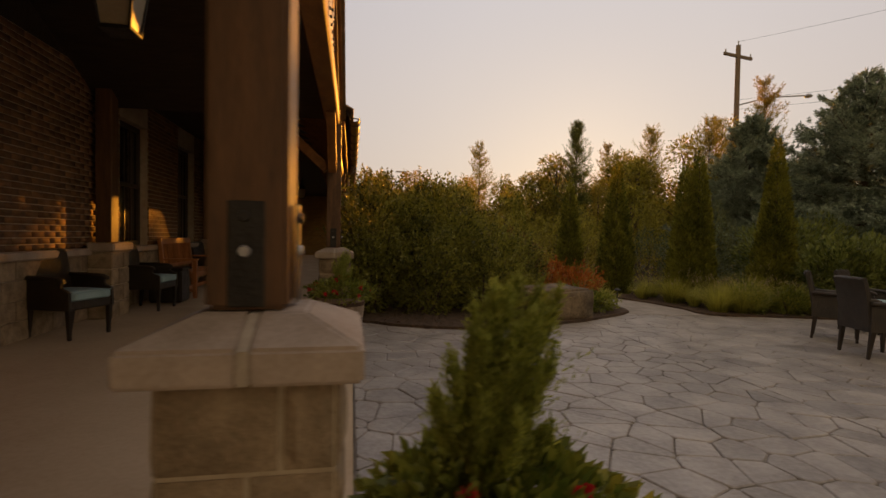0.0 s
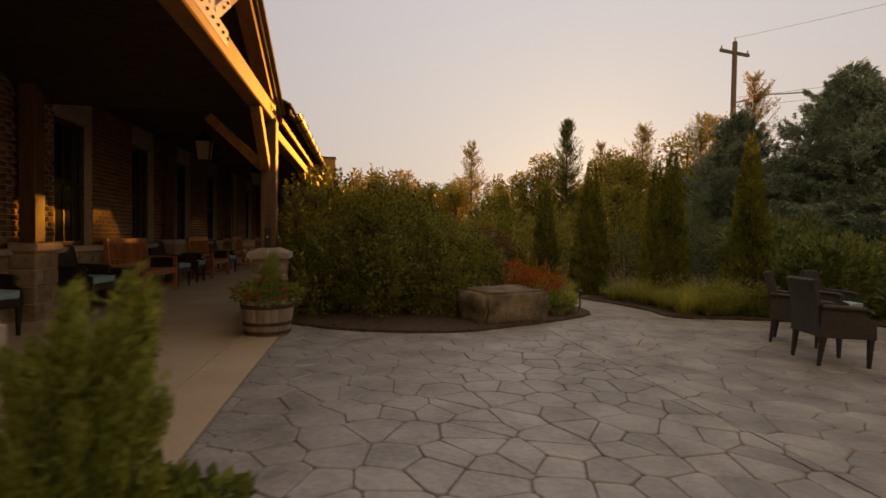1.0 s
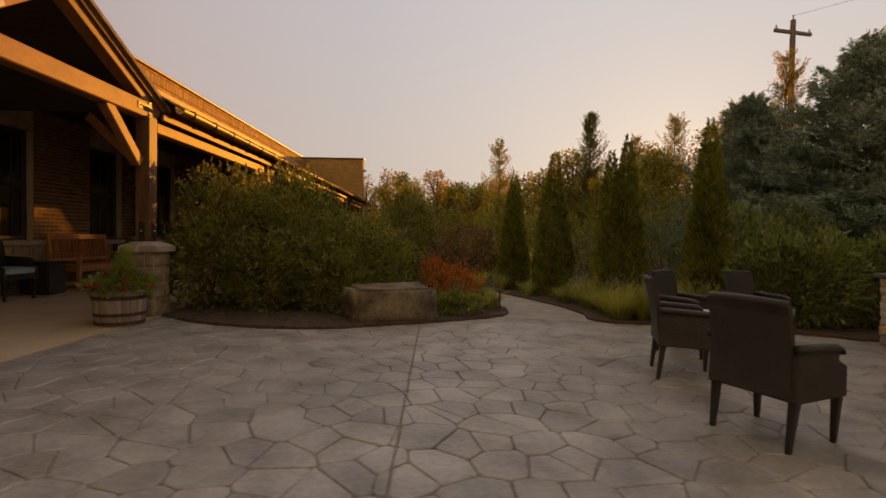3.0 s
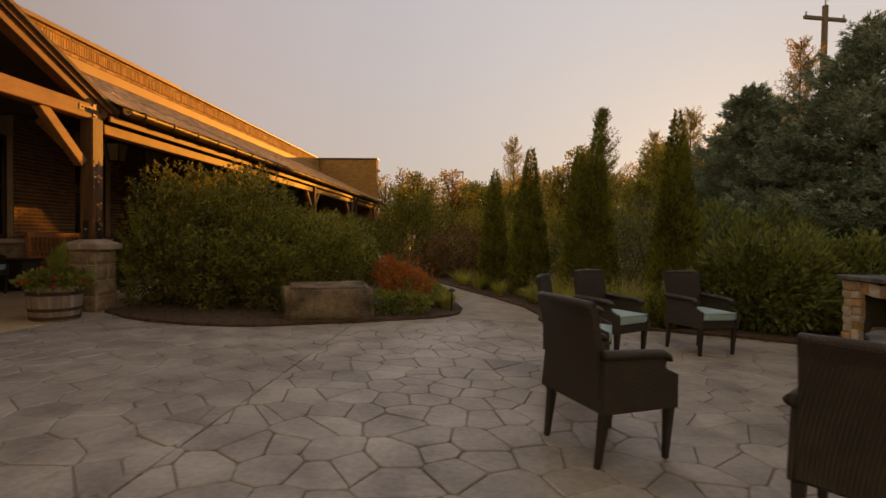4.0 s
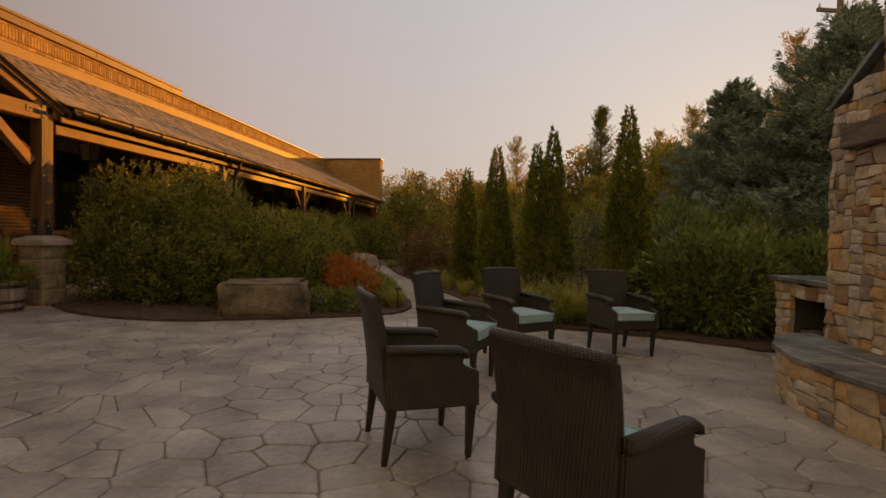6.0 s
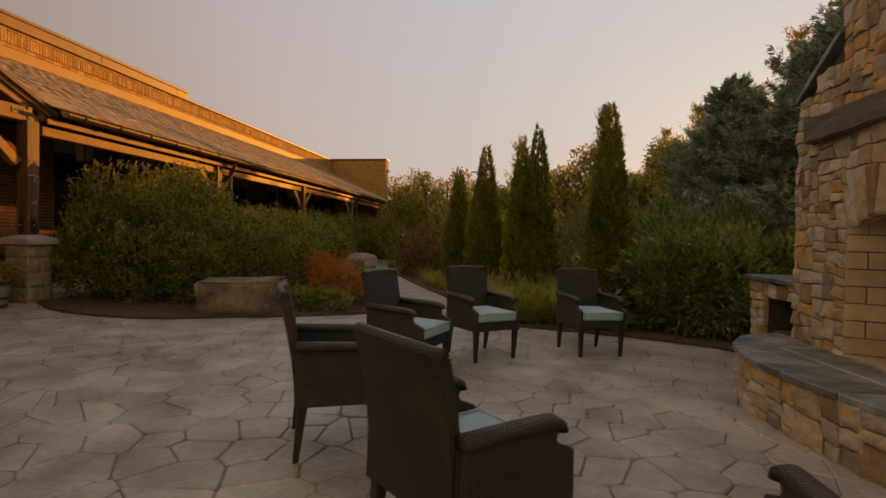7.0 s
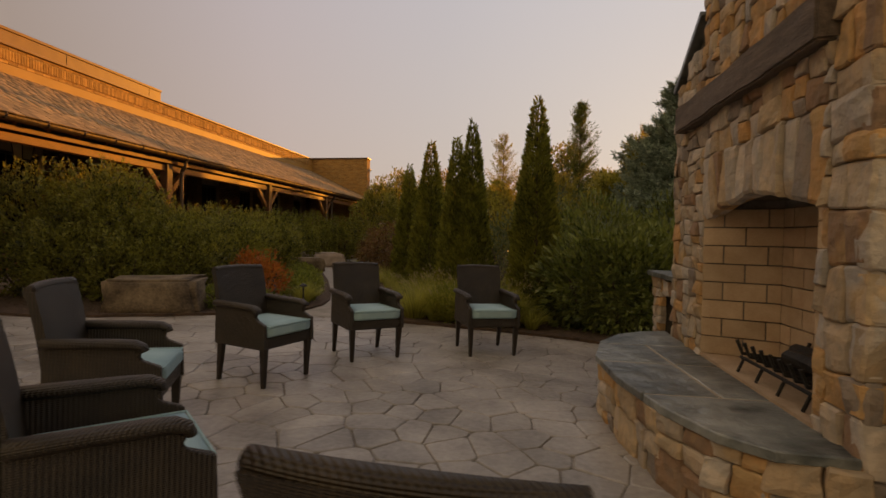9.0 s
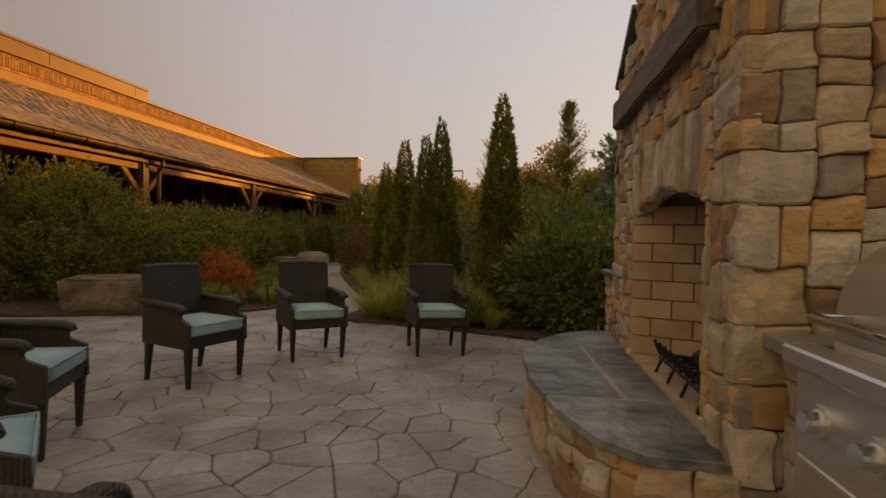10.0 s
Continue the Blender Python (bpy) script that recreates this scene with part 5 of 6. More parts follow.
    for o in c.children_recursive:
        o.data.transform(Matrix.Diagonal((0.92, 0.94, 0.985, 1)))
    return c


def sit(ob, x, y, rz, first=False):
    m = pose(x, y, fall(x)) @ pose(0, 0, 0, 0, math.degrees(math.atan(0.0225)) if x > 0 else 0, 0) @ pose(0, 0, 0, 0, 0, rz)
    if first:
        ob.matrix_world = m
        return ob
    return copy_thing(ob, m)


def heading(fx, fy):
    """The turn that makes a chair's front point along (fx, fy)."""
    return math.degrees(math.atan2(fy, fx)) + 90


chair = wicker_chair()
sit(chair, 7.66, 5.49, heading(0.17, -0.39), True)
CHAIRS = [(6.52, 4.95, heading(0.28, -0.32)), (5.98, 3.97, heading(0.40, -0.12)), (5.873, 2.602, 115.5),
          (6.697, 1.645, 136.4), (7.867, 1.188, 178.4),
          (-2.72, 5.05, heading(1, -0.35)), (-2.66, 6.95, heading(1, -0.1)), (-2.66, 10.15, heading(1, -0.15)), (-2.66, 11.2, heading(1, 0)), (-2.66, 14.0, heading(1, -0.1))]
for x, y, r in CHAIRS:
    sit(chair, x, y, r)


# ---- teak benches, box table, barrels ----
def bench(x, y):
    b = thing("teak_bench", pose(x, y, fall(x), 0, 0, 90), "slatted reddish teak garden bench against the porch wall", "bench", "teak benches")
    for sx in (-0.72, 0.72):
        part("front_leg", box(sx - 0.03, sx + 0.03, -0.26, -0.2, 0, 0.62, 0.005), M["teak"], b)
        part("back_leg", beam((sx, 0.21, 0), (sx, 0.31, 0.98), 0.06, 0.06, 0.005), M["teak"], b)
        part("arm", box(sx - 0.035, sx + 0.035, -0.28, 0.26, 0.622, 0.65, 0.008), M["teak"], b)
        part("side_rail", box(sx - 0.02, sx + 0.02, -0.2, 0.21, 0.34, 0.41, 0.003), M["teak"], b)
        part("foot_rail", box(sx - 0.018, sx + 0.018, -0.2, 0.21, 0.1, 0.15, 0.003), M["teak"], b)
    for k in range(6):
        y0 = -0.26 + k * 0.085
        part("seat_slat", box(-0.75, 0.75, y0, y0 + 0.07, 0.412, 0.436, 0.004), M["teak"], b)
    part("front_rail", box(-0.7, 0.7, -0.245, -0.215, 0.335, 0.41, 0.003), M["teak"], b)
    part("stretcher", box(-0.7, 0.7, -0.02, 0.02, 0.1, 0.15, 0.003), M["teak"], b)
    part("top_rail", beam((-0.74, 0.3, 0.93), (0.74, 0.3, 0.93), 0.045, 0.1, 0.012), M["teak"], b)
    part("low_rail", beam((-0.7, 0.255, 0.52), (0.7, 0.255, 0.52), 0.035, 0.06, 0.004), M["teak"], b)
    for k in range(15):
        xx = -0.65 + k * 0.0928
        part("back_slat", beam((xx, 0.257, 0.54), (xx, 0.297, 0.89), 0.012, 0.05, 0.003), M["teak"], b)
    return b


bench(-2.63, 8.85)
bench(-2.63, 12.7)
bench(-2.63, 16.6)
tb = thing("wicker_side_table", pose(-2.62, 7.62, fall(-2.6)), "dark woven wicker box side table", "side table")
part("body", box(-0.23, 0.23, -0.2, 0.2, 0.02, 0.5, 0.02, seg=2), M["wicker"], tb)
part("top", box(-0.26, 0.26, -0.23, 0.23, 0.502, 0.54, 0.012, seg=2), M["wicker"], tb)


def barrel(x, y, label, seed):
    r = random.Random(seed)
    b = thing("barrel_planter", pose(x, y, fall(x)), label, "planter", "barrel planters")
    H, R0, R1 = 0.41, 0.245, 0.29
    n = 20
    for k in range(n):
        a0, a1 = math.tau * k / n + 0.006, math.tau * (k + 1) / n - 0.006
        st = bmesh.new()
        rows = []
        for z in (0.0, 0.15, 0.3, H):
            rad = R0 + (R1 - R0) * (z / H) ** 0.7
            rows.append([st.verts.new((q * math.cos(a), q * math.sin(a), z)) for q, a in ((rad, a0), (rad + 0.004, (a0 + a1) / 2), (rad, a1), (rad - 0.03, a1), (rad - 0.03, a0))])
        for p, q in zip(rows, rows[1:]):
            for i in range(5):
                st.faces.new((p[i], p[(i + 1) % 5], q[(i + 1) % 5], q[i]))
        st.faces.new(rows[0])
        st.faces.new(rows[-1])
        bmesh.ops.recalc_face_normals(st, faces=st.faces)
        part("stave", st, M["oak"], b)
    for z0, z1 in ((0.02, 0.06), (0.12, 0.16), (0.31, 0.355)):
        rad = lambda z: R0 + (R1 - R0) * (z / H) ** 0.7 + 0.006
        hp_ = bmesh.new()
        rows = [[hp_.verts.new((q * math.cos(a), q * math.sin(a), z)) for a in np.linspace(0, math.tau, 33)[:-1]] for q, z in ((rad(z0), z0), (rad(z1), z1), (rad(z1) - 0.005, z1), (rad(z0) - 0.005, z0))]
        for i in range(4):
            for k in range(32):
                hp_.faces.new((rows[i][k], rows[i][(k + 1) % 32], rows[(i + 1) % 4][(k + 1) % 32], rows[(i + 1) % 4][k]))
        bmesh.ops.recalc_face_normals(hp_, faces=hp_.faces)
        part("hoop", hp_, M["hoop"], b, "rusty iron hoop")
    so = bmesh.new()
    bmesh.ops.create_circle(so, cap_ends=True, segments=24, radius=R1 - 0.02, matrix=Matrix.Translation((0, 0, H - 0.05)))
    part("soil", so, M["soil"], b)
    return b


def flowers(x, y, z, r, h, n, n_fl, size=0.075, name="bedding_plant", squash=1.0):
    ob = thing(name, pose(x, y, z), "bedding plant with green leaves and red flowers in a barrel planter", "flowering plant", "bedding plants")
    p, w = blob_points([(0, 0, h * 0.35, r, r, h * 0.7)], n, 0.5, 0.2)
    ok = p[:, 2] > -0.12
    part("leaves", cards_mesh("leaves", [leaf_cards(p[ok], w[ok] + np.array([0, 0, 0.3]), size, size * 0.55)]), L["bedding"], ob)
    p, w = blob_points([(0, 0, h * 0.4, r * 0.98, r * 0.98, h * 0.75)], n_fl * 3, 0.97, 0.16)
    p = p[p[:, 2] > h * 0.15][:n_fl]
    for c in p:
        q = np.repeat(c[None], 12, 0)
        part("flower", cards_mesh("flower", [leaf_cards(q, np.tile(c / np.linalg.norm(c) * 0.5, (12, 1)), 0.034, 0.034, 0.1, 0.9)]), L["petal"], ob, "red flower")
    return ob


def dwarf_evergreen(x, y, z, h, r, n, mat, label):
    ob = thing("dwarf_evergreen", pose(x, y, z), label, "evergreen shrub", "dwarf evergreens")
    part("trunk", rod((0, 0, -0.04), (0, 0, h * 0.85), 0.014, 0.004, 7), M["bark"], ob)
    # feathery plumes that rise and part towards their tips
    ps, ws = [], []
    for k in range(34):
        t = k / 34
        a = k * 2.4
        z0 = h * (0.0 + 0.55 * t)
        out = r * (1.15 - 0.75 * t) * rng.uniform(0.7, 1.2)
        tip = np.array([out * math.cos(a) + 0.55 * r * t, out * math.sin(a), min(h, z0 + h * rng.uniform(0.2, 0.42))])
        st = np.array([0.1 * out * math.cos(a), 0.1 * out * math.sin(a), z0])
        d = tip - st
        m_ = n // 34
        twig = rng.integers(0, 9, m_)
        tw = rng.normal(0, 1, (9, 3)) * 0.36 * np.linalg.norm(d)
        u = rng.uniform(0, 1, m_)[:, None] ** 0.8
        v = rng.uniform(0, 1, m_)[:, None]
        q = st + d * u + np.array([0, 0, 1]) * (u ** 2) * 0.05 + tw[twig] * (1.0 - u) * v * 0.9 + np.array([0, 0, 0.05]) * v + rng.normal(0, 0.006, (m_, 3))
        ps.append(q)
        ws.append(np.tile(d / np.linalg.norm(d), (m_, 1)) + tw[twig] * 3 + np.array([0, 0, 0.6]))
    part("foliage", cards_mesh("foliage", [leaf_cards(np.concatenate(ps), np.concatenate(ws), 0.022, 0.0055, 0.2, 0.4)]), mat, ob)
    return ob


barrel(-0.0, 5.4, "half oak barrel planter with rusty hoops beside a stone pier", 1)
flowers(0.0, 5.4, fall(0) + 0.4, 0.37, 0.2, 1800, 22, 0.055)
dwarf_evergreen(0.0, 5.42, fall(0) + 0.5, 0.42, 0.12, 6000, L["juniper"], "small upright evergreen in a barrel planter")
barrel(0.5, 0.48, "half oak barrel planter with a small evergreen on the patio edge", 2)
flowers(0.5, 0.48, fall(0.5) + 0.42, 0.315, 0.18, 2800, 8, 0.055)
dwarf_evergreen(0.46, 0.5, fall(0.5) + 0.42, 0.64, 0.165, 32000, L["juniper"], "soft feathery young evergreen in a barrel planter")


# ---- garden: shrubs, stones, grasses ----
def rock(name, x, y, z, sx, sy, sz, rz, seed, label, mat):
    b = bmesh.new()
    bmesh.ops.create_cube(b, size=1)
    bmesh.ops.bevel(b, geom=b.edges[:], offset=0.07, segments=2, affect="EDGES")
    bmesh.ops.subdivide_edges(b, edges=b.edges[:], cuts=3, use_grid_fill=True)
    for v in b.verts:
        k = v.co * 1.7 + Vector((seed, seed * 2, 0))
        v.co += Vector((noise.noise(k), noise.noise(k + Vector((9, 0, 0))), 0.5 * noise.noise(k + Vector((0, 9, 0))))) * 0.11
        v.co += Vector((noise.noise(v.co * 7), noise.noise(v.co * 7 + Vector((3, 0, 0))), 0.6 * noise.noise(v.co * 7 + Vector((0, 3, 0))))) * 0.025
        v.co = Vector((v.co.x * sx, v.co.y * sy, (v.co.z + 0.5) * sz))
    t = tagged(part(name, b, mat, smooth=True), label, "rock", "garden rocks")
    t.matrix_world = pose(x, y, z, 0, 0, rz)
    return t


rock("boulder", 3.08, 6.42, fall(3.1) - 0.03, 1.18, 0.72, 0.5, 22, 3, "flat-topped brown sandstone boulder at the edge of the planting bed", M["boulder"])
rock("garden_stone", 1.95, 13.6, fall(2) + 0.0, 1.05, 0.55, 0.42, 32, 5, "low flat grey stone block beside the path", M["boulder"])
rock("garden_stone", 1.38, 16.0, fall(1.7) - 0.02, 1.5, 0.8, 0.5, 32, 5, "pale flat stone block beside the path", M["limestone"])

SHRUB = "dense green broadleaf shrub with fresh upright shoots"
shrub("shrub", [(0.42, 7.05, 0.95, 0.55, 0.62, 1.0), (0.75, 7.6, 1.0, 0.7, 0.7, 1.02), (0.35, 6.75, 0.5, 0.5, 0.55, 0.55)], 8000, L["holly"], SHRUB + " beside the porch", "shrub", 0.08, 0.032, rise=0.34, n_shoots=800, group="porch shrubs")
shrub("shrub", [(1.5, 7.4, 0.85, 0.75, 0.75, 1.12), (1.25, 6.75, 0.5, 0.6, 0.6, 0.6)], 8000, L["holly"], SHRUB + " in the mulch bed", "shrub", 0.08, 0.032, rise=0.34, n_shoots=800, group="porch shrubs")
shrub("shrub", [(2.35, 7.5, 0.6, 0.65, 0.65, 0.78), (2.15, 6.85, 0.4, 0.5, 0.5, 0.5), (2.9, 7.7, 0.5, 0.5, 0.5, 0.62)], 7500, L["holly"], "lower green broadleaf shrub behind the boulder", "shrub", 0.076, 0.03, rise=0.28, n_shoots=700, group="porch shrubs")
for x, y, r, h in ((1.0, 9.2, 0.85, 1.62), (2.2, 9.6, 0.8, 1.35), (1.1, 10.8, 0.9, 1.6), (1.9, 11.4, 0.85, 1.4), (0.9, 12.5, 0.85, 1.6), (0.75, 14.2, 0.72, 1.7), (0.7, 15.8, 0.72, 1.65), (0.6, 17.6, 0.72, 1.7), (0.7, 19.6, 0.8, 1.7), (0.8, 22.0, 0.9, 1.7)):
    shrub("shrub", [(x, y, h * 0.48, r, r, h * 0.52), (x + 0.3, y - 0.35, h * 0.35, r * 0.7, r * 0.7, h * 0.4)], 4500, L["holly"], "green broadleaf shrub in the row along the porch", "shrub", 0.088, 0.036, rise=0.32, n_shoots=320, group="porch shrubs")
shrub("shrub", [(2.6, 18.9, 1.2, 1.25, 1.2, 1.5), (2.6, 18.9, 2.2, 0.7, 0.7, 0.8)], 9000, L["holly"], "tall rounded dark green shrub near the far wing", "shrub", 0.11, 0.045, group="far shrubs")
shrub("shrub", [(-0.3 + 4.2, 20.5, 1.0, 1.3, 1.1, 1.4)], 6000, L["holly"], "rounded dark green shrub at the end of the path", "shrub", 0.11, 0.045, group="far shrubs")
shrub("red_shrub", [(4.02, 7.5, 0.32, 0.4, 0.36, 0.3), (3.7, 7.75, 0.42, 0.28, 0.28, 0.32)], 1900, L["nandina"], "small shrub with bright orange-red leaves beside the boulder", "shrub", 0.075, 0.024, rise=0.2, n_shoots=60, inner=0.3)
shrub("low_plant", [(4.1, 6.95, 0.1, 0.35, 0.25, 0.16), (3.75, 6.8, 0.1, 0.25, 0.2, 0.18)], 1500, L["bedding"], "low green groundcover plant in front of the red shrub", "plant", 0.07, 0.03)
shrub("japanese_maple", [(4.65, 13.7, 0.66, 1.05, 0.9, 0.76), (4.05, 13.95, 0.42, 0.65, 0.7, 0.55), (5.3, 13.9, 0.45, 0.65, 0.6, 0.58)], 10000, L["maple"], "low weeping purple-brown maple mound", "maple", 0.09, 0.03, up=-0.6)
LAUREL = "glossy dark green laurel hedge shrub"
shrub("laurel_hedge", [(9.0, 7.15, 0.45, 0.72, 0.6, 0.75), (9.45, 6.95, 0.45, 0.65, 0.6, 0.72), (8.75, 7.4, 0.3, 0.5, 0.5, 0.55)], 8500, L["laurel"], LAUREL + " beside the fireplace", "hedge", 0.12, 0.036, up=0.35, rise=0.1, n_shoots=100)
shrub("laurel_hedge", [(9.9, 7.3, 0.45, 0.75, 0.65, 0.8), (10.6, 7.1, 0.45, 0.7, 0.6, 0.75)], 7000, L["laurel"], LAUREL + " behind the log store", "hedge", 0.12, 0.036, up=0.35)
shrub("laurel_hedge", [(9.3, 8.6, 0.7, 1.0, 0.8, 1.0), (10.4, 8.8, 0.7, 0.9, 0.8, 1.0)], 7500, L["laurel"], LAUREL + " in a second, taller row", "hedge", 0.12, 0.036, up=0.35)
shrub("grey_shrub", [(7.9, 9.6, 0.6, 0.8, 0.7, 0.95), (8.7, 10.2, 0.75, 0.9, 0.8, 1.2), (7.2, 10.4, 0.5, 0.7, 0.7, 0.8)], 8000, L["sage"], "silvery green shrub behind the arborvitae", "shrub", 0.08, 0.026, rise=0.3, n_shoots=160)
shrub("green_shrub", [(6.3, 12.8, 0.7, 1.0, 0.9, 1.0), (5.4, 15.5, 0.8, 1.1, 1.0, 1.2)], 7000, L["wood_edge"], "loose green shrub among the garden trees", "shrub", 0.09, 0.035, rise=0.3, n_shoots=120)
shrub("green_shrub", [(7.2, 14.5, 0.8, 1.2, 1.0, 1.3), (9.2, 14.0, 0.9, 1.3, 1.0, 1.4)], 7000, L["wood_edge"], "loose green shrub behind the arborvitae row", "shrub", 0.09, 0.035, rise=0.3, n_shoots=120)


def arborvitae(x, y, h, r, n=17000, twin=None):
    z = fall(x)
    ob = thing("arborvitae", pose(x, y, z), "slender conical dark green arborvitae in the planting bed", "arborvitae", "arborvitae row")
    part("trunk", rod((0, 0, -0.05), (0, 0, h * 0.9), 0.05, 0.008, 8), M["bark"], ob)
    sets = []
    for dx, dy, hh, rr, nn in [(0, 0, h, r, n)] + ([twin] if twin else []):
        t = 1 - np.sqrt(rng.uniform(0, 1, nn))
        a = rng.uniform(0, math.tau, nn)
        env = rr * np.clip(np.minimum(1.0, 0.72 + t * 1.6) * (1 - t) ** 0.72, 0.02, 1)
        lump = 1 + 0.09 * np.sin(a * 5 + t * 9) + 0.10 * np.sin(a * 9 + t * 37 + x) + 0.06 * np.sin(t * 60 + a * 3)
        q = env * lump * (0.6 + 0.42 * rng.uniform(0, 1, nn) ** 0.45)
        p = np.stack([dx + q * np.cos(a), dy + q * np.sin(a), t * hh], 1)
        w = np.stack([np.cos(a), np.sin(a), np.full(nn, 1.25)], 1)
        sets.append(leaf_cards(p, w, 0.085, 0.03, 0.3, 0.4))
    part("crown", cards_mesh("crown", sets), L["thuja"], ob)
    return ob


arborvitae(8.22, 7.73, 3.3, 0.42, 18000)
arborvitae(7.18, 8.58, 3.13, 0.38, 15000, (-0.27, 0.07, 2.92, 0.34, 12000))
arborvitae(6.2, 10.1, 3.1, 0.44, 16000)
arborvitae(5.52, 11.16, 2.75, 0.38, 12000)
arborvitae(6.35, 17.5, 3.0, 0.5, 12000)


def spruce(x, y, h, r, seed, mat, label, tiers=26, dens=1.0, name="blue_spruce", droop=0.12, size=0.085):
    g = np.random.default_rng(seed)
    z = fall(x)
    ob = thing(name, pose(x, y, z), label, "spruce" if "spruce" in name else "conifer", "garden conifers")
    part("trunk", rod((0, 0, -0.1), (0, 0, h * 0.97), 0.03 * h, 0.01, 9), M["bark"], ob)
    ps, ws = [], []
    limbs = bmesh.new()
    for k in range(tiers):
        t = (k + 0.5) / tiers
        zc0 = h * (0.04 + 0.94 * t)
        reach = r * (1 - t) ** 0.8 * g.uniform(0.85, 1.1) + 0.08
        nb = max(4, int(11 * (1 - t) + 5))
        for j in range(nb):
            a = math.tau * (j + g.uniform(-0.3, 0.3)) / nb + k * 1.3
            ln = reach * g.uniform(0.7, 1.15)
            zc = min(zc0 + g.uniform(-0.6, 0.6) * h / tiers, h * 0.985)
            d = np.array([math.cos(a), math.sin(a), 0])
            s = np.array([-math.sin(a), math.cos(a), 0])
            rise = g.uniform(-0.02, 0.42) + 0.5 * t
            # side twigs along the bough, each clad in needles and turned up at its tip
            nt = max(6, int(9 * ln + 5))
            m_ = int(dens * (80 + 330 * ln / 2))
            tu = np.concatenate([g.uniform(0.15, 0.97, nt), [1.0]])
            ts = np.concatenate([g.choice((-1.0, 1.0), nt), [0.0]])
            tl = (0.42 * ln * (1.12 - tu) + 0.08) * g.uniform(0.6, 1.2, nt + 1)
            tz = g.normal(0, 0.05, nt + 1)
            i_ = g.integers(0, nt + 1, m_)
            v_ = g.uniform(0, 1, m_) ** 0.7
            lat = ts[i_] * tl[i_] * v_
            u = np.minimum(tu[i_] + 0.55 * tl[i_] * v_ / max(ln, 0.1), 1.12)
            p = d * (u * ln)[:, None] + s * lat[:, None] + g.normal(0, 0.018, (m_, 3))
            p[:, 2] += zc + u * ln * rise - droop * (u * ln) ** 2 + tz[i_] + 0.10 * v_ ** 2 - 0.10 * np.abs(lat)
            ps.append(p)
            ws.append(d * 0.8 + s * (ts[i_] * 0.9)[:, None] + np.array([0, 0, 0.35]) + 0 * p)
            if k % 2 == 0 and j % 2 == 0:
                tube([(0, 0, zc), tuple(d * ln * 0.5 + np.array([0, 0, zc + ln * 0.5 * rise])), tuple(d * ln * 0.95 + np.array([0, 0, zc + ln * rise - droop * ln * ln]))], 0.02, 5, limbs, 0.3)
    p, w = np.concatenate(ps), np.concatenate(ws)
    ok = p[:, 2] > 0.03
    part("crown", cards_mesh("crown", [leaf_cards(p[ok], w[ok], size, size * 0.22, 0.3, 0.5)]), mat, ob)
    part("branching", limbs, M["bark"], ob)
    return ob


BLUE = L["spruce"]
spruce(12.6, 9.7, 5.5, 2.9, 1, BLUE, "large blue spruce with silvery green boughs", 34, 2.2, droop=0.05, size=0.10)
spruce(11.65, 12.2, 5.0, 2.15, 2, BLUE, "blue spruce with dense silvery boughs", 32, 2.0, droop=0.05, size=0.10)
spruce(15.2, 8.2, 6.0, 3.0, 3, BLUE, "tall blue spruce behind the fireplace", 32, 1.8, droop=0.05, size=0.11)
THIN = "thin pale conifer standing above the tree line"
RAG = "ragged conifer at the edge of the wood"


def conifer(x, y, h, r, seed, mat, label, dens=34):
    """loose conifer: many rising boughs, each a feathered spray, with gaps between and a bare leader"""
    g = np.random.default_rng(seed)
    ob = thing("thin_conifer", pose(x, y, fall(x)), label, "conifer", "garden conifers")
    part("trunk", rod((0, 0, -0.1), (0, 0, h * 0.98), 0.014 * h, 0.008, 8), M["bark"], ob)
    ps, ws = [], []
    limbs = bmesh.new()
    for k in range(int(h * dens)):
        t = g.uniform(0.03, 0.985)
        a = g.uniform(0, math.tau)
        ln = (r * (1 - t) ** 0.75 * (0.8 + 0.2 * math.sin(a * 3 + t * 11)) + 0.1) * g.uniform(0.5, 1.2)
        rise = g.uniform(0.25, 0.75) + 0.6 * t
        d = np.array([math.cos(a), math.sin(a), 0])
        s = np.array([-math.sin(a), math.cos(a), 0])
        m_ = int(26 + 75 * ln)
        u = g.uniform(0.1, 1, m_)
        lat = g.normal(0, 0.16, m_) * ln * (1.08 - u) + g.normal(0, 0.02, m_)
        p = d * (u * ln)[:, None] + s * lat[:, None]
        p[:, 2] = h * t + u * ln * rise * (0.6 + 0.4 * u) + g.normal(0, 0.045, m_)
        ps.append(p)
        ws.append(d * 0.6 + s * (np.sign(lat) * 0.5)[:, None] + np.array([0, 0, 0.7]) + 0 * p)
        if k % 3 == 0:
            tube([(0, 0, h * t), tuple(d * ln * 0.5 + np.array([0, 0, h * t + ln * 0.4 * rise])), tuple(d * ln * 0.92 + np.array([0, 0, h * t + ln * 0.88 * rise]))], 0.012, 4, limbs, 0.3)
    p, w = np.concatenate(ps), np.concatenate(ws)
    p[:, 2] = np.minimum(p[:, 2], h * 1.03 + 0.25 * (g.uniform(0, 1, len(p)) - 0.5))
    part("crown", cards_mesh("crown", [leaf_cards(p, w, 0.11, 0.02, 0.3, 0.5)]), mat, ob)
    part("branching", limbs, M["bark"], ob)
    return ob


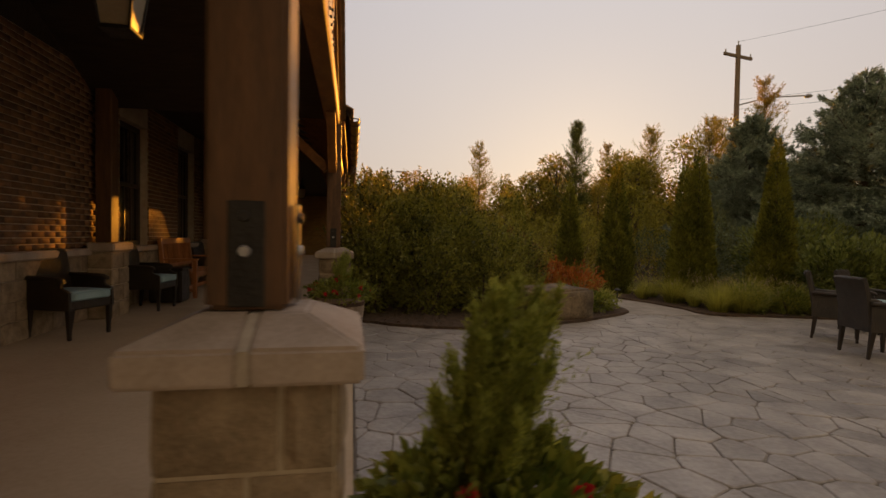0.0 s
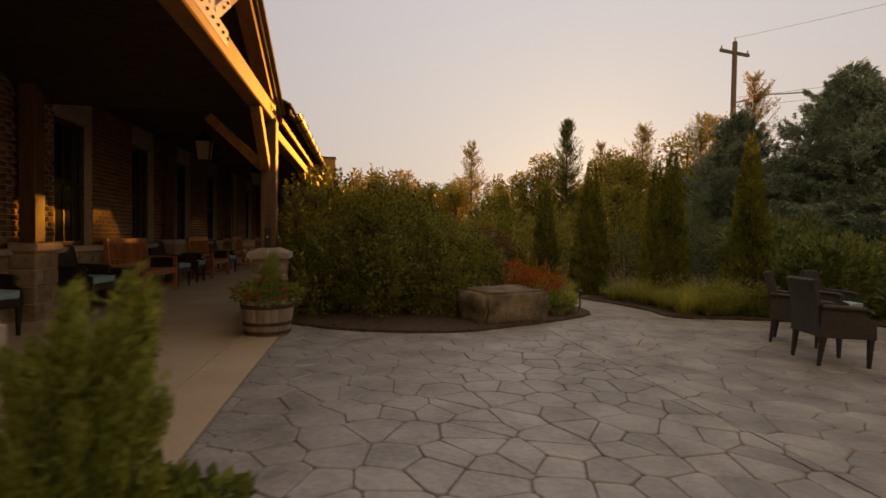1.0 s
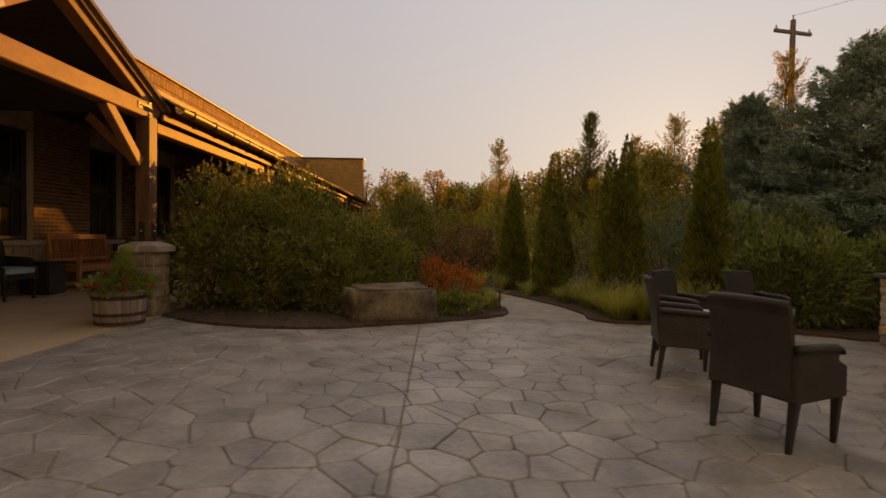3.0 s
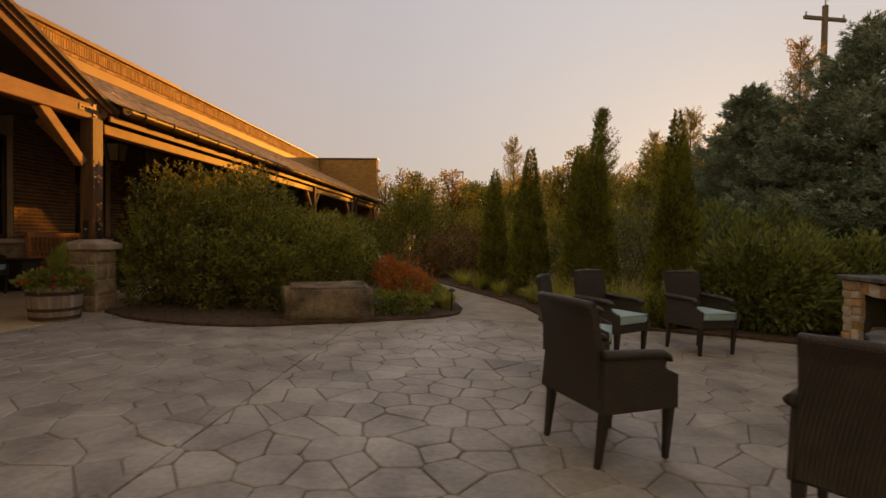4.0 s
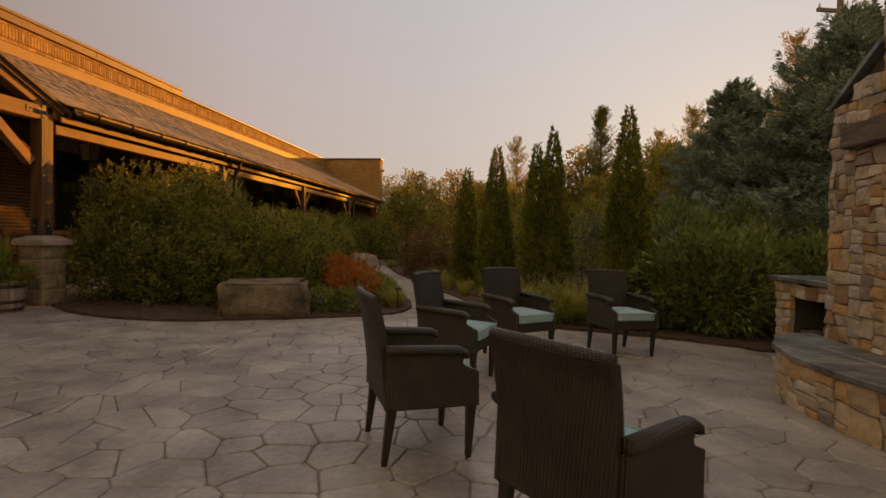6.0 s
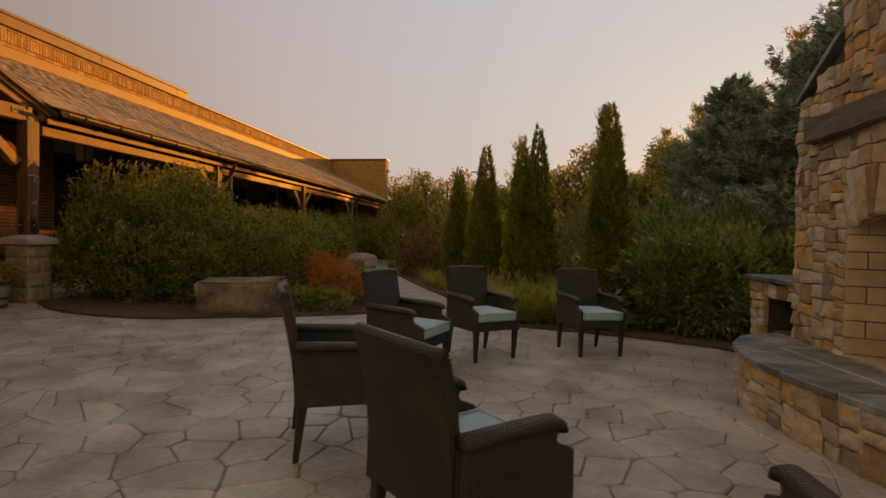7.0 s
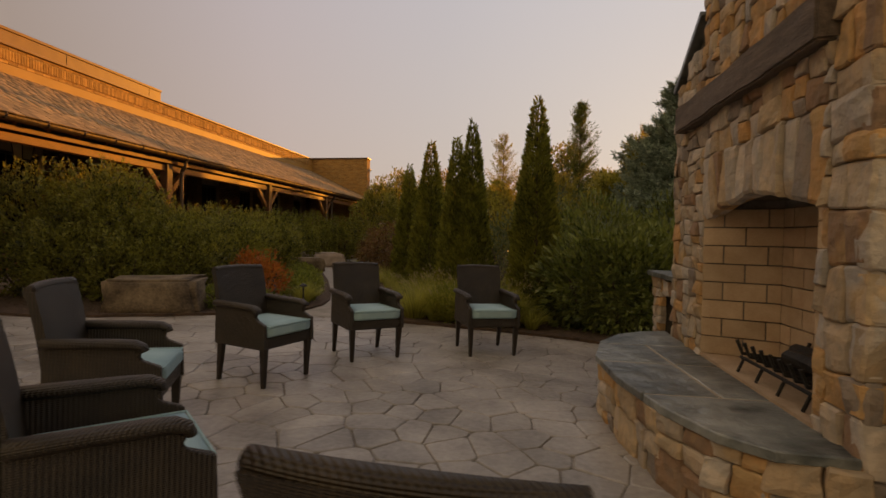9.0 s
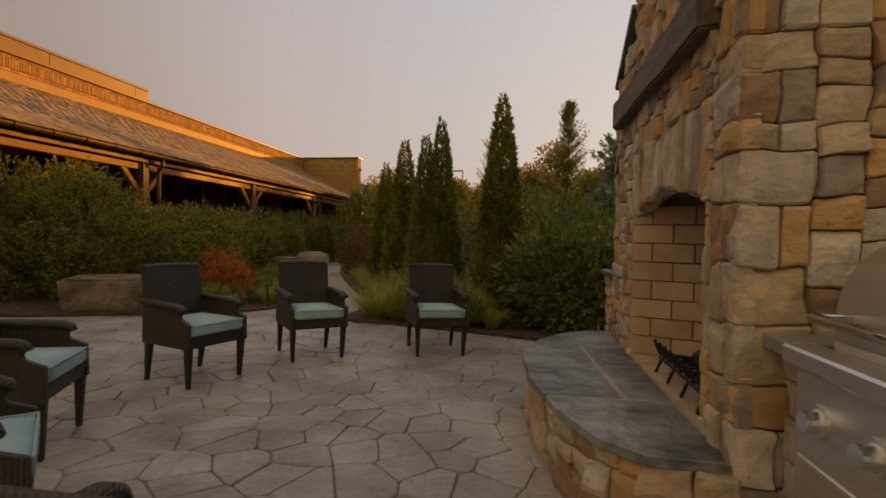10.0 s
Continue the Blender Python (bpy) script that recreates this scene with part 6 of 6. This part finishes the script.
conifer(14.2, 14.6, 7.2, 1.9, 4, L["gold"], "slender yellow-green conifer behind the spruces")
conifer(10.25, 21.0, 6.7, 1.5, 5, L["fir"], "full green conifer standing above the tree line", 70)
conifer(7.0, 26.2, 6.5, 2.0, 6, L["pine"], THIN)
conifer(9.3, 17.0, 3.3, 1.3, 7, L["pine"], "young pale conifer behind the arborvitae")
conifer(13.6, 20.4, 6.5, 2.4, 8, L["pine"], RAG)
conifer(13.4, 24.0, 6.4, 2.3, 9, L["gold"], "sunlit conifer at the edge of the wood")
conifer(14.6, 17.8, 6.5, 2.0, 10, L["pine"], RAG)
conifer(16.2, 19.4, 6.9, 2.2, 12, L["pine"], RAG)


def tree(x, y, h, r, mat, n, seed, label, size=0.16):
    """A broadleaf tree: tapered trunk, limbs, and clumps of leaves with gaps between."""
    g = np.random.default_rng(seed)
    z = fall(x)
    ob = thing("tree", pose(x, y, z), label, "tree", "woodland trees")
    part("trunk", tube([(0, 0, -0.1), (0.05, 0.02, h * 0.3), (-0.03, 0.05, h * 0.62), (0.02, 0, h * 0.92)], 0.025 * h, 9, None, 0.25), M["bark"], ob)
    limbs = bmesh.new()
    blobs = []
    for k in range(15):
        t = g.uniform(0.22, 0.95)
        a = k * 2.4 + g.uniform(-0.4, 0.4)
        q = r * (1 - abs(t - 0.42)) * g.uniform(0.35, 0.95)
        c = (q * math.cos(a), q * math.sin(a), h * t)
        tube([(0, 0, h * t * 0.7), (c[0] * 0.5, c[1] * 0.5, h * t * 0.85), c], 0.03 + 0.004 * h, 5, limbs, 0.3)
        s = r * g.uniform(0.26, 0.46) * (1.15 - 0.5 * t)
        blobs.append((*c, s, s, s * g.uniform(0.8, 1.3)))
    blobs.append((0, 0, h * 0.9, r * 0.24, r * 0.24, h * 0.12))
    p, w = blob_points(blobs, n, 0.35, 0.3)
    part("branching", limbs, M["bark"], ob)
    part("crown", cards_mesh("crown", [leaf_cards(p, w + np.array([0, 0, 0.2]), size, size * 0.5, 0.2, 0.7)]), mat, ob)
    return ob


TREES = [(0.8, 28.5, 4.9, 1.6, "wood_edge"), (1.9, 26.5, 4.4, 1.4, "wood_edge"), (3.7, 28.5, 4.9, 1.5, "gold"), (5.2, 27.5, 4.2, 1.6, "wood_edge"), (4.4, 31.0, 4.6, 1.9, "wood_edge"),
         (8.6, 26.5, 4.7, 1.6, "wood_edge"), (9.6, 28.5, 4.2, 1.8, "gold"), (11.2, 26.5, 4.0, 1.7, "gold"), (6.4, 30.0, 4.4, 1.8, "wood_edge"), (12.6, 29.5, 5.2, 1.9, "wood_edge"),
         (11.8, 23.0, 4.0, 1.5, "wood_edge"), (9.0, 22.8, 4.4, 1.5, "wood_edge"), (9.9, 22.4, 5.3, 1.3, "wood_edge"), (7.0, 20.5, 3.4, 1.4, "wood_edge"), (5.6, 23.5, 3.5, 1.5, "wood_edge"), (15.5, 25.5, 6.0, 2.2, "wood_edge"),
         (17.5, 20.0, 7.0, 2.4, "wood_edge"), (16.8, 14.0, 6.0, 2.2, "wood_edge"), (18.5, 29.0, 7.0, 2.6, "gold"), (13.0, 21.6, 5.6, 1.8, "wood_edge"), (15.0, 19.2, 6.0, 2.0, "wood_edge"), (12.2, 19.0, 4.8, 1.6, "wood_edge"), (-1.0, 33.0, 5.0, 2.0, "wood_edge"), (19.5, 11.0, 7.0, 2.6, "wood_edge"),
         (20.5, 16.0, 7.5, 2.8, "wood_edge"), (15.0, 33.0, 6.2, 2.4, "wood_edge"), (2.0, 34.0, 5.0, 2.2, "wood_edge"), (8.0, 34.0, 5.4, 2.3, "gold"), (11.0, 17.5, 3.4, 1.5, "wood_edge"), (12.8, 16.2, 4.2, 1.6, "wood_edge")]
for i, (x, y, h, r, k) in enumerate(TREES):
    tree(x, y, h, r, L[k], 3000 if k == "gold" else 4600, 20 + i, "garden tree with yellowing leaves at the wood's edge" if k == "gold" else "green broadleaf tree at the wood's edge")
p_, w_ = blob_points([(x, 36 + 3 * math.sin(x), 1.4, 2.6, 1.6, 1.5 + 0.5 * math.sin(x * 1.7)) for x in range(-14, 40, 3)] + [(24 + 2 * math.sin(y), y, 1.8, 1.8, 2.6, 2.2) for y in range(-6, 36, 4)], 30000, 0.4, 0.3)
tagged(part("far_woods", cards_mesh("far_woods", [leaf_cards(p_, w_, 0.34, 0.2, 0.2, 0.7)]), L["wood_edge"]), "far belt of woodland undergrowth around the garden", "woods", kind="stuff")


def grass_tuft(x, y, h, r, n, heads, name="ornamental_grass"):
    z = fall(x) + 0.03
    ob = thing(name, pose(x, y, z), "tuft of arching ornamental grass with pale seed heads" if heads else "low tuft of arching green grass", "grass", "ornamental grasses")
    a = rng.uniform(0, math.tau, n)
    q = r * 0.25 * np.sqrt(rng.uniform(0, 1, n))
    b = np.stack([q * np.cos(a), q * np.sin(a), np.zeros(n)], 1)
    ln = h * rng.uniform(0.55, 1.1, n)
    out = rng.uniform(0.15, 1.0, n) * r
    d = np.stack([np.cos(a), np.sin(a), np.zeros(n)], 1)
    s = np.stack([-np.sin(a), np.cos(a), np.zeros(n)], 1) + rng.normal(0, 0.3, (n, 3))
    cols = []
    for k, t in enumerate((0.0, 0.4, 0.75, 1.0)):
        c = b + d * (out * t ** 1.6)[:, None]
        c[:, 2] = ln * (t - 0.28 * t ** 3 * (out / r))
        wd = 0.0055 * (1 - 0.85 * t)
        cols.append(np.stack([c - s * wd, c + s * wd], 1))
    v = np.stack(cols, 1).reshape(n, 8, 3)
    base = (np.arange(n) * 8)[:, None]
    f = np.concatenate([base + np.array([2 * k, 2 * k + 1, 2 * k + 3, 2 * k + 2]) for k in range(3)], 0)
    part("blades", mesh_np("blades", v.reshape(-1, 3), f), L["grass"], ob)
    if heads:
        i = rng.choice(n, min(heads, n), replace=False)
        tip = b[i] + d[i] * out[i][:, None] * 0.8
        tip[:, 2] = ln[i] * 1.0
        w = d[i] * 0.5 + np.array([0, 0, 0.8])
        q = np.repeat(tip, 10, 0) + np.repeat(w, 10, 0) * rng.uniform(0, 0.09, (len(i) * 10, 1))
        part("seed_heads", cards_mesh("seed_heads", [leaf_cards(q, np.repeat(w, 10, 0), 0.022, 0.009, 0.2, 0.5)]), L["seed"], ob, "pale seed heads")
    return ob


GR = [(6.5, 7.1, 0.55), (6.95, 6.98, 0.55), (7.3, 6.95, 0.58), (7.65, 6.95, 0.58), (8.0, 6.85, 0.55), (8.3, 6.8, 0.45), (6.6, 7.6, 0.66), (7.0, 7.5, 0.65), (7.5, 7.45, 0.68), (7.9, 7.3, 0.6),
      (6.4, 8.2, 0.55), (6.75, 8.3, 0.6), (6.05, 8.9, 0.5), (6.5, 9.2, 0.6), (5.6, 9.8, 0.42), (5.25, 10.6, 0.45), (6.2, 11.2, 0.6), (4.75, 11.6, 0.42), (5.4, 12.6, 0.5), (5.2, 14.3, 0.5), (5.3, 15.2, 0.6), (2.6, 16.9, 0.5),
      (4.5, 7.6, 0.4), (4.62, 8.1, 0.38), (4.2, 9.2, 0.4), (3.7, 10.3, 0.4), (6.9, 7.95, 0.62), (7.4, 7.95, 0.62), (6.75, 6.9, 0.48), (7.15, 6.85, 0.5), (6.7, 7.35, 0.62)]
for x, y, h in GR:
    h *= rng.uniform(0.55, 1.12)
    grass_tuft(x + rng.uniform(-0.14, 0.14), y + rng.uniform(0.0, 0.2), h, h * rng.uniform(0.7, 1.15), 420 if y < 9 else 260, 26 if 6.2 < x < 8.3 and h > 0.48 else 0)

for x, y, w_, h_ in ((7.05, 7.05, 0.3, 0.3), (7.75, 6.9, 0.26, 0.26), (4.35, 8.05, 0.3, 0.22), (4.1, 8.9, 0.32, 0.25), (3.6, 9.9, 0.4, 0.28), (3.0, 11.2, 0.4, 0.26), (2.2, 12.6, 0.4, 0.22)):
    shrub("low_plant", [(x, y, 0.08, w_, w_, h_)], 1400, L["bedding"], "low mound of fresh green groundcover beside the path", "plant", 0.06, 0.026, group="groundcover")
# fallen leaves and bark chips on the mulch
cp = []
for k in range(2600):
    x, y = rng.uniform(0.3, 4.6), rng.uniform(5.5, 8.2)
    if y > 5.45 + max(0.0, (x - 2.4)) * 0.66 + 0.06 and y > 5.95 - x * 0.42:
        cp.append((x, y, fall(x) + 0.037))
cp = np.array(cp)
tagged(part("mulch_chips", cards_mesh("mulch_chips", [leaf_cards(cp, np.tile(np.array([0.0, 0, 0.05]), (len(cp), 1)), 0.045, 0.018, 0.2, 1.0)]), M["bark"]), "loose bark chips on the mulch bed", "bark chips", kind="stuff")

# path light
pl_ = thing("path_light", pose(4.74, 7.42, fall(4.7)), "small black path light on a stake beside the path", "path light")
part("stake", rod((0, 0, -0.03), (0, 0, 0.34), 0.012), M["iron"], pl_)
part("head", lathe([(0.012, 0.33), (0.06, 0.345), (0.055, 0.36), (0.012, 0.385)], 14), M["iron"], pl_)

# utility pole with cables and a street lamp; far car park light
up_ = thing("utility_pole", pose(20.4, 23.2, fall(14)), "weathered wooden utility pole with a crossarm and street lamp", "utility pole")
part("shaft", rod((0, 0, -0.3), (0, 0, 11.9), 0.17, 0.12, 10), M["pole_wood"], up_)
part("crossarm", box(-1.05, 1.05, -0.06, 0.06, 11.25, 11.4, 0.01, m=pose(0, 0, 0, 0, 0, 12)), M["pole_wood"], up_)
for k in (-0.95, 0.95):
    part("insulator", rod((k * math.cos(0.21), k * math.sin(0.21), 11.4), (k * math.cos(0.21), k * math.sin(0.21), 11.58), 0.05, 0.03, 8), M["grey_metal"], up_)
part("pole_pin", rod((0, 0, 11.9), (0, 0, 12.15), 0.03, 0.03, 6), M["grey_metal"], up_)
arm = part("lamp_arm", tube([(0, 0, 8.7), (1.5, -0.5, 9.1), (3.2, -1.1, 9.15)], 0.04, 7), M["grey_metal"], up_)
part("lamp_head", lathe([(0.02, 0.0), (0.16, 0.03), (0.2, 0.1), (0.1, 0.2), (0.02, 0.22)], 12), M["grey_metal"], up_).matrix_basis = pose(3.3, -1.15, 9.02)
Z0 = fall(14)


def cable(a, b, sag, name="overhead_cable", r_=0.007):
    pts = []
    for k in range(17):
        t = k / 16
        p = Vector(a).lerp(Vector(b), t)
        p.z -= sag * 4 * t * (1 - t)
        pts.append(p)
    return tagged(part(name, tube(pts, r_, 5), M["cable"]), "thin black overhead cable", "cable", "overhead cables")


cable((20.4, 23.2, 12.1 + Z0), (42, 4, 15.5), 0.6)
cable((20.4, 23.2, 9.0 + Z0), (44, 6, 11.0), 0.5)
cable((20.4, 23.2, 8.5 + Z0), (44, 6, 10.2), 0.5)
lp = thing("car_park_light", pose(4.07, 37.0, -0.1), "slim distant car park light with a flat head", "street light")
part("shaft", rod((0, 0, -0.2), (0, 0, 5.95), 0.07, 0.05, 8), M["grey_metal"], lp)
part("head", box(-0.75, 0.05, -0.12, 0.12, 5.94, 6.04, 0.02), M["grey_metal"], lp)

# ---- pieces: bricks of the porch wall ----
unit_brick = bpy.data.meshes.new("brick")
b = box(-0.5, 0.5, -0.5, 0.5, -0.5, 0.5)
b.to_mesh(unit_brick)
b.free()
unit_brick.materials.append(M["brick"])
rb = random.Random(3)
count = 0
vs_, fs_ = [], []
CUBE = np.array([(x, y, z) for x in (-0.5, 0.5) for y in (-0.5, 0.5) for z in (-0.5, 0.5)])
CF = np.array([(0, 1, 3, 2), (4, 6, 7, 5), (0, 4, 5, 1), (2, 3, 7, 6), (0, 2, 6, 4), (1, 5, 7, 3)])
order = sorted([s for s in solid if s[1] > 1.0], key=lambda s: abs(s[0] - 7.9))
for a, b_ in order:
    a = max(a, 0.6)
    r, z = 0, SILL + 0.004
    while z < CEIL - 0.06:
        y = a - (0.1 if r % 2 else 0)
        while y < b_:
            y0, y1 = max(y, a), min(y + 0.194, b_)
            if y1 - y0 > 0.03:
                c = (WALL_X - 0.006 + rb.uniform(-0.002, 0.002), (y0 + y1) / 2, z + 0.029)
                if count < 300:
                    ob = new("brick", unit_brick)
                    ob.matrix_world = pose(*c) @ Matrix.Diagonal((0.02, y1 - y0, 0.058, 1))
                    ob.parent = wall
                else:
                    fs_.append(CF + 8 * len(vs_))
                    vs_.append(CUBE * np.array([0.02, y1 - y0, 0.058]) + np.array(c))
                count += 1
            y += 0.203
        z += 0.0677
        r += 1
tagged(part("brick_courses", mesh_np("brick_courses", np.concatenate(vs_), np.concatenate(fs_)), M["bricks"], wall), kind="stuff")

# ---- pieces: shingles of the long roof ----
unit_sh = bpy.data.meshes.new("shingle")
b = box(-0.5, 0.5, -0.5, 0.5, -0.5, 0.5)
b.to_mesh(unit_sh)
b.free()
unit_sh.materials.append(M["shingle"])
vs_, fs_, count = [], [], 0
ang = math.atan(-SL)
x = EAVE[0] + 0.03
r = 0
while x > TOPX[0]:
    y = 6.3 + rb.uniform(-0.15, 0)
    while y < 26.1:
        w = rb.uniform(0.12, 0.3)
        ln = 0.3
        m = pose(x - 0.13, y + w / 2, roof_z(x - 0.13) + 0.022 + rb.uniform(0, 0.008), 0, math.degrees(ang) + 2.6, rb.uniform(-1, 1)) @ Matrix.Diagonal((ln, w - 0.008, 0.016, 1))
        if r < 4 and count < 300 and y < 14:
            ob = new("shingle", unit_sh)
            ob.matrix_world = m
            ob.parent = roof
            count += 1
        else:
            mm = np.array(m)
            fs_.append(CF + 8 * len(vs_))
            vs_.append(CUBE @ mm[:3, :3].T + mm[:3, 3])
        y += w
    x -= 0.19
    r += 1
tagged(part("shingle_courses", mesh_np("shingle_courses", np.concatenate(vs_), np.concatenate(fs_)), M["shingles"], roof), kind="stuff")

# ---- pieces: stamped flagstones of the patio ----
rp = random.Random(11)
seeds = []
DX, DY = 0.255, 0.285
j = 0
y = -4.2
while y < 8.2:
    x = -0.3 + (DX / 2 if j % 2 else 0)
    while x < 12.2:
        seeds.append((x + rp.uniform(-0.12, 0.12), y + rp.uniform(-0.13, 0.13)))
        x += DX
    y += DY
    j += 1
stones = []
for i, (px, py) in enumerate(seeds):
    poly = [(px - 1, py - 1), (px + 1, py - 1), (px + 1, py + 1), (px - 1, py + 1)]
    for k, (qx, qy) in enumerate(seeds):
        if k != i and abs(qx - px) < 0.95 and abs(qy - py) < 0.95:
            a, b_ = qx - px, qy - py
            d = math.hypot(a, b_)
            poly = clip_poly(poly, a / d, b_ / d, (a * (px + qx) / 2 + b_ * (py + qy) / 2) / d - 0.002)
            if len(poly) < 3:
                break
    if len(poly) < 3:
        continue
    poly = clip_poly(clip_poly(clip_poly(poly, -1, 0, -0.16), 1, 0, 12.0), 0, -1, 4.2)
    if len(poly) < 3:
        continue
    lo_, hi_ = clip_poly(poly, 1, 0, 3.507), clip_poly(poly, -1, 0, -3.517)
    for q in (lo_, hi_):
        if len(q) > 2:
            cx, cy = sum(p[0] for p in q) / len(q), sum(p[1] for p in q) / len(q)
            if cy < 7.3 and cx < 12 and not (cx > 9.6 and cy > 4.6):
                stones.append((q, cx, cy))
stones.sort(key=lambda s: (s[1] - 5.2) ** 2 * 0.35 + (s[2] - 2.6) ** 2)


def flag(q, cx, cy, origin):
    """One flagstone: worn corners, and edges falling into the joints."""
    vs, fs = [], []
    soft = []
    for k in range(len(q)):
        (x0, y0), (x1, y1), (x2, y2) = q[k - 1], q[k], q[(k + 1) % len(q)]
        for (xa, ya) in ((x0, y0), (x2, y2)):
            d = math.hypot(xa - x1, ya - y1)
            f = min(0.3, 0.018 / max(d, 1e-4))
            soft.append((x1 + (xa - x1) * f, y1 + (ya - y1) * f))
    q = soft
    n = len(q)
    dz = rp.uniform(-0.002, 0.002)
    tx, ty = rp.uniform(-0.012, 0.012), rp.uniform(-0.012, 0.012)
    for (x, y), f, z in [(p, 1.0, -0.013) for p in q] + [(p, 0.99, -0.0055) for p in q] + [(p, 0.94, 0.0) for p in q]:
        xx, yy = cx + (x - cx) * f, cy + (y - cy) * f
        vs.append((xx - origin[0], yy - origin[1], fall(xx) + z + dz + tx * (xx - cx) + ty * (yy - cy) - origin[2]))
    for r in (0, 1):
        for k in range(n):
            fs.append((r * n + k, r * n + (k + 1) % n, (r + 1) * n + (k + 1) % n, (r + 1) * n + k))
    fs.append(tuple(2 * n + k for k in range(n)))
    return vs, fs


rest_v, rest_f = [], []
for i, (q, cx, cy) in enumerate(stones):
    if i < 300:
        o = (cx, cy, fall(cx))
        vs, fs = flag(q, cx, cy, o)
        me = bpy.data.meshes.new("flagstone")
        me.from_pydata(vs, [], fs)
        me.materials.append(M["patio"])
        ob = new("flagstone", me)
        ob.location = o
        ob.parent = patio
    else:
        vs, fs = flag(q, cx, cy, (0, 0, 0))
        k = len(rest_v)
        rest_v += vs
        rest_f += [tuple(v + k for v in f) for f in fs]
me = bpy.data.meshes.new("flagstones")
me.from_pydata(rest_v, [], rest_f)
tagged(part("flagstones", me, M["patio"], patio), kind="stuff")
